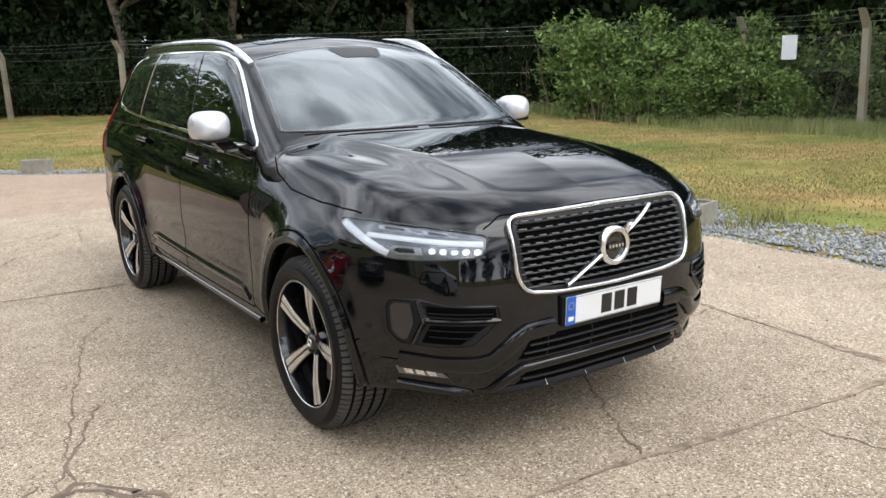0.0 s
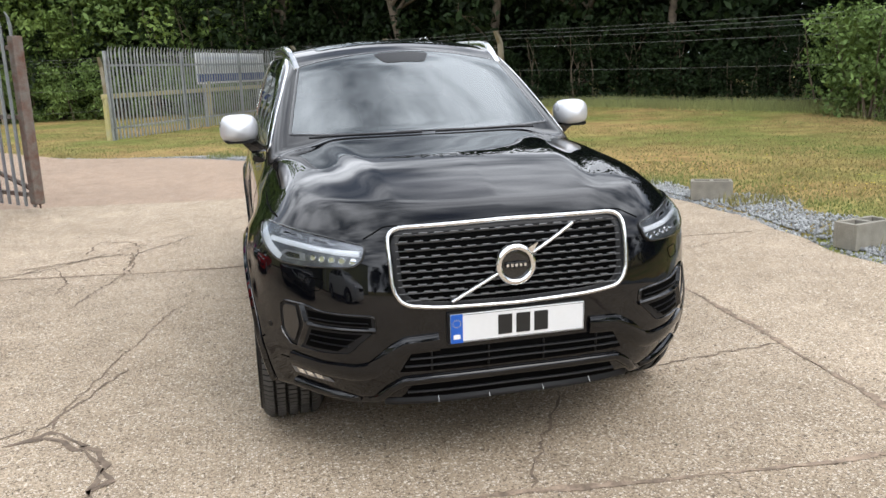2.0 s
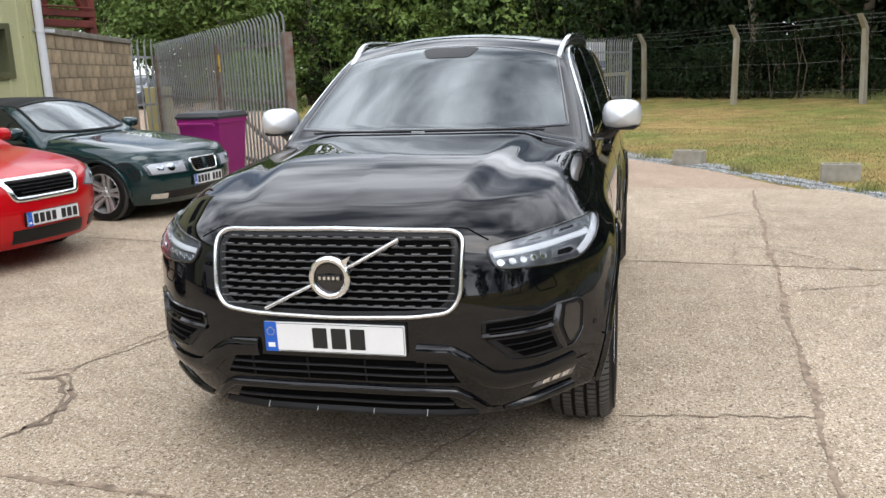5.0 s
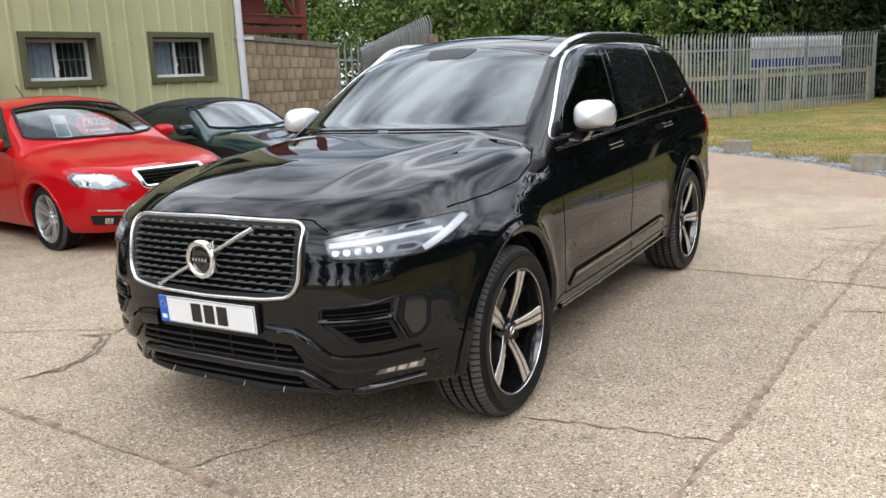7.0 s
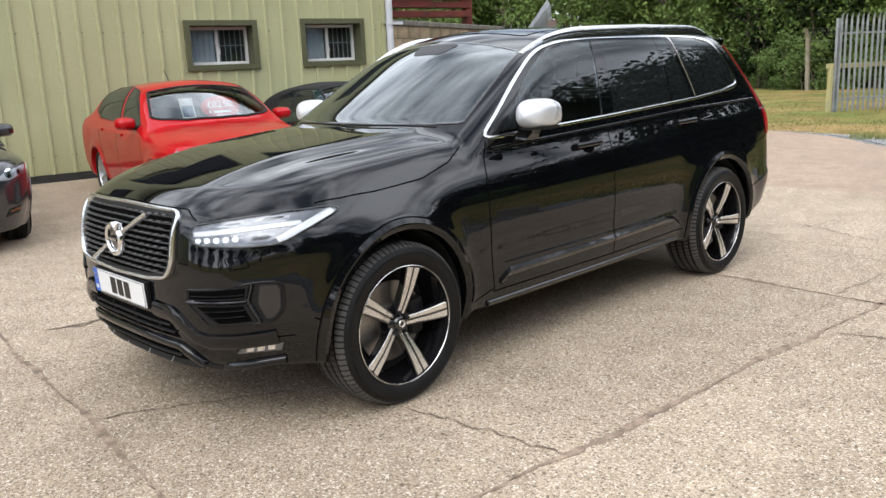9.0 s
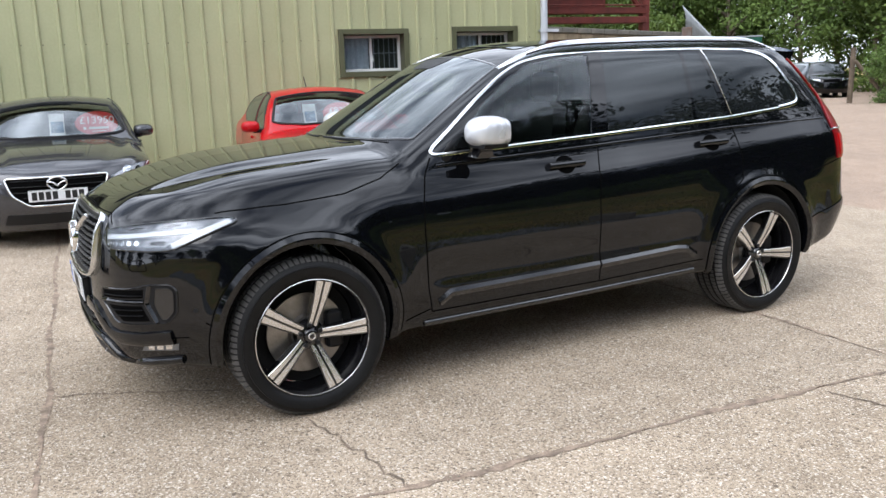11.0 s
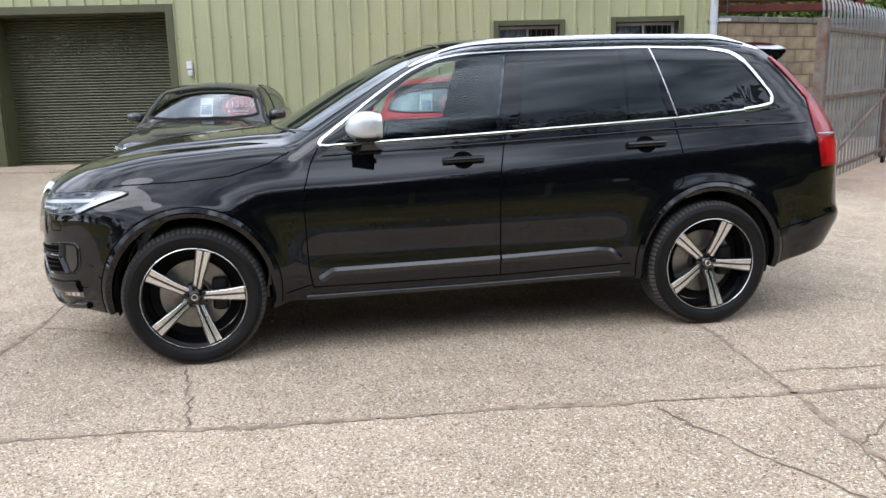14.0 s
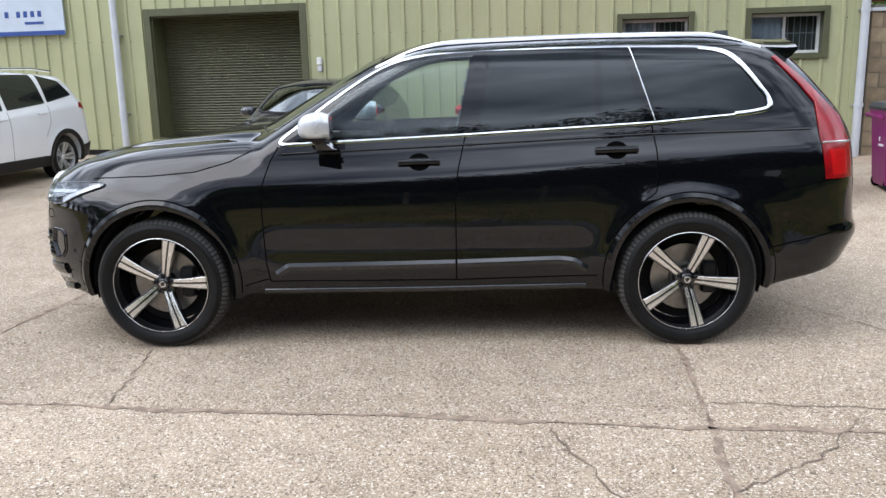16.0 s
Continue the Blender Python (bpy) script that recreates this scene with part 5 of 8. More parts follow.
    for h in HUBS:
        wheel(suv, pose(s * 0.833, h, 0.372, 0, 0, 0 if s > 0 else 180), spin=0.13 if s > 0 and h > 2 else 0.0)
    # headlamp with its T-shaped light guide, wrapped round the corner
    q = "D" if s > 0 else "E"
    hl = rounded([(0.45, 0.912), (0.454, 0.86), (0.48, 0.838), (0.7, 0.834), (0.8, 0.838), (0.845, 0.85), (1.045, 0.94), (1.04, 0.954), (0.98, 0.96), (0.85, 0.957), (0.68, 0.944), (0.55, 0.93)], 0.02, 3)
    lamp = part("headlamp", sb.panel(q, hl, 0.002, 0.012, 0.01), LAMP_DARK, suv, "clear headlamp with a white T-shaped light guide", 50)
    for wd, path in ((0.021, [(0.466, 0.884), (0.6, 0.894), (0.75, 0.906), (0.905, 0.915)]), (0.03, [(0.815, 0.852), (0.87, 0.878), (0.95, 0.916), (1.02, 0.946)])):
        part("light_guide", sb.strip(q, path, wd, 0.004, 0.002, 0.012), LAMP_WHITE, lamp, "", 60)
    for a in (0.485, 0.525, 0.565, 0.605, 0.645):
        c0 = [(a + 0.013 * math.cos(k), 0.858 + 0.05 * (a - 0.485) + 0.011 * math.sin(k)) for k in np.linspace(0, 6.28, 14)[:-1]]
        part("led_lens", sb.panel(q, c0, 0.005, 0.006, 0.008), BRIGHT, lamp, "", 60)
        part("led_bezel", sb.strip(q, c0, 0.004, 0.004, 0.002, 0.006, True), CHROME, lamp, "", 60)
    for pts in ([(0.68, 0.852), (0.78, 0.853), (0.82, 0.868), (0.79, 0.884), (0.69, 0.878)], [(0.56, 0.91), (0.68, 0.92), (0.69, 0.934), (0.6, 0.925)], [(0.72, 0.925), (0.86, 0.934), (0.86, 0.948), (0.74, 0.94)]):
        part("lamp_reflector", sb.panel(q, pts, 0.0045, 0.01, 0.006), LAMP_GREY, lamp, "", 50)
        part("reflector_core", sb.panel(q, shrink(pts, 0.6), 0.0055, 0.008, 0.004), GLOSS_BLACK, lamp, "", 50)
    part("lamp_lens", sb.panel(q, hl, 0.009, 0.015, 0.005), LAMP_LENS, lamp, "", 60).visible_shadow = False
    part("lamp_rim", sb.strip(q, hl, 0.007, 0.005, 0.005, 0.01, True), GLOSS_BLACK, lamp, "", 60)
    # bumper corner vent: a flat outer pod, a chevron and two slots
    vent_o = [(0.405, 0.6), (0.408, 0.655), (0.6, 0.668), (0.69, 0.688), (0.8, 0.69), (0.828, 0.665), (0.822, 0.565), (0.775, 0.52), (0.6, 0.508), (0.5, 0.51)]
    vent = part("bumper_vent", sb.panel(q, vent_o, 0.0015, 0.015, 0.006), SATIN_BLACK, suv, "", 50)
    part("vent_frame", sb.strip(q, rounded(vent_o, 0.015, 3), 0.007, 0.007, 0.0, 0.012, True, ridge=True), GLOSS_BLACK, vent, "", 25)
    for slot in ([(0.418, 0.614), (0.42, 0.648), (0.672, 0.668), (0.665, 0.63)], [(0.45, 0.585), (0.655, 0.594), (0.69, 0.527), (0.545, 0.518)]):
        part("vent_slot", sb.panel(q, slot, 0.0022, 0.012, 0.004), GAP, vent)
    part("vent_frame", sb.strip(q, [(0.405, 0.6), (0.6, 0.609), (0.67, 0.612)], 0.022, 0.012, 0.0, 0.012, ridge=True), BLACK_PAINT, vent, "", 25)
    part("vent_frame", sb.strip(q, [(0.7, 0.686), (0.678, 0.61), (0.722, 0.522)], 0.026, 0.016, 0.0, 0.01, ridge=True), GLOSS_BLACK, vent, "", 25)
    for z in (0.636, 0.572, 0.547):
        part("vent_slat", sb.strip(q, [(0.43 if z > 0.6 else 0.47 + (0.58 - z), z - 0.008), (0.66, z + 0.004)], 0.005, 0.008, 0.002, 0.02, ridge=True), SATIN_BLACK, vent, "", 25)
    pod = [(0.728, 0.676), (0.795, 0.677), (0.812, 0.658), (0.807, 0.572), (0.772, 0.535), (0.745, 0.535), (0.715, 0.6)]
    part("vent_insert", sb.panel(q, pod, 0.004, 0.012, 0.006), GLOSS_BLACK, vent, "", 50)
    part("vent_insert_rim", sb.strip(q, rounded(pod, 0.01, 3), 0.004, 0.007, 0.0, 0.01, True), SATIN_BLACK, vent, "", 60)
    fog = part("fog_lamp", sb.panel(q, [(0.6, 0.375), (0.79, 0.388), (0.8, 0.42), (0.63, 0.408)], 0.003, 0.012, 0.008), LAMP_DARK, suv, "small clear fog lamp", 50)
    for a in (0.66, 0.705, 0.75):
        part("fog_reflector", sb.panel(q, [(a + x, 0.374 + (a - 0.6) * 0.08 + z) for x, z in ((-0.019, 0.006), (0.013, 0.008), (0.02, 0.031), (-0.012, 0.029))], 0.006, 0.008, 0.006), BRIGHT, fog, "", 50)
    part("shut_line", sb.strip(q, [(0.98, 0.45), (0.85, 0.452), (0.62, 0.44)], 0.006, 0.0012, 0.0, 0.02), GAP, suv)
    part("parking_sensor", sb.panel(q, [(0.9 + 0.011 * math.cos(k), 0.575 + 0.011 * math.sin(k)) for k in np.linspace(0, 6.28, 12)[:-1]], 0.0025, 0.006, 0.004), SATIN_BLACK, suv)
    part("bumper_blade", sb.strip("F", [(s * a, b) for a, b in ((0.83, 0.452), (0.72, 0.435), (0.60, 0.43), (0.55, 0.442), (0.47, 0.51), (0.42, 0.538), (0.30, 0.545))], 0.066, 0.018, 0.0, 0.012), BLACK_PAINT, suv, "", 60)
    part("bumper_blade", sb.strip("F", [(s * a, b) for a, b in ((0.82, 0.342), (0.7, 0.32), (0.58, 0.30), (0.535, 0.305), (0.48, 0.36), (0.43, 0.392), (0.3, 0.397), (0, 0.399))], 0.036, 0.02, 0.0, 0.012), BLACK_PAINT, suv, "", 60)
    part("washer_cover", sb.strip("F", rounded([(s * a, b) for a, b in ((0.70, 0.79), (0.765, 0.795), (0.78, 0.75), (0.72, 0.745))], 0.01, 3), 0.004, 0.0012, 0.0, 0.01, True), GAP, suv)
    # bonnet shut line
    part("shut_line", sb.strip("T", [(1.42, s * 0.80), (1.3, s * 0.842), (1.1, s * 0.868), (0.8, s * 0.868), (0.62, s * 0.86), (0.5, s * 0.842)], 0.007, 0.0012, 0, 0.02), GAP, suv)
# grille
GR = [(-0.466, 0.94), (-0.43, 0.962), (0, 0.968), (0.43, 0.962), (0.466, 0.94), (0.46, 0.75), (0.425, 0.695), (0.3, 0.68), (0, 0.672), (-0.3, 0.68), (-0.425, 0.695), (-0.46, 0.75)]
GRR = rounded(GR, 0.035, 4)
grille = part("grille", sb.panel("F", shrink(GRR, 0.985), 0.002, 0.02, 0.005), GAP, suv, "black slatted grille in a silver frame", 50)
part("grille_frame", sb.strip("F", GRR, 0.018, 0.024, 0.0, 0.012, True), CHROME, grille, "satin silver grille frame", 60)
part("grille_inner_frame", sb.strip("F", shrink(GRR, 0.95), 0.026, 0.008, 0.0, 0.012, True), SATIN_BLACK, grille, "", 60)
for k, z in enumerate(np.linspace(0.71, 0.94, 10)):
    g = Geo()
    x = 0.44 - 0.05 * max(0, (0.73 - z) / 0.04)
    sb.strip("F", [(-x, z), (0, z + 0.003), (x, z)], 0.0045, 0.010, 0.002, 0.03, geo=g)
    off = 0.02 * (k % 2)
    for c in np.arange(-0.41 + off, 0.42, 0.058):
        if abs(c) < x - 0.02:
            sb.strip("F", [(c - 0.016, z + 0.0045), (c + 0.016, z + 0.0045)], 0.008, 0.013, 0.002, 0.016, geo=g)
    part("grille_slat", g, mat("slat_grey", (0.13, 0.132, 0.136), 0.35, 0.5, 0.1) if k == 0 else bpy.data.materials["slat_grey"], grille, "", 50)
p0 = sb.on("F", np.array([0.0]), np.array([0.818]))[0]
part("grille_bar", sb.strip("F", [(-0.25, 0.698), (-0.06, 0.79)], 0.016, 0.03, 0.004, 0.02), CHROME, grille, "", 60)
part("grille_bar", sb.strip("F", [(0.05, 0.842), (0.243, 0.935)], 0.016, 0.03, 0.004, 0.02), CHROME, grille, "", 60)
badge = new("badge")
badge.parent = suv
badge.matrix_basis = pose(0, p0[0] - 0.03, 0.818)
g = Geo()
g.lathe([(0.01, 0.054), (-0.004, 0.055), (-0.01, 0.058), (-0.013, 0.066), (-0.01, 0.075), (-0.002, 0.079), (0.02, 0.079)], 48, "y")
part("badge_ring", g, BRIGHT, badge, "bright chrome ring", 50)
part("badge_disc", Geo().lathe([(0.006, 0.0), (0.0, 0.03), (0.004, 0.056)], 40, "y"), GLOSS_BLACK, badge, "", 60)
part("badge_arrow", Geo().prism([(0.045, 0.062), (0.085, 0.082), (0.062, 0.04)], -0.012, 0.01, "y"), BRIGHT, badge)
part("badge_bar", Geo().box(-0.044, 0.044, -0.009, 0.002, -0.011, 0.011, c=0.003), SATIN_BLACK, badge)
for k in range(5):
    x = -0.034 + 0.017 * k
    part("badge_mark", Geo().box(x - 0.005, x + 0.005, -0.0105, -0.008, -0.006, 0.006), CHROME, badge)
# lower intakes
for poly in ([(-0.45, 0.43), (-0.40, 0.515), (0.40, 0.515), (0.45, 0.43)], [(-0.44, 0.318), (-0.40, 0.375), (0.40, 0.375), (0.44, 0.318)]):
    part("lower_intake", sb.panel("F", poly, 0.0015, 0.03, 0.005), GAP, suv)
for z, x in ((0.485, 0.41), (0.455, 0.43)):
    part("intake_bar", sb.strip("F", [(-x, z), (0, z + 0.004), (x, z)], 0.008, 0.012, 0.001, 0.03), SATIN_BLACK, suv, "", 60)
for x in (-0.33, -0.11, 0.11, 0.33):
    part("intake_bar", sb.strip("F", [(x, 0.435), (x, 0.512)], 0.006, 0.01, 0.001, 0.03), SATIN_BLACK, suv)
part("intake_bar", sb.strip("F", [(-0.42, 0.345), (0, 0.349), (0.42, 0.345)], 0.008, 0.012, 0.001, 0.03), SATIN_BLACK, suv, "", 60)
part("front_lip", sb.strip("F", [(-0.5, 0.303), (0, 0.309), (0.5, 0.303)], 0.016, 0.024, 0.0, 0.03), SATIN_BLACK, suv, "", 60)
for x in (-0.3, -0.1, 0.12, 0.32):
    part("lip_screw", sb.strip("F", [(x - 0.001, 0.311), (x + 0.001, 0.311)], 0.003, 0.0252, 0.0, 0.01), PIPE, suv)
front_plate(suv, pose(0.004, -0.022, 0.595, 3, 0, 0) @ Matrix.Diagonal((1.02, 1, 1.02, 1)), text="bars")
part("plate_holder", Geo().box(-0.27, 0.27, -0.012, 0.03, 0.535, 0.655, c=0.004), SATIN_BLACK, suv)
# bonnet front shut line, windscreen, roof
part("shut_line", sb.strip("F", [(-0.55, 0.935), (-0.47, 0.975), (0, 0.983), (0.47, 0.975), (0.55, 0.935)], 0.006, 0.0012, 0.0, 0.02), GAP, suv)
even(part("windscreen", sb.panel("T", SCREEN, 0.002, 0.04, 0.006), SUV_SCREEN, suv, "windscreen mirroring the cloudy sky", 60), sb, 0.04).visible_shadow = False
part("windscreen_band", sb.strip("T", SCREEN, 0.016, 0.003, 0.001, 0.03, True), GLOSS_BLACK, suv, "", 60)
part("sunroof", sb.panel("T", rounded([(2.32, -0.48), (3.75, -0.48), (3.75, 0.48), (2.32, 0.48)], 0.06), 0.003, 0.05, 0.006), DARK_GLASS, suv, "", 60)
part("sensor_pod", sb.panel("T", rounded([(1.98, -0.12), (2.11, -0.17), (2.11, 0.17), (1.98, 0.12)], 0.04), 0.004, 0.03, 0.003), SATIN_BLACK, suv, "", 60)
for v0, v1 in ((-0.62, -0.05), (0.02, 0.6)):
    part("wiper", sb.strip("T", [(1.332 + 0.36 * v * v, v) for v in np.linspace(v0, v1, 9)], 0.008, 0.004, 0.001, 0.03), SATIN_BLACK, suv, "", 60)
# rear spoiler, drawn on from the roof
sp = []
for v in np.linspace(-0.61, 0.61, 25):
    k = (abs(v) / 0.61) ** 2
    dz, du = -0.05 * k - 0.012 * k**4, -0.05 * k
    sp.append([(v, 4.16, 1.706 + dz), (v, 4.34 + du, 1.696 + dz), (v, 4.48 + du, 1.688 + dz), (v, 4.54 + du, 1.69 + dz), (v, 4.54 + du, 1.672 + dz), (v, 4.51 + du, 1.64 + dz), (v, 4.42 + du, 1.59 + dz), (v, 4.2, 1.58 + dz)])
part("rear_spoiler", Geo().rings(sp), BLACK_PAINT, suv, "", 35)
part("aerial_fin", Geo().rings([[(-0.03, 4.1, 1.69), (0.03, 4.1, 1.69), (0.03, 4.28, 1.68), (-0.03, 4.28, 1.68)], [(-0.006, 4.2, 1.752), (0.006, 4.2, 1.752), (0.006, 4.27, 1.752), (-0.006, 4.27, 1.752)]]), BLACK_PAINT, suv)
for sd in (1, -1):
    part("exhaust_tip", Geo().tube([(sd * 0.62, 4.6, 0.4), (sd * 0.6, 4.77, 0.39)], 0.045, 14), BRIGHT, suv, "", 40)
# cabin
cab = new("cabin")
cab.parent = suv
g = Geo()
g.rings([[(v, 1.42, 0.7), (v, 1.42, 1.09), (v, 1.55, 1.125), (v, 1.9, 1.115), (v, 2.0, 1.02), (v, 1.98, 0.7)] for v in (-0.76, -0.3, 0.3, 0.76)])
part("dashboard", g, CABIN, cab, "", 40)
g = Geo()
g.lathe([(0.0, 0.175), (0.014, 0.185), (0.028, 0.175), (0.014, 0.163)], 36, "y")
wheel_ob = part("steering_wheel", g, SATIN_BLACK, cab, "", 60)
wheel_ob.matrix_basis = pose(-0.37, 2.02, 1.06, -22, 0, 0)
part("steering_boss", Geo().box(-0.17, 0.17, 0.005, 0.03, -0.03, 0.035, c=0.01), SATIN_BLACK, wheel_ob)
part("seat_base", Geo().box(-0.72, 0.72, 2.2, 4.3, 0.4, 0.72), CABIN, cab)


def cabin_seat(v, u):
    st = new("front_seat")
    st.parent, st.matrix_basis = cab, pose(v, u, 0)
    part("seat_cushion", Geo().box(-0.25, 0.25, -0.45, 0.1, 0.62, 0.80, c=0.05), SEAT_CLOTH, st, "", 40)
    part("seat_back", Geo().rings([[(-w, y0, z), (w, y0, z), (w * 0.85, y1, z), (-w * 0.85, y1, z)] for w, y0, y1, z in ((0.2, 0.0, 0.14, 0.72), (0.255, 0.02, 0.17, 0.8), (0.255, 0.12, 0.26, 1.15), (0.22, 0.16, 0.28, 1.3), (0.14, 0.18, 0.27, 1.34))]), SEAT_CLOTH, st, "", 40)
    part("headrest", Geo().box(-0.13, 0.13, 0.19, 0.29, 1.35, 1.55, c=0.035), SEAT_CLOTH, st, "", 40)


for v in (-0.37, 0.37):
    cabin_seat(v, 2.9)
    cabin_seat(v, 3.65)
part("rear_mirror", Geo().box(-0.12, 0.12, 1.97, 2.0, 1.45, 1.51, c=0.012), SATIN_BLACK, cab)
part("parking_card", Geo().box(-0.62, -0.52, 1.6, 1.68, 1.128, 1.131), CARD_WHITE, cab)


# ---------------------------------------------------------------- the workshop building
FAC = pose(-6.95, 1.9, 0, 0, 0, -9.04)
building = thing("house", FAC, "pale green ribbed metal workshop building with a roller door", "building", kind="structure")
Z0 = 0.14
OPEN = [(-3.0, -0.13, 0.0, 2.64), (5.3, 6.5, 1.62, 2.39), (7.27, 8.5, 1.62, 2.41), (2.6, 5.0, 4.0, 4.9), (5.8, 8.2, 4.0, 4.9), (-1.0, 1.4, 4.0, 4.9)]
PITCH = 0.29


def rib_profile(s0, s1):
    """Points (s, depth) of the ribbed sheet between two places along the wall."""
    pts = [(s0, None)]
    k0, k1 = math.floor(s0 / PITCH) - 1, math.ceil(s1 / PITCH) + 1
    for k in range(k0, k1):
        c = k * PITCH
        for d, h in ((-0.032, 0.0), (-0.016, 0.032), (0.016, 0.032), (0.032, 0.0)):
            if s0 + 0.002 < c + d < s1 - 0.002:
                pts.append((c + d, h))
    pts.append((s1, None))

    def depth(s):
        r = (s + PITCH / 2) % PITCH - PITCH / 2
        return float(np.interp(abs(r), [0.016, 0.032], [0.032, 0.0]))
    return [(s, depth(s) if h is None else h) for s, h in pts]


def sheet_piece(s0, s1, z0, z1, geo):
    pr = rib_profile(s0, s1)
    geo.rings([[(h, s, z) for s, h in pr] for z in (z0, z1)], False, False)
    geo.rings([[(h - 0.004, s, z) for s, h in pr] for z in (z0, z1)], False, False)


def clad(name, s_lo, s_hi, z_lo, z_hi):
    g = Geo()
    zs = sorted({z_lo, z_hi, *[z for o in OPEN for z in o[2:] if z_lo < z < z_hi]})
    for a, b in zip(zs, zs[1:]):
        mid = (a + b) / 2
        cuts = sorted((o[0], o[1]) for o in OPEN if o[2] <= mid <= o[3])
        s = s_lo
        for c0, c1 in cuts:
            sheet_piece(s, c0, a, b, g)
            s = c1
        sheet_piece(s, s_hi, a, b, g)
    return part(name, g, CLADDING, building, "", None, False)


clad("wall_front", -26.0, 8.92, Z0 + 0.1, 5.55)
g = Geo()
# black backing added behind the cladding; it darkens what shows through openings
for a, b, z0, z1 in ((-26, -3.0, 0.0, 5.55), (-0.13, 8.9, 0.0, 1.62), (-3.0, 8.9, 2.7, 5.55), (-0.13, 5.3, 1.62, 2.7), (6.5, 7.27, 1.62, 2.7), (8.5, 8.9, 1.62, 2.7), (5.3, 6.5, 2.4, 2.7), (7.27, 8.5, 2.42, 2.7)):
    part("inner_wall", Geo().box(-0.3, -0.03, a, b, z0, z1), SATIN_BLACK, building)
# dark band at the wall's foot: the plinth's shade is put into its colour
part("plinth", Geo().box(-0.02, 0.012, -0.05, 8.9, 0.0, Z0 + 0.1), mat("dark_plinth", (0.035, 0.035, 0.032), 0.9, 0, 0.3), building)
part("wall_side", Geo().box(-14, -0.3, 8.75, 8.9, 0.0, 5.55), CLADDING, building)
part("roof", Geo().rings([[(0.25, s, 5.55), (0.25, s, 5.7), (-7, s, 7.0), (-14, s, 5.7), (-14, s, 5.55)] for s in (-26, 9.1)]), TRIM_GREEN, building)
part("corner_trim", Geo().box(-0.03, 0.045, 8.86, 8.94, Z0, 5.55), CLADDING, building)
# sheet fixings
g = Geo()
for k in range(-60, 31):
    s = k * PITCH + 0.05
    if -26 < s < 8.8:
        for z in (0.5, 2.22, 3.55, 5.0):
            if not any(o[0] - 0.1 < s < o[1] + 0.1 and o[2] - 0.1 < z < o[3] + 0.1 for o in OPEN):
                g.box(0.0, 0.008, s - 0.008, s + 0.008, z - 0.008, z + 0.008)
tagged(part("sheet_fixing", g, TRIM_GREEN, building), kind="stuff")


def frame_trim(s0, s1, z0, z1, w, d0, d1, parent, name, bottom=True):
    for a, b, c, d in ((s0 - w, s0, z0 - (w if bottom else 0), z1 + w), (s1, s1 + w, z0 - (w if bottom else 0), z1 + w), (s0, s1, z1, z1 + w)) + (((s0, s1, z0 - w, z0),) if bottom else ()):
        part(name, Geo().box(d0, d1, a, b, c, d, c=0.004), TRIM_GREEN, parent)


# windows with an opening sash, net curtain and bars
for s0, s1, z0, z1 in OPEN[1:3]:
    wob = new("window")
    wob.parent = building
    frame_trim(s0 + 0.085, s1 - 0.085, z0 + 0.085, z1 - 0.085, 0.085, -0.28, 0.05, wob, "window_surround")
    a, b, c, d = s0 + 0.085, s1 - 0.085, z0 + 0.09, z1 - 0.09
    wf = new("window_frame")
    wf.parent, wf.matrix_basis = wob, pose(-0.11, 0, 0)
    t = 0.045
    for p in ((a, a + t, c, d), (b - t, b, c, d), (a + t, b - t, c, c + t), (a + t, b - t, d - t, d), ((a + b) / 2 - 0.02, (a + b) / 2 + 0.02, c + t, d - t)):
        part("frame_bar", Geo().box(-0.16, -0.10, p[0], p[1], p[2], p[3], c=0.004), PVC, wf)
    for p, q in ((a + t, (a + b) / 2 - 0.02), ((a + b) / 2 + 0.02, b - t)):
        part("pane", Geo().box(-0.135, -0.129, p, q, c + t, d - t), HOUSE_GLASS, wf).visible_shadow = False
    m0 = (a + b) / 2
    sash = part("sash", Geo().box(0, 0.03, -0.5 * (m0 - a) - 0.1, -0.5 * (m0 - a) + 0.12, 0, 0.03), PVC, wf)
    sash.matrix_basis = pose(-0.13, m0 + 0.05, c + 0.03, -76, 0, 0)
    for k in range(5):
        s = m0 + 0.07 + k * (b - m0 - 0.1) / 4.6
        part("bar", Geo().box(-0.20, -0.19, s - 0.006, s + 0.006, c, d), PVC, wf)
    part("bar", Geo().box(-0.20, -0.19, m0, b, (c + d) / 2, (c + d) / 2 + 0.014), PVC, wf)
    cg = Geo()
    cg.rings([[(-0.285 + 0.012 * math.sin(s * 70), s, z) for s in np.linspace(a, m0 - 0.03, 40)] for z in (c, d)], False, False)
    part("curtain", cg, CURTAIN, wob)
    part("room_back", Geo().box(-0.62, -0.6, a - 0.3, b + 0.3, c - 0.3, d + 0.3), COPING, wob)
for s0, s1, z0, z1 in OPEN[3:]:
    wob = new("window")
    wob.parent = building
    frame_trim(s0 + 0.06, s1 - 0.06, z0 + 0.06, z1 - 0.06, 0.06, -0.1, 0.05, wob, "window_surround")
    for k in range(4):
        a = s0 + 0.06 + k * (s1 - s0 - 0.12) / 4
        part("pane", Geo().box(-0.09, -0.08, a + 0.02, a + (s1 - s0 - 0.12) / 4 - 0.02, z0 + 0.08, z1 - 0.08), DARK_GLASS, wob)

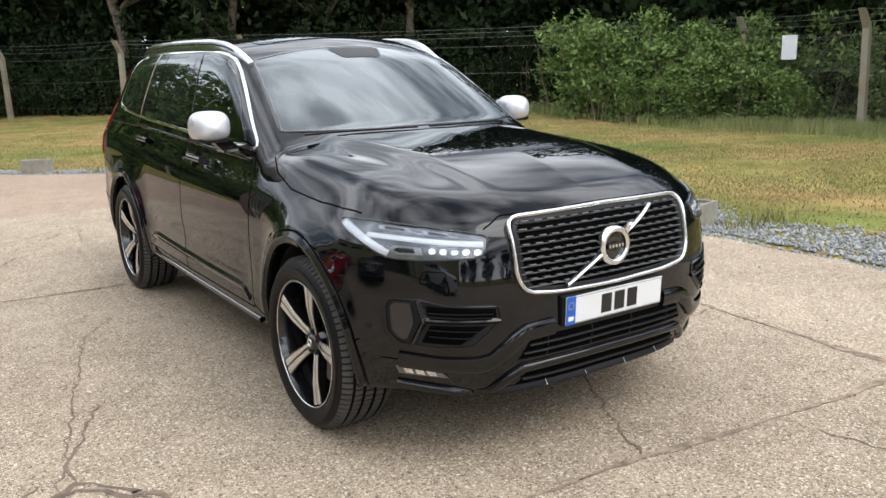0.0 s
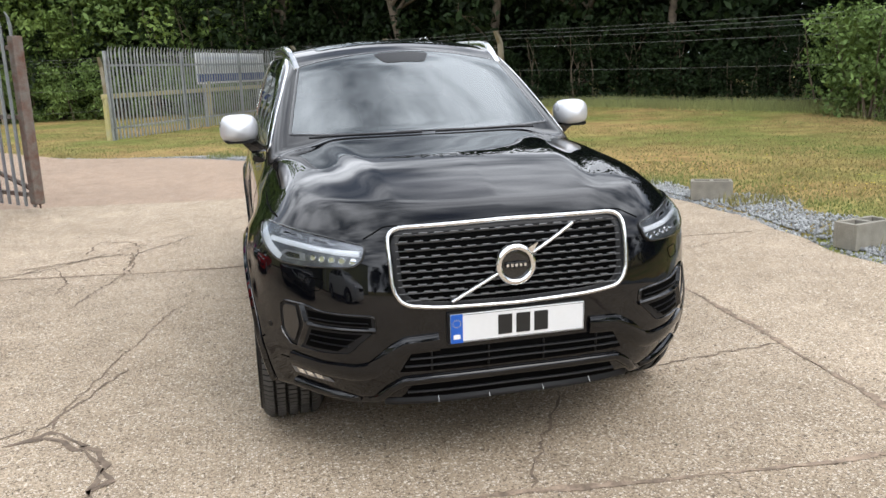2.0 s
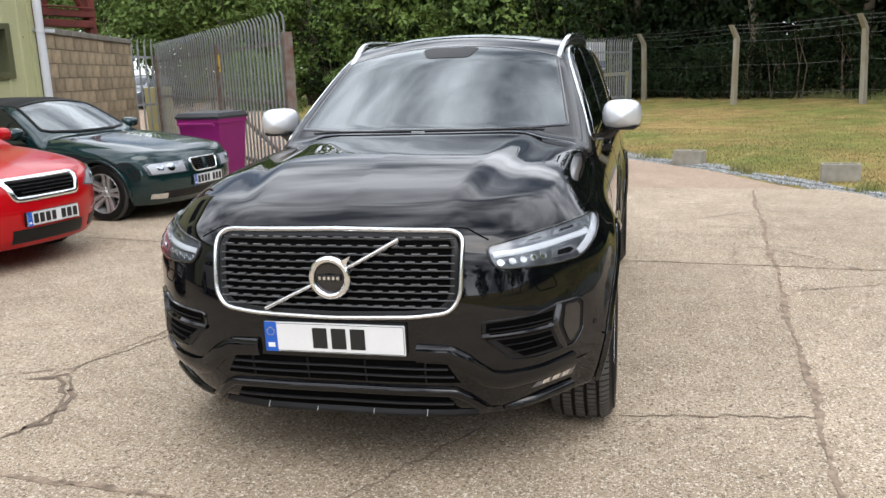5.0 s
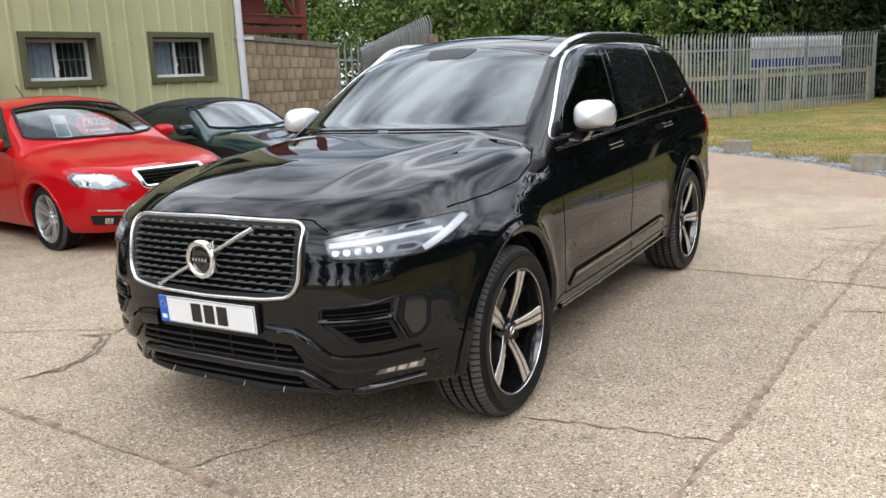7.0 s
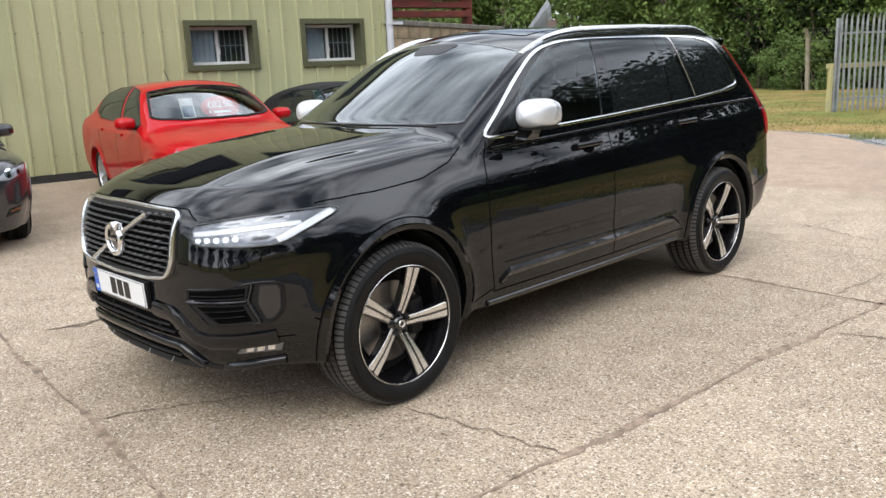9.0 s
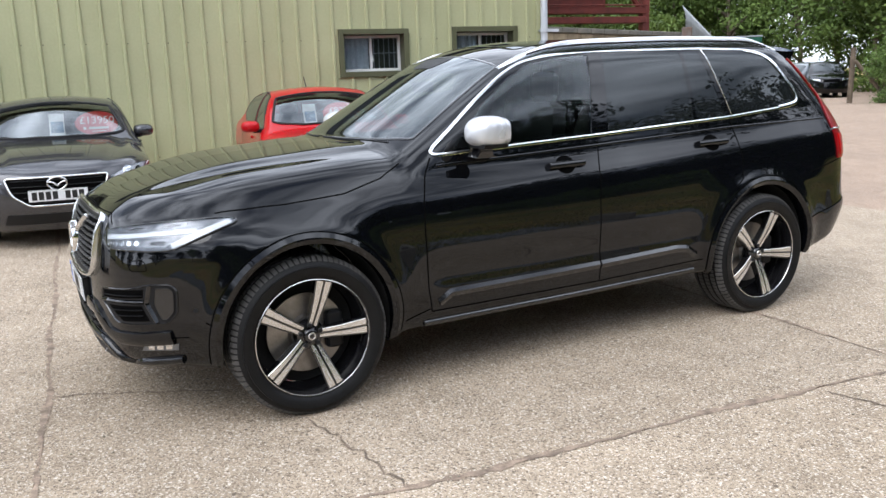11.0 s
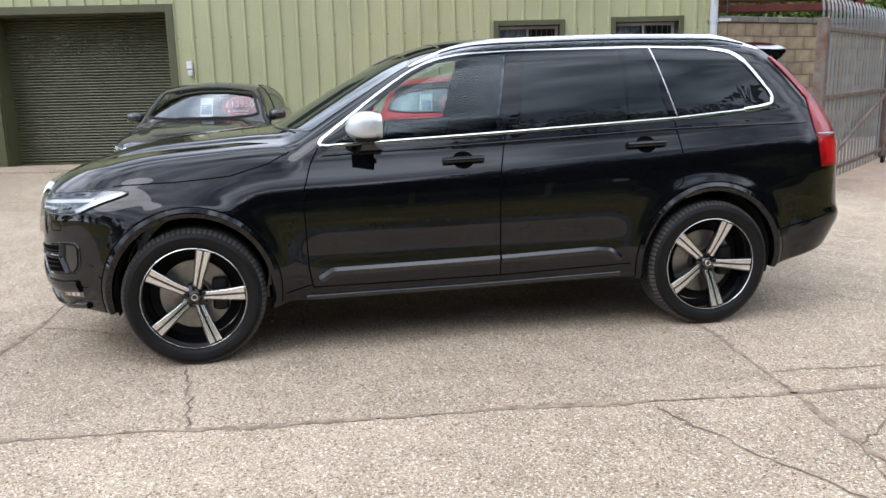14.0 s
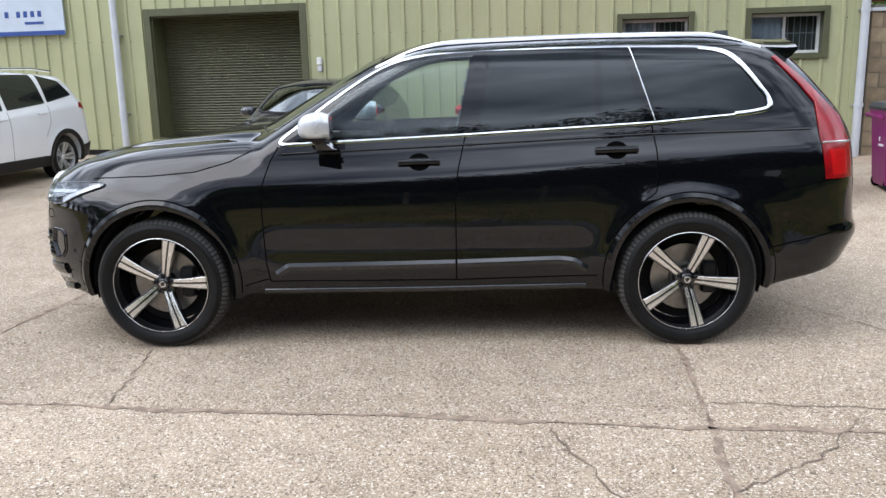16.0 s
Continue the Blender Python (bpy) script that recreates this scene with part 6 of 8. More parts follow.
# roller door
door = new("roller_door")
door.parent = building
frame_trim(-3.0, -0.13, 0.0, 2.64, 0.13, -0.02, 0.05, door, "door_frame", False)
for s in (-3.02, -0.15):
    part("door_reveal", Geo().box(-0.42, -0.02, s, s + 0.04, 0.05, 2.64), TRIM_GREEN, door)
part("door_reveal", Geo().box(-0.42, -0.02, -3.0, -0.13, 2.62, 2.66), TRIM_GREEN, door)
# unseen black backing added behind the slats
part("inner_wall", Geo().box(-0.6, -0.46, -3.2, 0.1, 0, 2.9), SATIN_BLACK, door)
zz = 0.13
while zz < 2.62:
    part("slat", Geo().rings([[(-0.43, s, zz), (-0.41, s, zz + 0.007), (-0.395, s, zz + 0.022), (-0.405, s, zz + 0.038), (-0.428, s, zz + 0.045), (-0.44, s, zz + 0.045), (-0.44, s, zz)] for s in (-2.98, -0.15)]), SHUTTER, door, "", 40)
    zz += 0.049
part("bottom_rail", Geo().box(-0.45, -0.385, -2.98, -0.15, 0.1, 0.17), TRIM_GREEN, door)
g = Geo().box(0.02, 0.075, 0.16, 0.25, 1.72, 1.84, c=0.006)
part("switch_box", g, PVC, building, "white electrical box")
part("switch_box", Geo().box(0.02, 0.08, 0.17, 0.25, 1.60, 1.70, c=0.01), PIPE, building, "grey outdoor socket")


def downpipe(s, name="downpipe"):
    p = new(name)
    p.parent = building
    part("pipe", Geo().tube([(0.11, s, Z0 - 0.05), (0.11, s, 5.45)], 0.062, 14), PIPE, p, "pale grey downpipe", 50)
    for z in (0.9, 2.32, 4.2):
        part("pipe_collar", Geo().lathe([(z - 0.03, 0.062), (z - 0.03, 0.071), (z + 0.03, 0.071), (z + 0.03, 0.062)], 16, "z", (0.11, s, 0)), PIPE, p)
        part("pipe_clip", Geo().box(0.0, 0.1, s - 0.09, s + 0.09, z - 0.012, z + 0.012), GALV, p)


downpipe(8.98)
downpipe(-3.68)
part("cable_duct", Geo().box(0.03, 0.09, 9.0, 9.28, 2.30, 2.35), PIPE, building)
# company board above the white car
board = new("sign_board")
board.parent = building
part("board", Geo().box(0.06, 0.09, -9.2, -4.72, 2.38, 3.9, c=0.004), SIGN_GREY, board, "pale blue-grey company board")
part("board_stripe", Geo().box(0.09, 0.094, -9.2, -4.72, 2.38, 2.46), SIGN_BLUE, board)
for k in range(5):
    part("marking_bar", Geo().box(0.09, 0.095, -5.26 - 0.15 * k - (0.1 if k > 3 else 0), -5.18 - 0.15 * k - (0.1 if k > 3 else 0), 2.71, 2.82), SIGN_BLUE, board)
part("marking_bar", Geo().box(0.09, 0.095, -5.55, -5.15, 2.58, 2.63), SIGN_BLUE, board)
# a stack of bricks at the door
for k, (a, b, c, r) in enumerate(((0.2, -3.5, 0.0, 4), (0.2, -3.27, 0.0, -5), (0.21, -3.4, 0.066, 10))):
    p = FAC @ Vector((a, b, 0))
    bk = part("brick", Geo().box(-0.05, 0.05, -0.107, 0.107, 0, 0.065, c=0.003), BRICK)
    bk.matrix_basis = pose(p.x, p.y, float(rise(p.x)) + c - 0.002, 0, 0, -9 + r)
    tagged(bk, "loose red brick on the concrete by the roller door", "brick", "loose bricks")
apron = part("kerb", Geo().box(0.05, 0.9, -3.3, 0.3, -0.05, 0.03, c=0.01), CONCRETE)
apron.matrix_basis = FAC @ pose(0, 0, 0.13)
tagged(apron, "low concrete apron before the roller door", "kerb", kind="structure")

# ---------------------------------------------------------------- blockwork wall, steel frame, gate
wall_b = thing("wall_blockwork", pose(-5.6, 10.92, 0, 0, 0, 19.0), "stained brown concrete block wall beside the workshop", "wall", kind="structure")
part("mortar", Geo().box(-0.2, -0.006, 0, 5.3, 0.0, 2.32), MORTAR, wall_b)
bmesh_block = None
rnd = random.Random(5)
for r in range(10):
    z = 0.02 + r * 0.228
    x = -0.22 if r % 2 else 0.0
    while x < 5.29:
        a, b = max(0.0, x) + 0.006, min(5.29, x + 0.44) - 0.006
        if b - a > 0.05:
            if b - a > 0.42 and bmesh_block:
                o = new("block", bmesh_block)
                o.parent = wall_b
            else:
                o = part("block", Geo().box(-0.03, 0.004, 0, b - a, 0, 0.216, c=0.005), BLOCKWORK, wall_b)
                if b - a > 0.42:
                    bmesh_block = o.data
            o.matrix_basis = pose(rnd.uniform(-0.003, 0.003), a, z, 0, 0, 0)
        x += 0.45
for k in range(11):
    part("coping", Geo().box(-0.22, 0.03, k * 0.4815 + 0.004, k * 0.4815 + 0.4775, 2.30, 2.40, c=0.012), COPING, wall_b)

steel = thing("steel_frame", FAC @ pose(-2.75, 9.6, 0), "rust-red steel skip frame standing behind the block wall", "steel frame")
for y in (-0.5, 3.3):
    part("upright", Geo().box(-0.09, 0.09, y - 0.09, y + 0.09, 0, 5.2, c=0.01), RUST, steel)
for z in (2.62, 2.82, 3.55):
    part("beam", Geo().box(-0.12, 0.12, -0.5, 3.3, z, z + 0.14, c=0.01), RUST, steel)
part("sheet", Geo().box(-0.2, -0.14, -0.5, 2.4, 2.9, 5.2), RUST, steel)
part("brace", Geo().tube([(0.0, 2.45, 3.9), (0.0, 3.25, 2.85)], 0.06, 8), RUST, steel)
part("hanging_cable", Geo().tube([(0.2, 0.55, 5.0), (0.21, 0.56, 2.5)], 0.012, 6), WIRE, steel)
for k in range(4):
    part("rail", Geo().tube([(0.14, -0.5, 3.0 + 0.16 * k), (0.14, 3.3, 3.0 + 0.16 * k)], 0.018, 6), RUST, steel) if k in (0, 3) else None


def pale_mesh(h, w=0.07, seed=0):
    """One palisade pale: a W-shaped strip that ends in three points, bent outwards."""
    g = Geo()
    sec = [(-w / 2, 0.0), (-w * 0.28, 0.012), (0, 0.0), (w * 0.28, 0.012), (w / 2, 0.0)]
    rows = []
    for z, k, o in ((0, 1, 0), (h - 0.16, 1, 0), (h - 0.07, 0.75, 0.012), (h, 0.08, 0.045)):
        rows.append([(x * k, y - o, z) for x, y in sec])
    g.rings(rows, False, False)
    g.rings([[(x, y + 0.004, z) for x, y, z in r] for r in rows], False, False)
    return g


def palisade(name, p0, p1, z0, h, step, label, category, rail_mat, rail_z, side=1, group=""):
    """A run of pales on two rails between two ground points; pales are set on side."""
    a, b = Vector((*p0, 0)), Vector((*p1, 0))
    d = b - a
    L = d.length
    ob = thing(name, pose(p0[0], p0[1], z0, 0, 0, math.degrees(math.atan2(d.y, d.x))), label, category, group)
    for z in rail_z:
        part("rail", Geo().box(0, L, -side * 0.02 - 0.02, -side * 0.02 + 0.02, z - 0.025, z + 0.025, c=0.004), rail_mat, ob)
    first = None
    n = int(L / step)
    for k in range(n + 1):
        if first is None:
            first = part("pale", pale_mesh(h), GALV, ob)
            o = first
        else:
            o = new("pale", first.data)
            o.parent = ob
        o.matrix_basis = pose(0.04 + k * (L - 0.08) / n, side * 0.012, 0.06, 0, rnd.gauss(0, 0.25), 180 if side > 0 else 0)
    return ob, L


gz_ = float(rise(-3.0))
gate, GL = palisade("gate", (-1.0, 9.72), (-7.4, 17.0), gz_, 2.2, 0.19, "tall galvanised palisade gate standing open, with rusty frame", "gate", RUST_BROWN, (0.2, 1.1, 1.88), 1)
LEAF_L = GL * 0.385
for x0 in (0.0, LEAF_L, GL):
    part("gate_post", Geo().box(x0 - 0.06, x0 + 0.06, -0.07, 0.05, 0.1, 2.0, c=0.008), RUST_BROWN, gate, "rust-streaked steel stile")
for x0, x1 in ((0.1, LEAF_L - 0.1), (LEAF_L + 0.1, LEAF_L * 2)):
    part("brace", Geo().tube([(x0, -0.05, 0.25), (x1, -0.05, 1.05)], 0.03, 6), RUST_BROWN, gate)
castor = part("castor", Geo().lathe([(-0.02, 0.0), (-0.02, 0.075), (0.02, 0.075), (0.02, 0.0)], 18, "y", (LEAF_L, -0.06, 0.06)), RUBBER, gate, "", 40)
part("castor_fork", Geo().box(LEAF_L - 0.03, LEAF_L + 0.03, -0.1, -0.02, 0.07, 0.2, c=0.006), RUST_BROWN, castor)
part("drop_bolt", Geo().tube([(0.1, -0.09, 0.03), (0.1, -0.09, 0.5), (0.16, -0.09, 0.5)], 0.012, 6), RUST_BROWN, gate)
nt = part("warning_notice", Geo().box(GL * 0.36, GL * 0.36 + 0.1, 0.035, 0.04, 1.55, 1.83), SIGN_YELLOW, gate, "small yellow notice")
part("marking_bar", Geo().box(GL * 0.36 + 0.02, GL * 0.36 + 0.08, 0.04, 0.042, 1.6, 1.64), INK, gate)
fence_s, _ = palisade("fence", (-7.42, 16.02), (-7.46, 16.95), gz_ + 0.02, 2.3, 0.3, "short run of galvanised palisade fence by the gate", "fence", GALV, (0.9, 1.95), -1)
pil = part("gate_pillar", Geo().box(-0.24, 0.24, -0.24, 0.24, 0, 1.3, c=0.015), YELLOW)
pil.matrix_basis = pose(-7.6, 17.25, gz_, 0, 0, 12)
tagged(pil, "faded yellow painted pillar behind the gate", "pillar")

# far palisade panel with its yellow rail and site board
fence_f, FL = palisade("fence", (-1.75, 21.7), (3.15, 31.0), 0.0, 2.3, 0.155, "grey palisade fence across the lawn with a yellow barrier rail", "fence", GALV, (0.35, 1.9), -1)
part("barrier_rail", Geo().box(-0.2, FL, 0.11, 0.16, 1.08, 1.2, c=0.01), YELLOW, fence_f, "faded yellow barrier rail")
for x, h in ((-0.05, 1.15), (FL * 0.48, 1.4), (FL - 0.1, 1.25)):
    part("barrier_post", Geo().box(x - 0.06, x + 0.06, 0.1, 0.2, 0, h, c=0.01), YELLOW, fence_f)
for x in (0.02, FL * 0.33, FL * 0.66, FL):
    part("fence_post", Geo().box(x - 0.04, x + 0.04, 0.03, 0.1, 0, 2.25, c=0.005), GALV, fence_f)
site = thing("sign_board", pose(-1.75, 21.7, 0, 0, 0, math.degrees(math.atan2(9.3, 4.9))), "white and blue site board seen through the palisade fence", "sign")
part("board", Geo().box(FL * 0.42, FL * 0.84, 0.13, 0.16, 1.32, 2.25, c=0.004), SIGN_WHITE, site)
part("board_stripe", Geo().box(FL * 0.42, FL * 0.84, 0.12, 0.13, 1.38, 1.62), SIGN_BLUE, site)
for k, (a, b, z) in enumerate(((0.45, 0.8, 2.05), (0.47, 0.78, 1.85))):
    part("marking_bar", Geo().box(FL * a, FL * b, 0.122, 0.13, z, z + 0.09), SIGN_GREY, site)
for a in (0.46, 0.8):
    part("leg", Geo().box(FL * a - 0.03, FL * a + 0.03, 0.16, 0.22, 0, 2.2), GALV, site)

# wheeled bin
bin_ob = thing("wheeled_bin", pose(-2.26, 9.93, gz_ - 0.02, 0, 0, -10) @ Matrix.Diagonal((0.58, 0.78, 0.96, 1)), "magenta wheeled waste bin with a dark lid", "bin")
part("bin_body", Geo().rings([[(-w, -d, z), (w, -d, z), (w, d, z), (-w, d, z)] for w, d, z in ((0.46, 0.3, 0.06), (0.47, 0.31, 0.1), (0.58, 0.37, 0.92), (0.6, 0.39, 0.93), (0.6, 0.39, 0.99), (0.57, 0.37, 0.99))]), MAGENTA, bin_ob, "", 30)
part("lid", Geo().rings([[(-w, -d, z), (w, -d, z), (w, d, z), (-w, d, z)] for w, d, z in ((0.61, 0.41, 0.99), (0.62, 0.42, 1.02), (0.58, 0.36, 1.07), (0.4, 0.2, 1.085))]), BIN_LID, bin_ob, "", 30)
for x in (-0.44, 0.44):
    for y in (-0.24, 0.24):
        part("wheel", Geo().lathe([(-0.025, 0.0), (-0.025, 0.085), (0.025, 0.085), (0.025, 0.0)], 16, "x", (x, y, 0.087)), RUBBER, bin_ob, "", 40)
part("handle", Geo().tube([(-0.5, -0.42, 0.9), (-0.5, -0.46, 0.92), (0.5, -0.46, 0.92), (0.5, -0.42, 0.9)], 0.018, 8), MAGENTA, bin_ob)
for x in (0.12, 0.2, 0.28):
    part("marking_bar", Geo().box(x, x + 0.05, -0.372, -0.36, 0.62 - x * 0.1, 0.66), WHITE_INK, bin_ob) if x < 0.2 else None
part("marking_bar", Geo().box(0.1, 0.35, -0.368, -0.345, 0.55, 0.575), WHITE_INK, bin_ob)


# ---------------------------------------------------------------- other parked cars
def other_car(x, y, turn, label, b, size, paint, side_glass, screen, lamps, grille_poly, wheels, mirrors, plate=None, intake=(), soft_top=None, cards=None, h=0.03,
              trim=None, tails=None, wheel_style="twin", name="car", z=None, grille_frame=None, fogs=()):
    """A parked car: shell, glass, lamps, grille, mirrors and wheels, from its outlines."""
    ob = thing(name, pose(x, y, float(rise(x)) if z is None else z, 0, 0, turn), label, "car", "parked cars")
    L, W, H = size
    skin(b, h, L, W, H, [("T", shrink(screen, 0.97))], "body", paint, ob)
    if soft_top:
        g = b.panel("T", soft_top, 0.006, 0.04, 0.03)
        part("soft_top", g, FABRIC, ob, "black fabric soft top", 60)
    u_s, z_s = screen[0][0], float(b.hood(screen[0][0]))
    cabin = new("cabin")
    cabin.parent = ob
    part("dashboard", Geo().rings([[(v, u_s - 0.1, 0.5), (v, u_s - 0.05, z_s - 0.05), (v, u_s + 0.25, z_s - 0.01), (v, u_s + 0.5, z_s - 0.03), (v, u_s + 0.55, z_s - 0.25), (v, u_s + 0.55, 0.5)] for v in (-0.68, 0.68)]), CABIN, cabin, "", 40)
    part("cabin_floor", Geo().box(-0.66, 0.66, u_s + 0.5, u_s + 2.0, 0.4, z_s - 0.3), CABIN, cabin)
    part("rear_bench", Geo().box(-0.6, 0.6, u_s + 1.75, u_s + 1.9, 0.5, z_s + 0.12, c=0.04), SEAT_CLOTH, cabin)
    for v in (-0.34, 0.34):
        part("seat_back", Geo().rings([[(v - w, y0, z), (v + w, y0, z), (v + w * 0.85, y1, z), (v - w * 0.85, y1, z)] for w, y0, y1, z in ((0.22, u_s + 1.0, u_s + 1.12, 0.6), (0.24, u_s + 1.1, u_s + 1.22, z_s + 0.02), (0.19, u_s + 1.15, u_s + 1.24, z_s + 0.12))]), SEAT_CLOTH, cabin, "", 40)
        part("headrest", Geo().box(v - 0.12, v + 0.12, u_s + 1.15, u_s + 1.24, z_s + 0.13, z_s + 0.27, c=0.03), SEAT_CLOTH, cabin, "", 40)
    if cards:
        cards(ob, b)
    even(part("windscreen", b.panel("T", screen, 0.004, 0.05, 0.004), SCREEN_GLASS, ob, "", 60), b, 0.04).visible_shadow = False
    part("windscreen_band", b.strip("T", screen, 0.03, 0.012, 0.004, 0.04, True), SATIN_BLACK, ob, "", 60)
    for sd in "LR":
        s = 1 if sd == "L" else -1
        for g in side_glass:
            even(part("side_window", b.panel(sd, g, 0.004, 0.04, 0.006), DARK_GLASS, ob, "", 60), b)
            part("window_trim", b.strip(sd, g, 0.014, 0.006, 0.001, 0.03, True), trim or SATIN_BLACK, ob, "", 60)
        for path in wheels["gaps"]:
            part("shut_line", b.strip(sd, path, 0.007, 0.0012, 0, 0.03), GAP, ob)
        for u0, z0 in wheels["handles"]:
            part("door_handle", b.strip(sd, [(u0, z0), (u0 + 0.2, z0 + 0.004)], 0.03, 0.025, 0, 0.03), wheels.get("handle_paint", paint), ob, "", 60)
        for hb in b.hubs:
            wheel(ob, pose(s * wheels["v"], hb, wheels["r"] + 0.002, 0, 0, 0 if s > 0 else 180), wheels["r"], wheels["w"], wheels["rim"], wheel_style, GREY_ALLOY, GREY_ALLOY)
            part("arch_lip", b.strip(sd, [(hb + (b.arch + 0.015) * math.cos(a), b.hub_z + (b.arch + 0.015) * math.sin(a)) for a in np.linspace(-0.1, 3.24, 30)], 0.03, 0.01, 0, 0.03), paint, ob, "", 60)
        for poly, m, lens in lamps:
            p = [(s * a, c) for a, c in poly]
            lp = part("headlamp", b.panel("F", p, 0.003, 0.02, 0.01), LAMP_DARK if lens else m, ob, "", 50)
            if lens:
                cc = np.mean(np.array(p), 0)
                for dx, r in ((-0.05 * s, 0.045), (0.06 * s, 0.035)):
                    part("lamp_bulb", b.panel("F", [(cc[0] + dx + r * math.cos(q), cc[1] + r * 0.9 * math.sin(q)) for q in np.linspace(0, 6.28, 16)[:-1]], 0.01, 0.012, 0.012), BRIGHT, lp, "", 60)
                part("lamp_reflector", b.panel("F", shrink(p, 0.86), 0.006, 0.02, 0.006), m, lp, "", 50)
                part("lamp_lens", b.panel("F", p, 0.018, 0.03, 0.004), LAMP_LENS, lp, "", 60).visible_shadow = False
        for poly, m in fogs:
            part("fog_lamp", b.panel("F", [(s * a, c) for a, c in poly], 0.005, 0.02, 0.01), m, ob, "", 50)
        for poly in tails or ():
            part("tail_lamp", b.panel(sd, poly, 0.008, 0.03, 0.02), TAIL_RED, ob, "", 50)
        mu, mz, mv = mirrors
        mo = new("door_mirror")
        mo.parent, mo.matrix_basis = ob, pose(s * mv, mu, mz)
        part("mirror_shell", Geo().rings([[(0.11 * k * np.sign(math.cos(a)) * abs(math.cos(a)) ** 0.7, uu, 0.07 * k * np.sign(math.sin(a)) * abs(math.sin(a)) ** 0.7) for a in np.linspace(0, 6.283, 17)[:-1]] for uu, k in ((-0.08, 0.35), (-0.06, 0.7), (-0.02, 0.95), (0.05, 1.0))]), paint, mo, "", 50)
        part("mirror_arm", Geo().box(-0.16 if s > 0 else 0.02, -0.02 if s > 0 else 0.16, -0.02, 0.04, -0.075, -0.03, c=0.01), SATIN_BLACK, mo)
    gr = part("grille", b.panel("F", grille_poly, 0.003, 0.03, 0.005), GAP, ob, "", 50)
    part("grille_frame", b.strip("F", grille_poly, grille_frame or 0.02, 0.015, 0, 0.02, True), BRIGHT, gr, "", 60)
    gp = np.array(grille_poly)
    for z0 in np.linspace(gp[:, 1].min() + 0.025, gp[:, 1].max() - 0.025, 5):
        xs = 0.9 * np.abs(gp[:, 0]).max() * (0.75 if z0 < gp[:, 1].mean() else 1)
        part("grille_slat", b.strip("F", [(-xs, z0), (xs, z0)], 0.008, 0.012, 0, 0.04), SATIN_BLACK, gr)
    for poly in intake:
        part("lower_intake", b.panel("F", poly, 0.003, 0.03, 0.005), SATIN_BLACK, ob, "", 50)
    if plate:
        pz, text_bars, band = plate
        pu = float(b.on("F", np.array([0.0]), np.array([pz]))[0, 0])
        front_plate(ob, pose(0, pu - 0.02, pz), bars=text_bars, band=band)
        part("plate_holder", Geo().box(-0.26, 0.26, pu - 0.013, pu + 0.05, pz - 0.056, pz + 0.056), SATIN_BLACK, ob)
    return ob


BARS = [(-0.2, -0.155), (-0.14, -0.095), (-0.08, -0.035), (-0.02, 0.02), (0.075, 0.12), (0.135, 0.18), (0.195, 0.24)]
BARS_N = [(-0.23, -0.185), (-0.17, -0.125), (-0.11, -0.065), (-0.05, -0.005), (0.06, 0.105), (0.12, 0.165), (0.18, 0.225)]


def price(text, v0, u0, card_v, card_u, material=OVAL_RED):
    """Cards behind the windscreen: a red price oval and a small white sheet."""
    def put(ob, b):
        def spot(v, u):
            return pose(v, u, float(b.hood(1.3)) + 0.14, 62, 0, 0)
        card = new("price_card")
        card.parent, card.matrix_basis = ob, spot(v0, u0)
        part("card", Geo().prism([(0.235 * math.cos(a), 0.15 * math.sin(a)) for a in np.linspace(0, 6.283, 33)[:-1]], 0, 0.003, "z"), material, card, "red oval price card")
        letters(text, 0.125, pose(0, 0.035, 0.0035), WHITE_INK, card, "lettering", 0.001)
        part("marking_bar", Geo().box(-0.09, 0.12, -0.075, -0.045, 0.003, 0.0045), WHITE_INK, card)
        part("marking_bar", Geo().box(-0.06, 0.09, -0.105, -0.095, 0.003, 0.0045), WHITE_INK, card)
        part("logo_mark", Geo().prism([(-0.135 + 0.018 * math.cos(a), -0.06 + 0.018 * math.sin(a)) for a in np.linspace(0, 6.28, 9)[:-1]], 0.003, 0.0045, "z"), WHITE_INK, card)
        sheet_ob = new("info_sheet")
        sheet_ob.parent, sheet_ob.matrix_basis = ob, spot(card_v, card_u)
        part("card", Geo().box(-0.08, 0.08, -0.14, 0.14, 0, 0.003), CARD_WHITE, sheet_ob, "white information sheet")
        part("picture", Geo().box(-0.065, 0.065, -0.1, 0.04, 0.003, 0.0045), CARD_BLUE, sheet_ob)
    return put


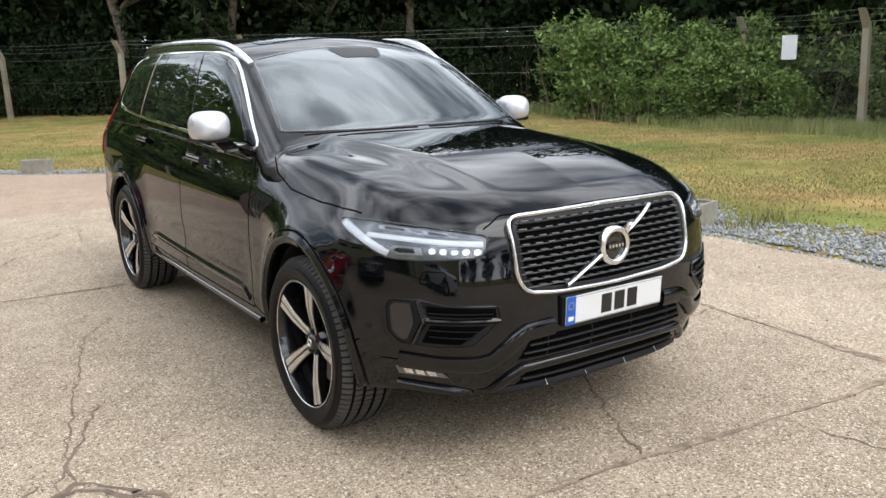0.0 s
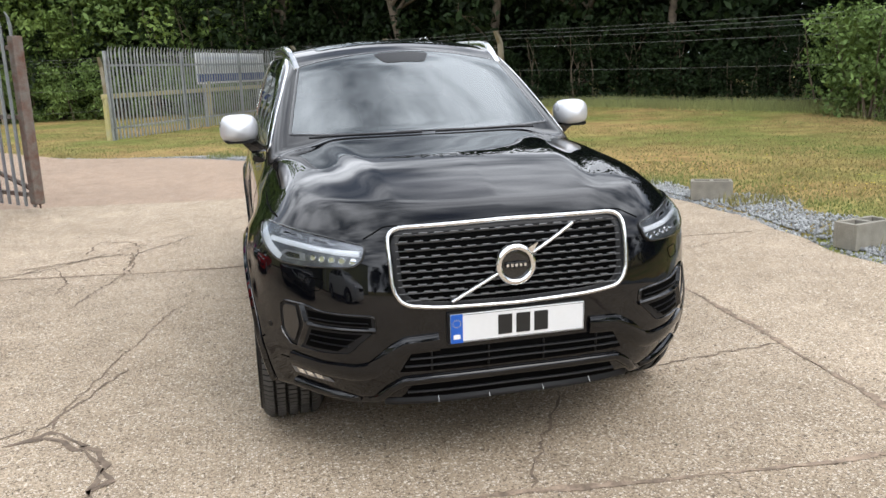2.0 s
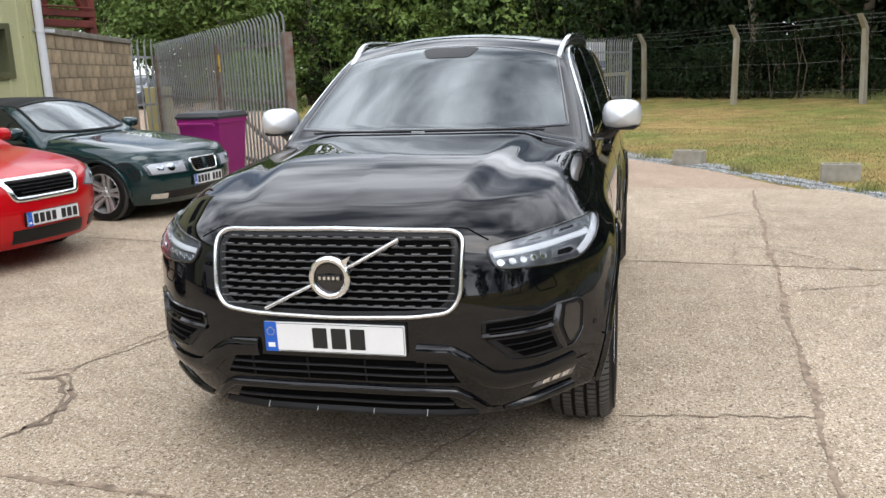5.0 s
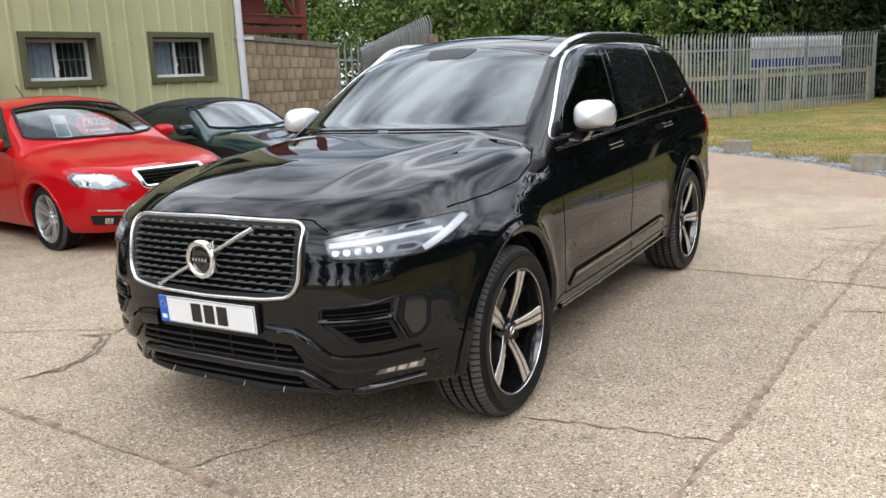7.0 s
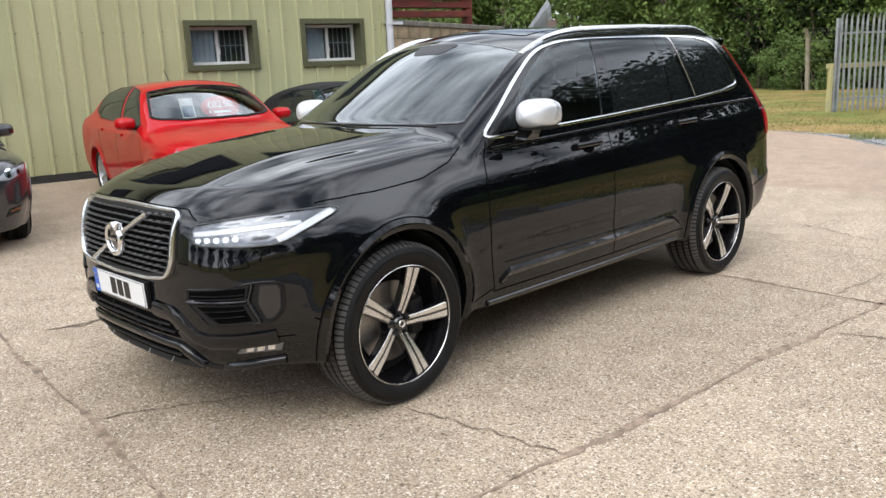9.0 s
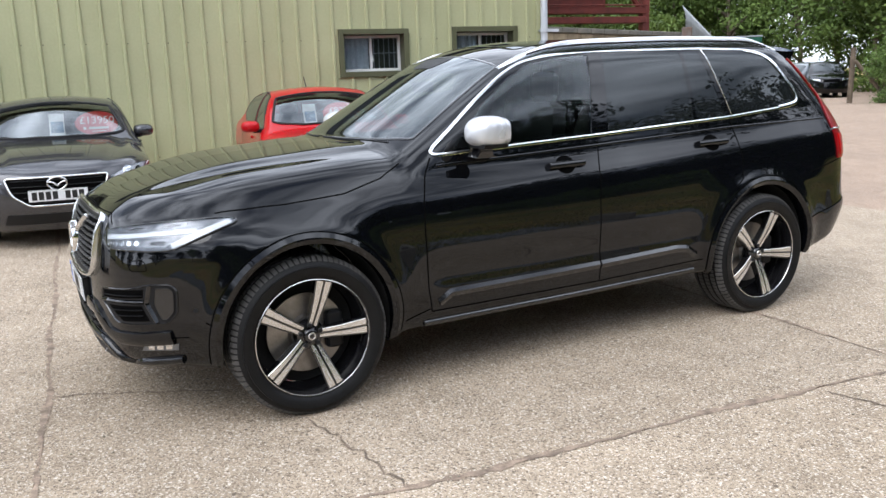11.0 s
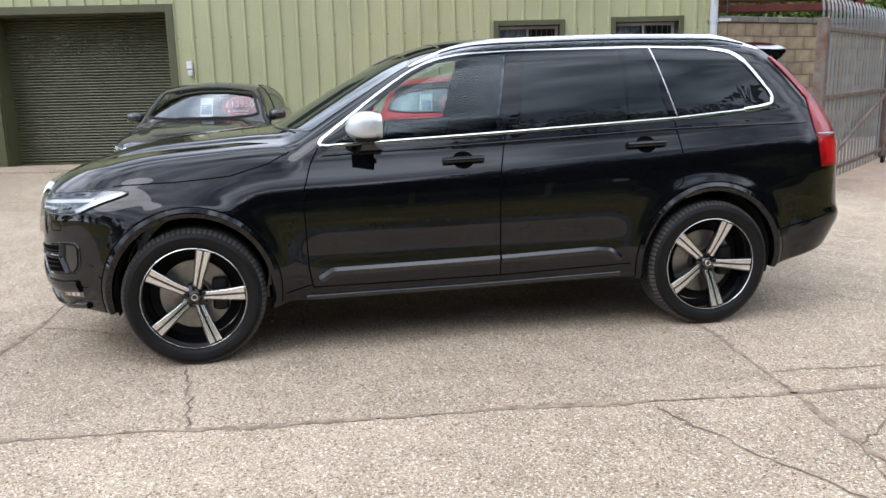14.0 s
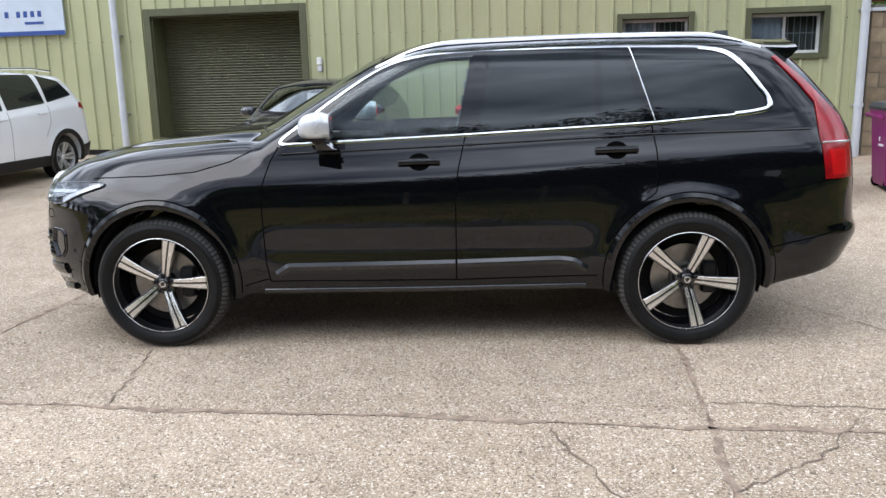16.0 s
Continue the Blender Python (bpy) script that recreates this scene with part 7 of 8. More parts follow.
# red saloon
red_b = Body(
    hubs=(0.93, 3.508), hub_z=0.318, arch=0.35, flare=0.012, uc=0.85, rear_len=0.4, belt0=0.97, n=2.5, ws_u=1.18, ws_z=0.975, ws_slope=0.585, ws_bow=0.32, vin=0.55, k_top=0.07, roof_fall=0.06,
    side=curve((0.15, 0.78), (0.3, 0.835), (0.5, 0.87), (0.75, 0.88), (0.88, 0.868), (0.95, 0.835), (1.0, 0.8), (1.2, 0.73), (1.38, 0.62), (1.5, 0.53)),
    belt=curve((0.8, 0.94), (2.2, 0.97), (4.2, 1.02)), front=curve((0.15, 0.14), (0.3, 0.03), (0.5, 0.0), (0.65, 0.02), (0.78, 0.08), (0.9, 0.22), (1.0, 0.4)),
    rear=curve((0.2, 4.45), (0.5, 4.57), (0.85, 4.55), (1.0, 4.5), (1.06, 4.3), (1.15, 4.05), (1.3, 3.78), (1.42, 3.5)),
    hood=curve((-0.1, 0.66), (0.1, 0.76), (0.4, 0.86), (0.8, 0.94), (1.25, 0.99), (2.0, 1.0), (3.5, 1.02), (4.6, 1.04)), hood_fall=curve((0, 0), (0.5, 0.02), (0.7, 0.05), (0.85, 0.12), (1.0, 0.25)),
    roof=curve((1.6, 1.40), (2.2, 1.455), (2.7, 1.465), (3.2, 1.44), (3.8, 1.36)), zmin=curve((0, 0.2), (0.5, 0.2), (1.4, 0.2), (3.2, 0.2), (4.57, 0.28)))
SC_RED = [(1.27, 0.0), (1.31, 0.35), (1.42, 0.6), (1.5, 0.69), (1.97, 0.57), (1.97, -0.57), (1.5, -0.69), (1.42, -0.6), (1.31, -0.35)]
other_car(-1.28, 5.36, 80.5, "bright red saloon car with a price card, parked nose out", red_b, (4.6, 0.92, 1.48), RED_PAINT,
          [[(1.55, 0.985), (2.33, 1.0), (2.36, 1.40), (2.1, 1.36), (1.8, 1.2)], [(2.45, 1.0), (3.35, 1.04), (3.6, 1.12), (3.35, 1.33), (3.0, 1.40), (2.46, 1.41)]],
          SC_RED, [([(0.42, 0.63), (0.60, 0.60), (0.78, 0.64), (0.815, 0.72), (0.78, 0.765), (0.55, 0.735)], SILVER, True)],
          rounded([(-0.36, 0.755), (0.36, 0.755), (0.30, 0.60), (-0.30, 0.60)], 0.03),
          dict(v=0.73, r=0.318, w=0.225, rim=0.228, gaps=[[(1.42, 0.92), (1.38, 0.7), (1.42, 0.3)], [(2.41, 0.98), (2.4, 0.5), (2.41, 0.26)], [(3.3, 0.95), (3.25, 0.75), (3.12, 0.6)]], handles=[(2.1, 0.87), (3.05, 0.9)]),
          (1.62, 1.02, 0.94), (0.44, BARS, True), [[(-0.35, 0.25), (-0.35, 0.36), (0.35, 0.36), (0.35, 0.25)]], cards=price("£8250", 0.2, 1.74, -0.2, 1.72), grille_frame=0.045,
          fogs=[([(0.45, 0.27), (0.70, 0.29), (0.72, 0.38), (0.47, 0.36)], SATIN_BLACK), ([(0.5, 0.40), (0.68, 0.415), (0.68, 0.43), (0.5, 0.418)], CHROME), ([(0.575, 0.29), (0.63, 0.295), (0.63, 0.35), (0.575, 0.345)], CHROME)])
tail_red = bpy.data.objects["car.001"]
part("boot_spoiler", Geo().rings([[(v, 4.3, 1.05), (v, 4.46, 1.075), (v, 4.45, 1.05), (v, 4.3, 1.03)] for v in np.linspace(-0.62, 0.62, 9)]), RED_PAINT, tail_red, "", 50)
part("aerial", Geo().tube([(0, 2.95, 1.45), (0, 3.12, 1.6)], 0.006, 6), SATIN_BLACK, tail_red)

# dark green convertible with its soft top up
bm_b = Body(
    hubs=(0.77, 3.47), hub_z=0.312, arch=0.345, flare=0.012, uc=0.7, rear_len=0.4, belt0=0.92, n=2.8, ws_u=1.42, ws_z=0.92, ws_slope=0.62, ws_bow=0.3, vin=0.52, k_top=0.06, k_green=0.08, roof_fall=0.07,
    side=curve((0.15, 0.78), (0.3, 0.825), (0.5, 0.85), (0.72, 0.852), (0.85, 0.835), (0.92, 0.8), (0.97, 0.77), (1.15, 0.7), (1.28, 0.6), (1.4, 0.5)),
    belt=curve((0.6, 0.88), (2, 0.92), (4.2, 0.94)), front=curve((0.15, 0.12), (0.28, 0.02), (0.42, 0.0), (0.55, 0.02), (0.66, 0.07), (0.76, 0.14), (0.9, 0.4)),
    rear=curve((0.2, 4.3), (0.5, 4.43), (0.8, 4.4), (0.92, 4.36), (0.97, 3.9), (1.05, 3.75), (1.2, 3.55), (1.35, 3.2)),
    hood=curve((-0.1, 0.6), (0.05, 0.7), (0.3, 0.78), (0.8, 0.86), (1.4, 0.92), (2, 0.93), (4.5, 0.93)), hood_fall=curve((0, 0), (0.5, 0.012), (0.7, 0.04), (0.85, 0.12), (1.0, 0.25)),
    roof=curve((1.8, 1.28), (2.3, 1.335), (2.8, 1.34), (3.2, 1.29), (3.7, 1.12)), zmin=curve((0, 0.17), (4.4, 0.2)))
SC_BMW = [(1.46, 0.0), (1.49, 0.3), (1.58, 0.55), (1.66, 0.65), (2.08, 0.54), (2.08, -0.54), (1.66, -0.65), (1.58, -0.55), (1.49, -0.3)]
bmw = other_car(-1.34, 8.02, 84, "dark green convertible with a black soft top, parked nose out", bm_b, (4.46, 0.9, 1.38), GREEN_PAINT,
                [[(1.72, 0.95), (2.5, 0.965), (2.5, 1.24), (2.15, 1.23), (1.95, 1.12)], [(2.55, 0.967), (3.1, 0.98), (2.95, 1.13), (2.75, 1.22), (2.55, 1.24)]],
                SC_BMW, [([(0.30, 0.50), (0.72, 0.50), (0.745, 0.60), (0.72, 0.625), (0.30, 0.63)], SILVER, True)],
                rounded([(-0.24, 0.63), (0.24, 0.63), (0.2, 0.49), (-0.2, 0.49)], 0.04),
                dict(v=0.71, r=0.312, w=0.225, rim=0.215, gaps=[[(1.45, 0.86), (1.42, 0.6), (1.46, 0.26)], [(2.75, 0.9), (2.72, 0.6), (2.7, 0.26)]], handles=[(2.5, 0.8)]),
                (1.75, 0.97, 0.93), (0.40, BARS, True), [[(-0.62, 0.24), (-0.6, 0.32), (0.6, 0.32), (0.62, 0.24)]], soft_top=[(2.1, -0.56), (2.1, 0.56), (3.1, 0.58), (3.62, 0.5), (3.62, -0.5), (3.1, -0.58)],
                fogs=[([(0.56, 0.24), (0.70, 0.25), (0.70, 0.30), (0.56, 0.30)], CHROME)])
part("soft_top_side", bm_b.panel("R", [(2.98, 0.97), (3.05, 1.12), (2.7, 1.245), (2.1, 1.26), (2.1, 1.29), (3.0, 1.28), (3.45, 1.1), (3.65, 0.98)], 0.006, 0.04, 0.02), FABRIC, bmw, "", 60)
part("soft_top_side", bm_b.panel("L", [(2.98, 0.97), (3.05, 1.12), (2.7, 1.245), (2.1, 1.26), (2.1, 1.29), (3.0, 1.28), (3.45, 1.1), (3.65, 0.98)], 0.006, 0.04, 0.02), FABRIC, bmw, "", 60)
part("centre_bar", bm_b.strip("F", [(0, 0.5), (0, 0.63)], 0.05, 0.02, 0, 0.02), GREEN_PAINT, bmw, "", 60)

# graphite hatchback
mz_b = Body(
    hubs=(0.92, 3.62), hub_z=0.315, arch=0.35, flare=0.016, uc=0.85, rear_len=0.42, belt0=0.97, n=2.3, ws_u=1.2, ws_z=0.97, ws_slope=0.58, ws_bow=0.34, vin=0.55, k_top=0.07, roof_fall=0.06, dome=0.012,
    side=curve((0.15, 0.8), (0.3, 0.855), (0.5, 0.885), (0.75, 0.895), (0.88, 0.875), (0.95, 0.84), (1.0, 0.8), (1.2, 0.73), (1.38, 0.62), (1.5, 0.53)),
    belt=curve((0.8, 0.94), (2.2, 0.98), (4.2, 1.06)), front=curve((0.15, 0.16), (0.28, 0.05), (0.45, 0.0), (0.6, 0.01), (0.74, 0.06), (0.86, 0.18), (1.0, 0.4)),
    rear=curve((0.2, 4.35), (0.5, 4.46), (0.9, 4.42), (1.1, 4.36), (1.25, 4.15), (1.4, 3.85)),
    hood=curve((-0.1, 0.64), (0.1, 0.76), (0.4, 0.87), (0.8, 0.95), (1.25, 0.99), (2.0, 1.0), (4.6, 1.04)), hood_fall=curve((0, 0), (0.5, 0.02), (0.7, 0.05), (0.85, 0.12), (1.0, 0.25)),
    roof=curve((1.6, 1.39), (2.2, 1.45), (2.7, 1.455), (3.3, 1.42), (4.0, 1.33)), zmin=curve((0, 0.18), (4.5, 0.24)))
other_car(-1.8, 2.45, 84, "graphite grey hatchback with a price card, parked nose out", mz_b, (4.5, 0.94, 1.48), GREY_PAINT,
          [[(1.6, 0.99), (2.4, 1.01), (2.42, 1.39), (2.1, 1.35), (1.8, 1.2)], [(2.5, 1.01), (3.3, 1.06), (3.75, 1.15), (3.4, 1.31), (3.0, 1.39), (2.5, 1.40)]],
          SC_RED, [([(0.46, 0.66), (0.62, 0.645), (0.80, 0.69), (0.845, 0.76), (0.80, 0.765), (0.60, 0.725)], SILVER, True)],
          rounded([(-0.46, 0.70), (0.46, 0.70), (0.40, 0.54), (0.25, 0.44), (-0.25, 0.44), (-0.40, 0.54)], 0.04),
          dict(v=0.745, r=0.315, w=0.215, rim=0.228, gaps=[[(1.45, 0.92), (1.4, 0.7), (1.44, 0.3)], [(2.45, 0.98), (2.44, 0.5), (2.45, 0.26)]], handles=[(2.15, 0.88)], handle_paint=SATIN_BLACK),
          (1.66, 1.03, 0.91), (0.535, BARS_N, False), [[(-0.5, 0.26), (-0.46, 0.36), (0.46, 0.36), (0.5, 0.26)]], cards=price("£13950", 0.42, 1.74, 0.0, 1.72),
          fogs=[([(0.56, 0.33), (0.74, 0.36), (0.75, 0.42), (0.6, 0.40)], SATIN_BLACK), ([(0.6, 0.365), (0.7, 0.38), (0.7, 0.395), (0.6, 0.38)], mat("amber_lens", (0.6, 0.2, 0.03), 0.2))])
mzo = bpy.data.objects["car.003"]
pu = float(mz_b.on("F", np.array([0.0]), np.array([0.64]))[0, 0])
part("badge", Geo().tube([(0.085 * math.cos(a), pu - 0.02, 0.645 + 0.06 * math.sin(a)) for a in np.linspace(0, 6.283, 25)[:-1]], 0.008, 8, True).tube([(-0.075, pu - 0.02, 0.665), (-0.03, pu - 0.02, 0.65), (0, pu - 0.02, 0.62), (0.03, pu - 0.02, 0.65), (0.075, pu - 0.02, 0.665)], 0.008, 8), BRIGHT, mzo, "chrome oval badge", 60)

# white tall hatchback seen from its rear flank
kg_b = Body(
    hubs=(0.9, 3.59), hub_z=0.345, arch=0.385, flare=0.02, uc=0.85, rear_len=0.42, belt0=1.08, n=2.4, ws_u=1.1, ws_z=1.1, ws_slope=0.55, ws_bow=0.34, vin=0.55, k_top=0.07, roof_fall=0.05,
    side=curve((0.15, 0.82), (0.3, 0.87), (0.5, 0.905), (0.8, 0.915), (0.98, 0.9), (1.06, 0.87), (1.12, 0.84), (1.35, 0.76), (1.55, 0.66), (1.7, 0.55)),
    belt=curve((0.8, 1.05), (2.2, 1.09), (4.2, 1.22)), front=curve((0.15, 0.14), (0.4, 0.0), (0.7, 0.02), (0.95, 0.15), (1.1, 0.35)),
    rear=curve((0.2, 4.4), (0.5, 4.52), (0.9, 4.48), (1.1, 4.44), (1.35, 4.32), (1.6, 4.1)),
    hood=curve((-0.1, 0.75), (0.1, 0.88), (0.5, 1.0), (1.1, 1.1), (4.6, 1.14)), hood_fall=curve((0, 0), (0.6, 0.03), (0.85, 0.1), (1.0, 0.25)),
    roof=curve((1.5, 1.58), (2.2, 1.67), (2.9, 1.68), (3.6, 1.65), (4.4, 1.58)), zmin=curve((0, 0.22), (4.5, 0.28)))
kg = other_car(-1.21, -2.76, 84, "white tall hatchback with dark lower cladding, parked by the building", kg_b, (4.55, 0.96, 1.72), WHITE_PAINT,
               [[(1.5, 1.1), (2.3, 1.12), (2.32, 1.58), (2.0, 1.53)], [(2.4, 1.12), (3.25, 1.19), (3.2, 1.6), (2.4, 1.6)], [(3.33, 1.2), (3.95, 1.29), (3.75, 1.5), (3.33, 1.59)]],
               [(1.2, 0.0), (1.25, 0.35), (1.38, 0.62), (2.0, 0.55), (2.0, -0.55), (1.38, -0.62), (1.25, -0.35)], [([(0.45, 0.78), (0.7, 0.78), (0.8, 0.88), (0.5, 0.85)], SILVER, True)],
               rounded([(-0.4, 0.8), (0.4, 0.8), (0.35, 0.68), (-0.35, 0.68)], 0.03),
               dict(v=0.765, r=0.345, w=0.235, rim=0.23, gaps=[[(2.36, 1.1), (2.35, 0.6), (2.36, 0.32)], [(3.28, 1.15), (3.26, 0.9), (3.12, 0.7)]], handles=[(2.08, 0.99), (3.0, 1.04)]),
               (1.62, 1.16, 1.0), tails=[[(4.02, 1.1), (4.05, 1.165), (4.38, 1.18), (4.38, 1.06), (4.2, 1.05)]])
for sd in "LR":
    for hb in (0.9, 3.59):
        part("arch_cladding", kg_b.strip(sd, [(hb + 0.41 * math.cos(a), 0.345 + 0.41 * math.sin(a)) for a in np.linspace(-0.3, 3.44, 30)], 0.07, 0.012, 0.002, 0.03), SATIN_BLACK, kg, "", 60)
    part("sill_cladding", kg_b.strip(sd, [(1.32, 0.34), (3.18, 0.34)], 0.16, 0.012, 0.002, 0.05), SATIN_BLACK, kg, "", 60)
    part("sill_cladding", kg_b.strip(sd, [(4.0, 0.4), (4.3, 0.45)], 0.2, 0.012, 0.002, 0.05), SATIN_BLACK, kg, "", 60)
    s = 1 if sd == "L" else -1
    part("roof_rail", Geo().tube([(s * 0.56, 1.7, 1.64), (s * 0.57, 2.0, 1.69), (s * 0.57, 3.4, 1.70), (s * 0.55, 3.9, 1.66)], 0.018, 8), BRIGHT, kg, "", 50)

# far parked cars down the road
for x, y, turn, paint, lab, bb, sz in ((-18.3, 36.2, 45, BLACK_PAINT, "black tall car parked far down the road", kg_b, (4.55, 0.96, 1.72)), (-21.0, 35.5, 8, FAR_SILVER, "silver tall car parked far down the road", kg_b, (4.55, 0.96, 1.72)),
                                        (-29.0, 37.0, 20, BLUE_PAINT, "bright blue small car parked far off", mz_b, (4.5, 0.94, 1.48)), (-26.8, 38.6, 60, GREEN_PAINT, "dark blue-green car parked far off", red_b, (4.6, 0.92, 1.48)),
                                        (-23.6, 35.0, 30, BLACK_PAINT, "black car parked beside the far cars", kg_b, (4.55, 0.96, 1.72))):
    tall = bb is kg_b
    o = thing("car", pose(x, y, float(rise(x)) - 0.006, 0, 0, turn), lab, "car", "far parked cars")
    skin(bb, 0.06, *sz, [], "body", paint, o)
    dz = 0.12 if tall else 0
    part("windscreen", bb.panel("T", SC_RED if not tall else [(1.2, 0.0), (1.38, 0.62), (2.0, 0.55), (2.0, -0.55), (1.38, -0.62)], 0.006, 0.1, 0.006), DARK_GLASS, o, "", 60)
    for sd in "LR":
        part("side_window", bb.panel(sd, [(1.6, 0.99 + dz), (3.4, 1.06 + dz), (3.3, 1.36 + 1.5 * dz), (2.1, 1.36 + 1.5 * dz)], 0.006, 0.1, 0.006), DARK_GLASS, o)
        s = 1 if sd == "L" else -1
        part("headlamp", bb.panel("F", [(s * 0.45, 0.66 + dz), (s * 0.78, 0.68 + dz), (s * 0.8, 0.76 + dz), (s * 0.5, 0.74 + dz)], 0.008, 0.05, 0.01), CHROME, o)
        for hb in bb.hubs:
            wheel_far = Geo().lathe([(-0.1, 0.0), (-0.1, 0.32), (0.1, 0.32), (0.1, 0.22), (0.08, 0.2), (0.08, 0)], 20, "x", (s * 0.74, hb, 0.322))
            part("wheel", wheel_far, RUBBER, o, "", 40)
    part("grille", bb.panel("F", [(-0.35, 0.6 + dz), (0.35, 0.6 + dz), (0.35, 0.72 + dz), (-0.35, 0.72 + dz)], 0.006, 0.1, 0.01), GAP, o)

# green lorry box behind the far cars
lorry = thing("container", pose(-31.0, 43.4, 0.12, 0, 0, 43), "dark green steel container lettered in white beyond the far cars", "container")
part("container_body", Geo().box(-1.95, 1.95, 0, 2.4, 0, 3.4, c=0.02), mat("container_green", (0.012, 0.11, 0.065), 0.45, 0, 0.15, 1.5, 30), lorry)
part("container_roof", Geo().box(-2.0, 2.0, -0.03, 2.43, 3.4, 3.5, c=0.02), GALV, lorry)
letters("TRANSPORT", 0.62, pose(0.35, -0.02, 2.72, 90, 0, 0), WHITE_INK, lorry, "lettering", 0.004)
part("marking_bar", Geo().box(-0.9, 0.7, -0.012, 0, 2.2, 2.32), WHITE_INK, lorry)


# ---------------------------------------------------------------- hedges, woods, boundary fence
def leaf_mesh(name, pts, size, seed, flat=0.5):
    """Small pointed leaves at given points, turned every way."""
    rs = np.random.RandomState(seed)
    n = len(pts)
    nrm = rs.normal(0, 1, (n, 3)) + np.array([0, 0, flat])
    nrm /= np.linalg.norm(nrm, axis=1, keepdims=True)
    a = rs.normal(0, 1, (n, 3))
    t = np.cross(nrm, a)
    t /= np.maximum(np.linalg.norm(t, axis=1, keepdims=True), 1e-6)
    b = np.cross(nrm, t)
    s = size * rs.uniform(0.6, 1.4, (n, 1))
    V = np.stack([pts - t * s, pts + b * s * 0.45 + nrm * s * 0.12, pts + t * s, pts - b * s * 0.45 + nrm * s * 0.12], 1).reshape(-1, 3)
    return mesh_arrays(name, V, np.arange(4 * n).reshape(-1, 4))


def clump_points(rs, centres, radii, n):
    """Points in the outer part of many small clumps."""
    k = rs.choice(len(centres), n, p=radii**2 / (radii**2).sum())
    d = rs.normal(0, 1, (n, 3))
    d /= np.linalg.norm(d, axis=1, keepdims=True)
    r = radii[k] * 1.08 * rs.uniform(0.0, 1.0, n) ** 0.45
    return centres[k] + d * r[:, None] * np.array([1, 1, 0.85])


def make_bush(seed, w, h, n, leaf, size=0.06):
    rs = np.random.RandomState(seed)
    ob = thing("bush", pose(0, 0, -50), "dense green hedge bush with loose shoots", "bush", "boundary hedge")
    m = 46
    c = np.stack([rs.uniform(-w, w, m), rs.uniform(-0.7, 0.7, m), h * rs.beta(1.3, 1.25, m)], 1)
    c[:, 2] *= 1 - 0.18 * (np.abs(c[:, 0]) / w) ** 2 * rs.uniform(0.3, 1.6, m)
    r = rs.uniform(0.2, 0.48, m)
    c[:, 2] = np.maximum(c[:, 2], r * 0.6)
    P = clump_points(rs, c, r, n)
    sh = []
    for _ in range(26):
        b = c[rs.randint(m)] + rs.normal(0, 0.1, 3)
        d = rs.normal(0, 0.35, 3) + [0, 0, 0.8]
        for q in np.linspace(0, rs.uniform(0.25, 0.6), 14):
            sh.append(b + d * q + rs.normal(0, 0.025, 3))
    P = np.concatenate([P, np.array(sh)])
    P[:, 2] = np.abs(P[:, 2])
    finish("foliage", leaf_mesh("foliage", P, size, seed), leaf, ob)
    g = Geo()
    for _ in range(9):
        x, y = rs.uniform(-w, w), rs.uniform(-0.4, 0.4)
        g.tube([(x, y, 0), (x + rs.normal(0, 0.1), y + rs.normal(0, 0.1), h * 0.4), (x + rs.normal(0, 0.25), y + rs.normal(0, 0.2), h * 0.85)], [0.025, 0.018, 0.006], 6)
    part("stem", g, BARK, ob)
    return ob


def make_tree(seed, h, spread, n, leaf, size=0.12, low=0.25):
    rs = np.random.RandomState(seed)
    ob = thing("tree", pose(0, 0, -50), "broadleaved tree with forked trunk and uneven crown", "tree", "boundary trees")
    g = Geo()
    tips = []
    top = Vector((rs.normal(0, 0.3), rs.normal(0, 0.3), h * 0.55))
    mid = Vector((rs.normal(0, 0.15), rs.normal(0, 0.15), h * 0.25))
    r0 = 0.018 * h
    g.tube([(0, 0, 0), (0.03, 0.02, 0.3), mid, top, top + Vector((rs.normal(0, 0.3), rs.normal(0, 0.3), h * 0.3))], [r0 * 1.3, r0, r0 * 0.8, r0 * 0.5, r0 * 0.12], 9)
    for k in range(11):
        t = rs.uniform(0.15, 0.95)
        a = rs.uniform(0, 6.28)
        st = mid.lerp(top, t) if t > 0.2 else Vector((0, 0, 0)).lerp(mid, 0.5 + t)
        ln = spread * rs.uniform(0.5, 1.0)
        e = st + Vector((math.cos(a) * ln, math.sin(a) * ln, h * rs.uniform(0.05, 0.3)))
        m_ = st.lerp(e, 0.5) + Vector((0, 0, rs.uniform(-0.1, 0.35)))
        g.tube([st, m_, e], [r0 * 0.45, r0 * 0.28, r0 * 0.06], 6)
        tips += [m_, e, st.lerp(e, 0.75)]
        for _ in range(2):
            q = e.lerp(m_, rs.uniform(0, 0.8))
            f = q + Vector((rs.normal(0, 0.6), rs.normal(0, 0.6), rs.uniform(-0.2, 0.7)))
            g.tube([q, f], [r0 * 0.1, r0 * 0.03], 5)
            tips.append(f)
    part("trunk", g, BARK, ob, "grey-brown forked trunk", 60)
    m = 60
    base = np.array([list(t) for t in tips])
    extra = np.stack([rs.normal(0, spread * 0.55, m), rs.normal(0, spread * 0.55, m), h * rs.uniform(low, 1.0, m)], 1)
    extra[:, :2] *= (1.15 - np.abs(extra[:, 2:3] / h - 0.55))
    c = np.concatenate([base, extra])
    r = rs.uniform(0.05, 0.13, len(c)) * h
    finish("crown", leaf_mesh("crown", clump_points(rs, c, r, n), size, seed), leaf, ob)
    return ob


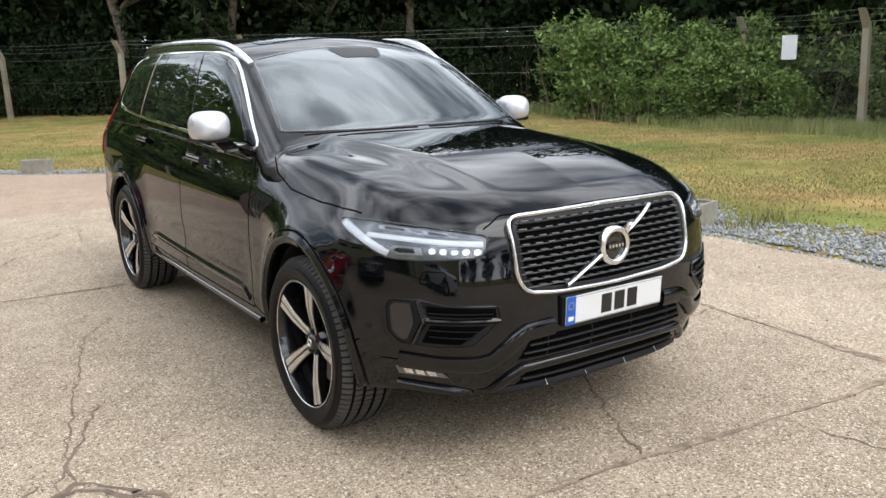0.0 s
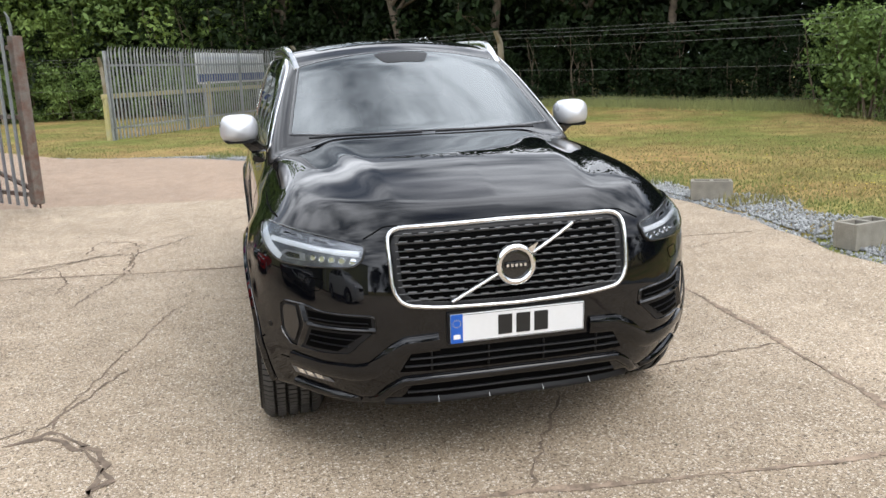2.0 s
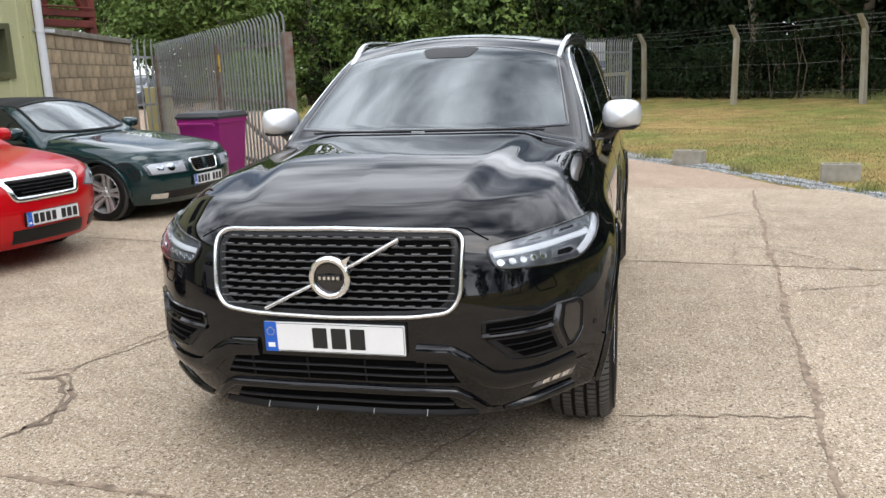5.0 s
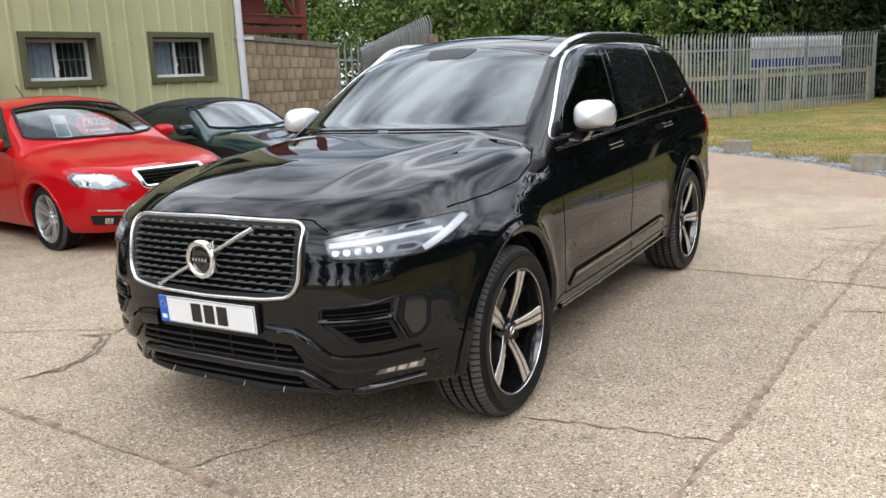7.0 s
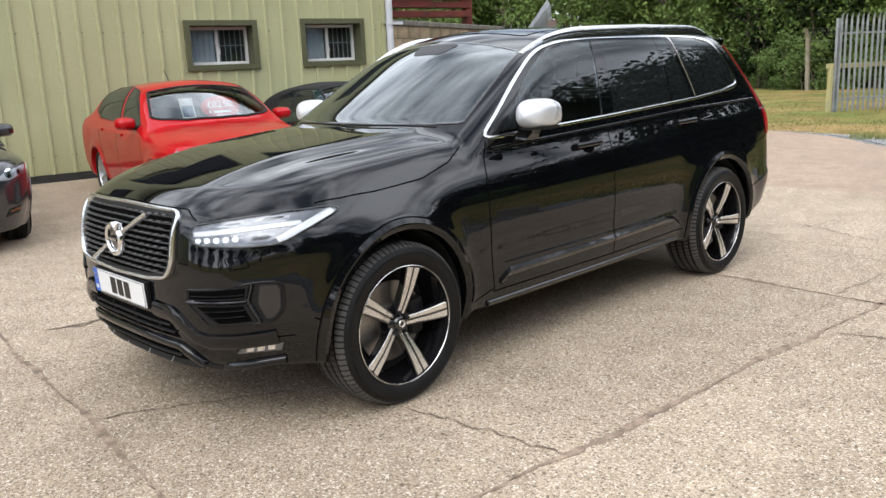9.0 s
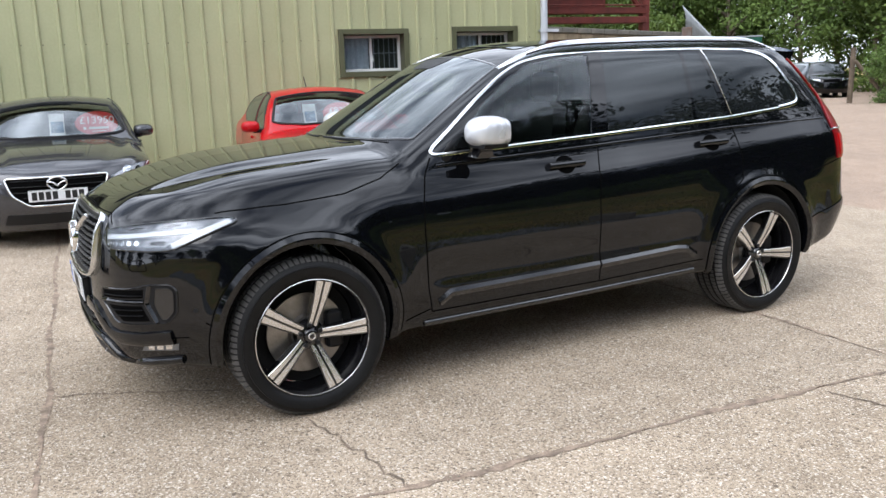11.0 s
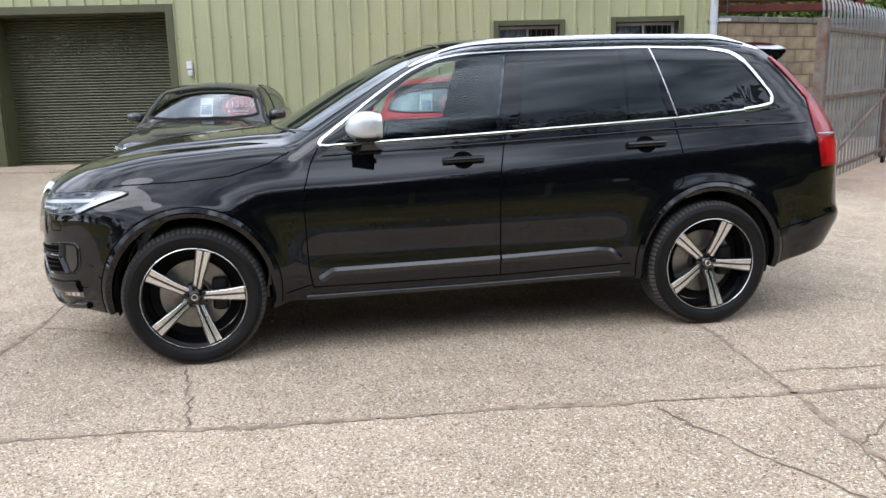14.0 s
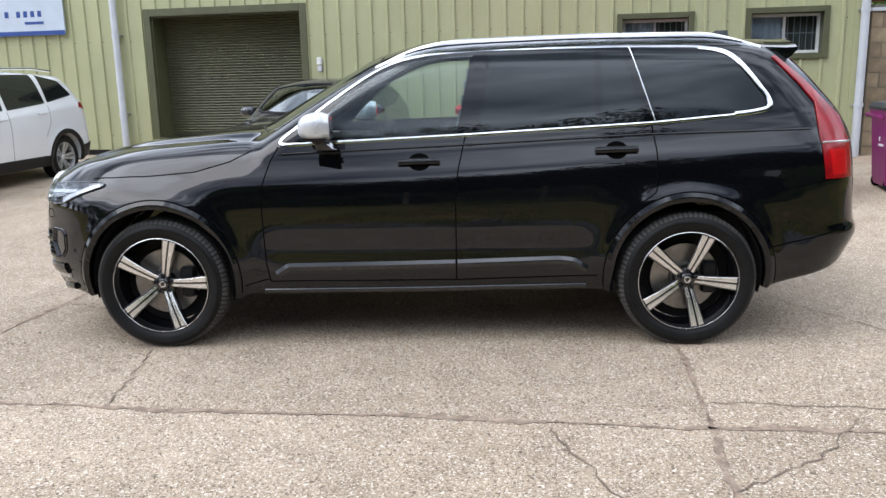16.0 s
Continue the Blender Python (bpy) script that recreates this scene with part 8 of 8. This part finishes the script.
# darks[:3], bare and bushes[2:] carry the wood's shade in their leaf colour
bushes = [make_bush(11, 1.3, 2.1, 5200, LEAF), make_bush(12, 1.4, 2.4, 5600, LEAF), make_bush(13, 1.2, 1.8, 3600, LEAF_SHADED, 0.066), make_bush(14, 1.4, 2.6, 4200, LEAF_SHADED, 0.066)]
darks = [make_tree(21, 9.0, 2.6, 6800, LEAF_SHADED, 0.175, 0.12), make_tree(22, 10.5, 3.0, 7200, LEAF_SHADED, 0.185, 0.1), make_tree(23, 8.0, 2.4, 6400, LEAF_SHADED, 0.165, 0.16), make_tree(24, 9.5, 2.8, 7500, LEAF, 0.19, 0.2)]
lights = [make_tree(31, 8.5, 2.8, 8200, LEAF_LIGHT, 0.125, 0.05), make_tree(32, 7.0, 2.6, 7600, LEAF_LIGHT, 0.115, 0.02)]
bare = make_tree(26, 10.5, 3.2, 4200, LEAF_SHADED, 0.17, 0.5)
rnd = random.Random(17)
used_first = set()


def plant(kind, x, y, s=1.0, turn=None, z=None):
    src = kind
    zz = float(ground_z(np.array(x), np.array(y))) if z is None else z
    m = pose(x, y, zz - 0.03, 0, 0, rnd.uniform(0, 360) if turn is None else turn)
    if src.name not in used_first:
        used_first.add(src.name)
        src.matrix_basis = m
        src.scale = (s, s, s)
        return src
    o = copy_thing(src, m)
    o.scale = (s, s, s)
    return o


def along(pts, step):
    out = []
    for (ax_, ay), (bx, by) in zip(pts, pts[1:]):
        d = math.hypot(bx - ax_, by - ay)
        n = max(1, int(d / step))
        for k in range(n):
            out.append((ax_ + (bx - ax_) * k / n, ay + (by - ay) * k / n, math.degrees(math.atan2(by - ay, bx - ax_))))
    return out


HEDGE = [(17.3, 0), (17.6, 8), (17.5, 13.5), (17.2, 18), (14.6, 22.2), (10.6, 25.6), (7.6, 28.6), (4.6, 32.3), (-1.0, 34.5), (-8, 35.2), (-11.5, 38)]
for k, (x, y, a) in enumerate(along(HEDGE, 1.5)):
    j = Vector((rnd.uniform(-0.3, 0.3), rnd.uniform(-0.3, 0.3)))
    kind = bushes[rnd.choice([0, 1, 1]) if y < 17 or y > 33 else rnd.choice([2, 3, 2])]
    plant(kind, x + j.x, y + j.y, rnd.uniform(0.8, 1.08), a + rnd.uniform(-14, 14) + rnd.choice([0, 180]))
for x, y, q in ((16.7, 12.9, 1.0), (17.2, 14.2, 1.0), (16.0, 15.9, 0.95), (15.9, 12.6, 0.78), (16.1, 13.9, 0.95), (15.8, 15.2, 1.08), (16.2, 11.2, 0.62), (15.5, 16.3, 1.18), (15.4, 13.2, 0.55), (15.2, 14.8, 0.6)):
    plant(bushes[rnd.choice([0, 1])], x, y, q, 90 + rnd.uniform(-20, 20))
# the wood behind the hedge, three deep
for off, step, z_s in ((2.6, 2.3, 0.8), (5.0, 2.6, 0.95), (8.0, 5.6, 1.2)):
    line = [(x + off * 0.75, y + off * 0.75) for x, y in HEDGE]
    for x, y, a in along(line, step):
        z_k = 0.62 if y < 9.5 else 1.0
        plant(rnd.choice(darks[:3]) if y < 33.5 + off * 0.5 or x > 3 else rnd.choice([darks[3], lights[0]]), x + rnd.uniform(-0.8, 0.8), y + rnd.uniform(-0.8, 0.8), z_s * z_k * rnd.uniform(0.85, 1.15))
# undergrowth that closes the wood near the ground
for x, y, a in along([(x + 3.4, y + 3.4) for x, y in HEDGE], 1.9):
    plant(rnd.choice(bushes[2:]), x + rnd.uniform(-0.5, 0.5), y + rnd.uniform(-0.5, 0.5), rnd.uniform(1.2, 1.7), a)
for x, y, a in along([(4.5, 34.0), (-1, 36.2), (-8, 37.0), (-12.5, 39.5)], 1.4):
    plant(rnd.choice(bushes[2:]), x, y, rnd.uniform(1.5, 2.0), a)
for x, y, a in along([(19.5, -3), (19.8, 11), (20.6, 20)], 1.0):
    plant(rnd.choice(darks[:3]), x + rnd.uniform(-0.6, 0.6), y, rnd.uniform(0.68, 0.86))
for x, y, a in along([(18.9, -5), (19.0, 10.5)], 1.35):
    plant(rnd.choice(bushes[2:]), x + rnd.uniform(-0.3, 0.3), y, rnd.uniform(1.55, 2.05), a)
# forked trunks that stand clear at the wood's edge
for x, y, k, a in ((10.0, 27.2, 1.0, 20), (14.6, 23.2, 0.9, 140), (7.2, 30.4, 0.95, 250), (12.6, 25.4, 0.8, 80), (3.2, 34.6, 1.0, 10)):
    plant(bare, x, y, k, a)
# brighter trees past the gate and behind the workshop
for x, y, s in ((-9, 41, 1.0), (-12.5, 39.5, 1.0), (-6, 42, 1.1), (-15, 43, 1.2), (-3, 41, 1.1), (-19.5, 44, 1.1), (-23, 46, 1.2), (-26.5, 48, 1.3), (-36, 49, 1.3), (-39, 47, 1.3), (-43, 44, 1.3), (-18, 49, 1.5), (-26, 52, 1.5), (-34, 54, 1.6), (-12, 47, 1.4), (-15.2, 46, 1.6), (-17.5, 47.5, 1.6), (-20.5, 50, 1.7),
                (-7, 37.5, 1.1), (-4.5, 38.5, 1.1), (-2, 38.0, 1.1), (0.8, 38.2, 1.15), (-9.5, 38.3, 1.0), (-21, 23, 0.9), (-24, 26, 1.0), (-27, 29.5, 1.1), (-20, 19, 1.0), (-32, 32, 1.2), (-37, 36, 1.2), (-25, 21, 1.2), (-31, 26, 1.3), (-46, 40, 1.4), (-40, 50, 1.7), (-50, 50, 1.8), (-58, 46, 1.8), (-66, 52, 2.0), (-30, 60, 1.9), (-45, 62, 2.0), (-55, 60, 2.0), (-52, 36, 1.5), (-60, 38, 1.6)):
    plant(rnd.choice(lights), x, y, s)
for x, y, s in ((-11.5, 31.5, 1.0), (-12.5, 33, 1.1), (-13.2, 34.8, 1.0), (-14.5, 36.4, 1.2)):
    plant(bushes[1], x, y, s)
# trees on the open sides of the yard
for x, y, a in along([(18.5, -2), (19.5, -10), (17, -19), (6, -23), (-8, -24), (-20, -22)], 4.2):
    plant(rnd.choice(darks), x + rnd.uniform(-1, 1), y + rnd.uniform(-1, 1), rnd.uniform(0.55, 0.8))

# boundary posts with cranked tops, wires and chain link
fence_b = thing("fence", pose(0, 0, 0), "old concrete-post chain-link fence along the hedge", "fence")
POSTS = [(16.9, 3.2), (16.75, 6.2), (16.55, 9.25), (16.45, 12.1), (16.4, 14.5), (9.35, 24.3), (6.25, 26.6), (3.6, 31.2), (0.2, 33.2), (-3.6, 33.7), (-7.4, 34.0)]
tops = []
for k, (x, y) in enumerate(POSTS):
    nx, ny = POSTS[min(k + 1, len(POSTS) - 1)][0] - POSTS[max(k - 1, 0)][0], POSTS[min(k + 1, len(POSTS) - 1)][1] - POSTS[max(k - 1, 0)][1]
    ln = math.hypot(nx, ny)
    ox, oy = (-ny / ln, nx / ln)
    z = float(ground_z(np.array(x), np.array(y)))
    g = Geo()
    w = 0.065
    tx, ty = nx / ln * w, ny / ln * w
    px, py = ox * w, oy * w
    sec = lambda cx, cy, cz, k_=1.0: [(cx + tx * k_ + px * k_, cy + ty * k_ + py * k_, cz), (cx + tx * k_ - px * k_, cy + ty * k_ - py * k_, cz), (cx - tx * k_ - px * k_, cy - ty * k_ - py * k_, cz), (cx - tx * k_ + px * k_, cy - ty * k_ + py * k_, cz)]
    lean = rnd.uniform(-0.08, 0.08)
    g.rings([sec(x, y, z - 0.05, 1.1), sec(x + lean * 0.5, y, z + 1.1), sec(x + lean, y, z + 2.0), sec(x + lean + ox * 0.08, y + oy * 0.08, z + 2.13), sec(x + lean + ox * 0.26, y + oy * 0.26, z + 2.38, 0.85)])
    part("fence_post", g, POST_CONC, fence_b)
    tops.append((x + lean, y, z, ox, oy))
for f, h in ((0.1, 2.14), (0.18, 2.26), (0.25, 2.36), (0.0, 1.9), (0.0, 1.2), (0.0, 0.4)):
    g = Geo()
    for a, b in zip(tops, tops[1:]):
        pts = []
        for t in np.linspace(0, 1, 7):
            pts.append((a[0] + (b[0] - a[0]) * t + a[3] * f, a[1] + (b[1] - a[1]) * t + a[4] * f, a[2] + (b[2] - a[2]) * t + h - 0.05 * 4 * t * (1 - t)))
        part("wire", Geo().tube(pts, 0.005, 4, caps=False), WIRE, fence_b)
g = Geo()
for a, b in zip(tops[:4], tops[1:5]):
    L = math.hypot(b[0] - a[0], b[1] - a[1])
    dx, dy = (b[0] - a[0]) / L, (b[1] - a[1]) / L
    n = int(L / 0.09)
    for k in range(-21, n):
        for sgn in (1, -1):
            s0, s1, z0, z1 = k * 0.09, k * 0.09 + 1.9, 0.05, 1.95
            if s0 < 0:
                z0, s0 = z0 - s0, 0
            if s1 > L:
                z1, s1 = z1 - (s1 - L), L
            if s1 - s0 < 0.05:
                continue
            if sgn < 0:
                s0, s1 = L - s0, L - s1
            p, q = (a[0] + dx * s0, a[1] + dy * s0, a[2] + z0), (a[0] + dx * s1, a[1] + dy * s1, a[2] + z1)
            r = 0.0022
            g.add([(p[0] - dx * r, p[1] - dy * r, p[2]), (p[0] + dx * r, p[1] + dy * r, p[2]), (q[0] + dx * r, q[1] + dy * r, q[2]), (q[0] - dx * r, q[1] - dy * r, q[2])], [(0, 1, 2, 3)])
tagged(part("chain_link", g, WIRE, fence_b), kind="stuff")
sg = part("sign", Geo().box(-0.012, 0.012, -0.16, 0.16, 1.45, 1.96, c=0.002), SIGN_WHITE)
sg.matrix_basis = pose(16.38, 10.88, 0.02, 0, 0, 12)
tagged(sg, "small blank white notice hung on the chain-link fence", "sign")
# leaning timber post and strut by the far road
tp = thing("timber_post", pose(-13.9, 31.3, 0.13), "weathered leaning timber post with a strut", "post")
part("post", Geo().tube([(0, 0, -0.1), (0.04, 0.02, 2.1)], 0.1, 8), BARK, tp)
part("strut", Geo().tube([(0.1, 0.05, 1.6), (1.1, 0.9, 0.0)], 0.07, 8), BARK, tp)
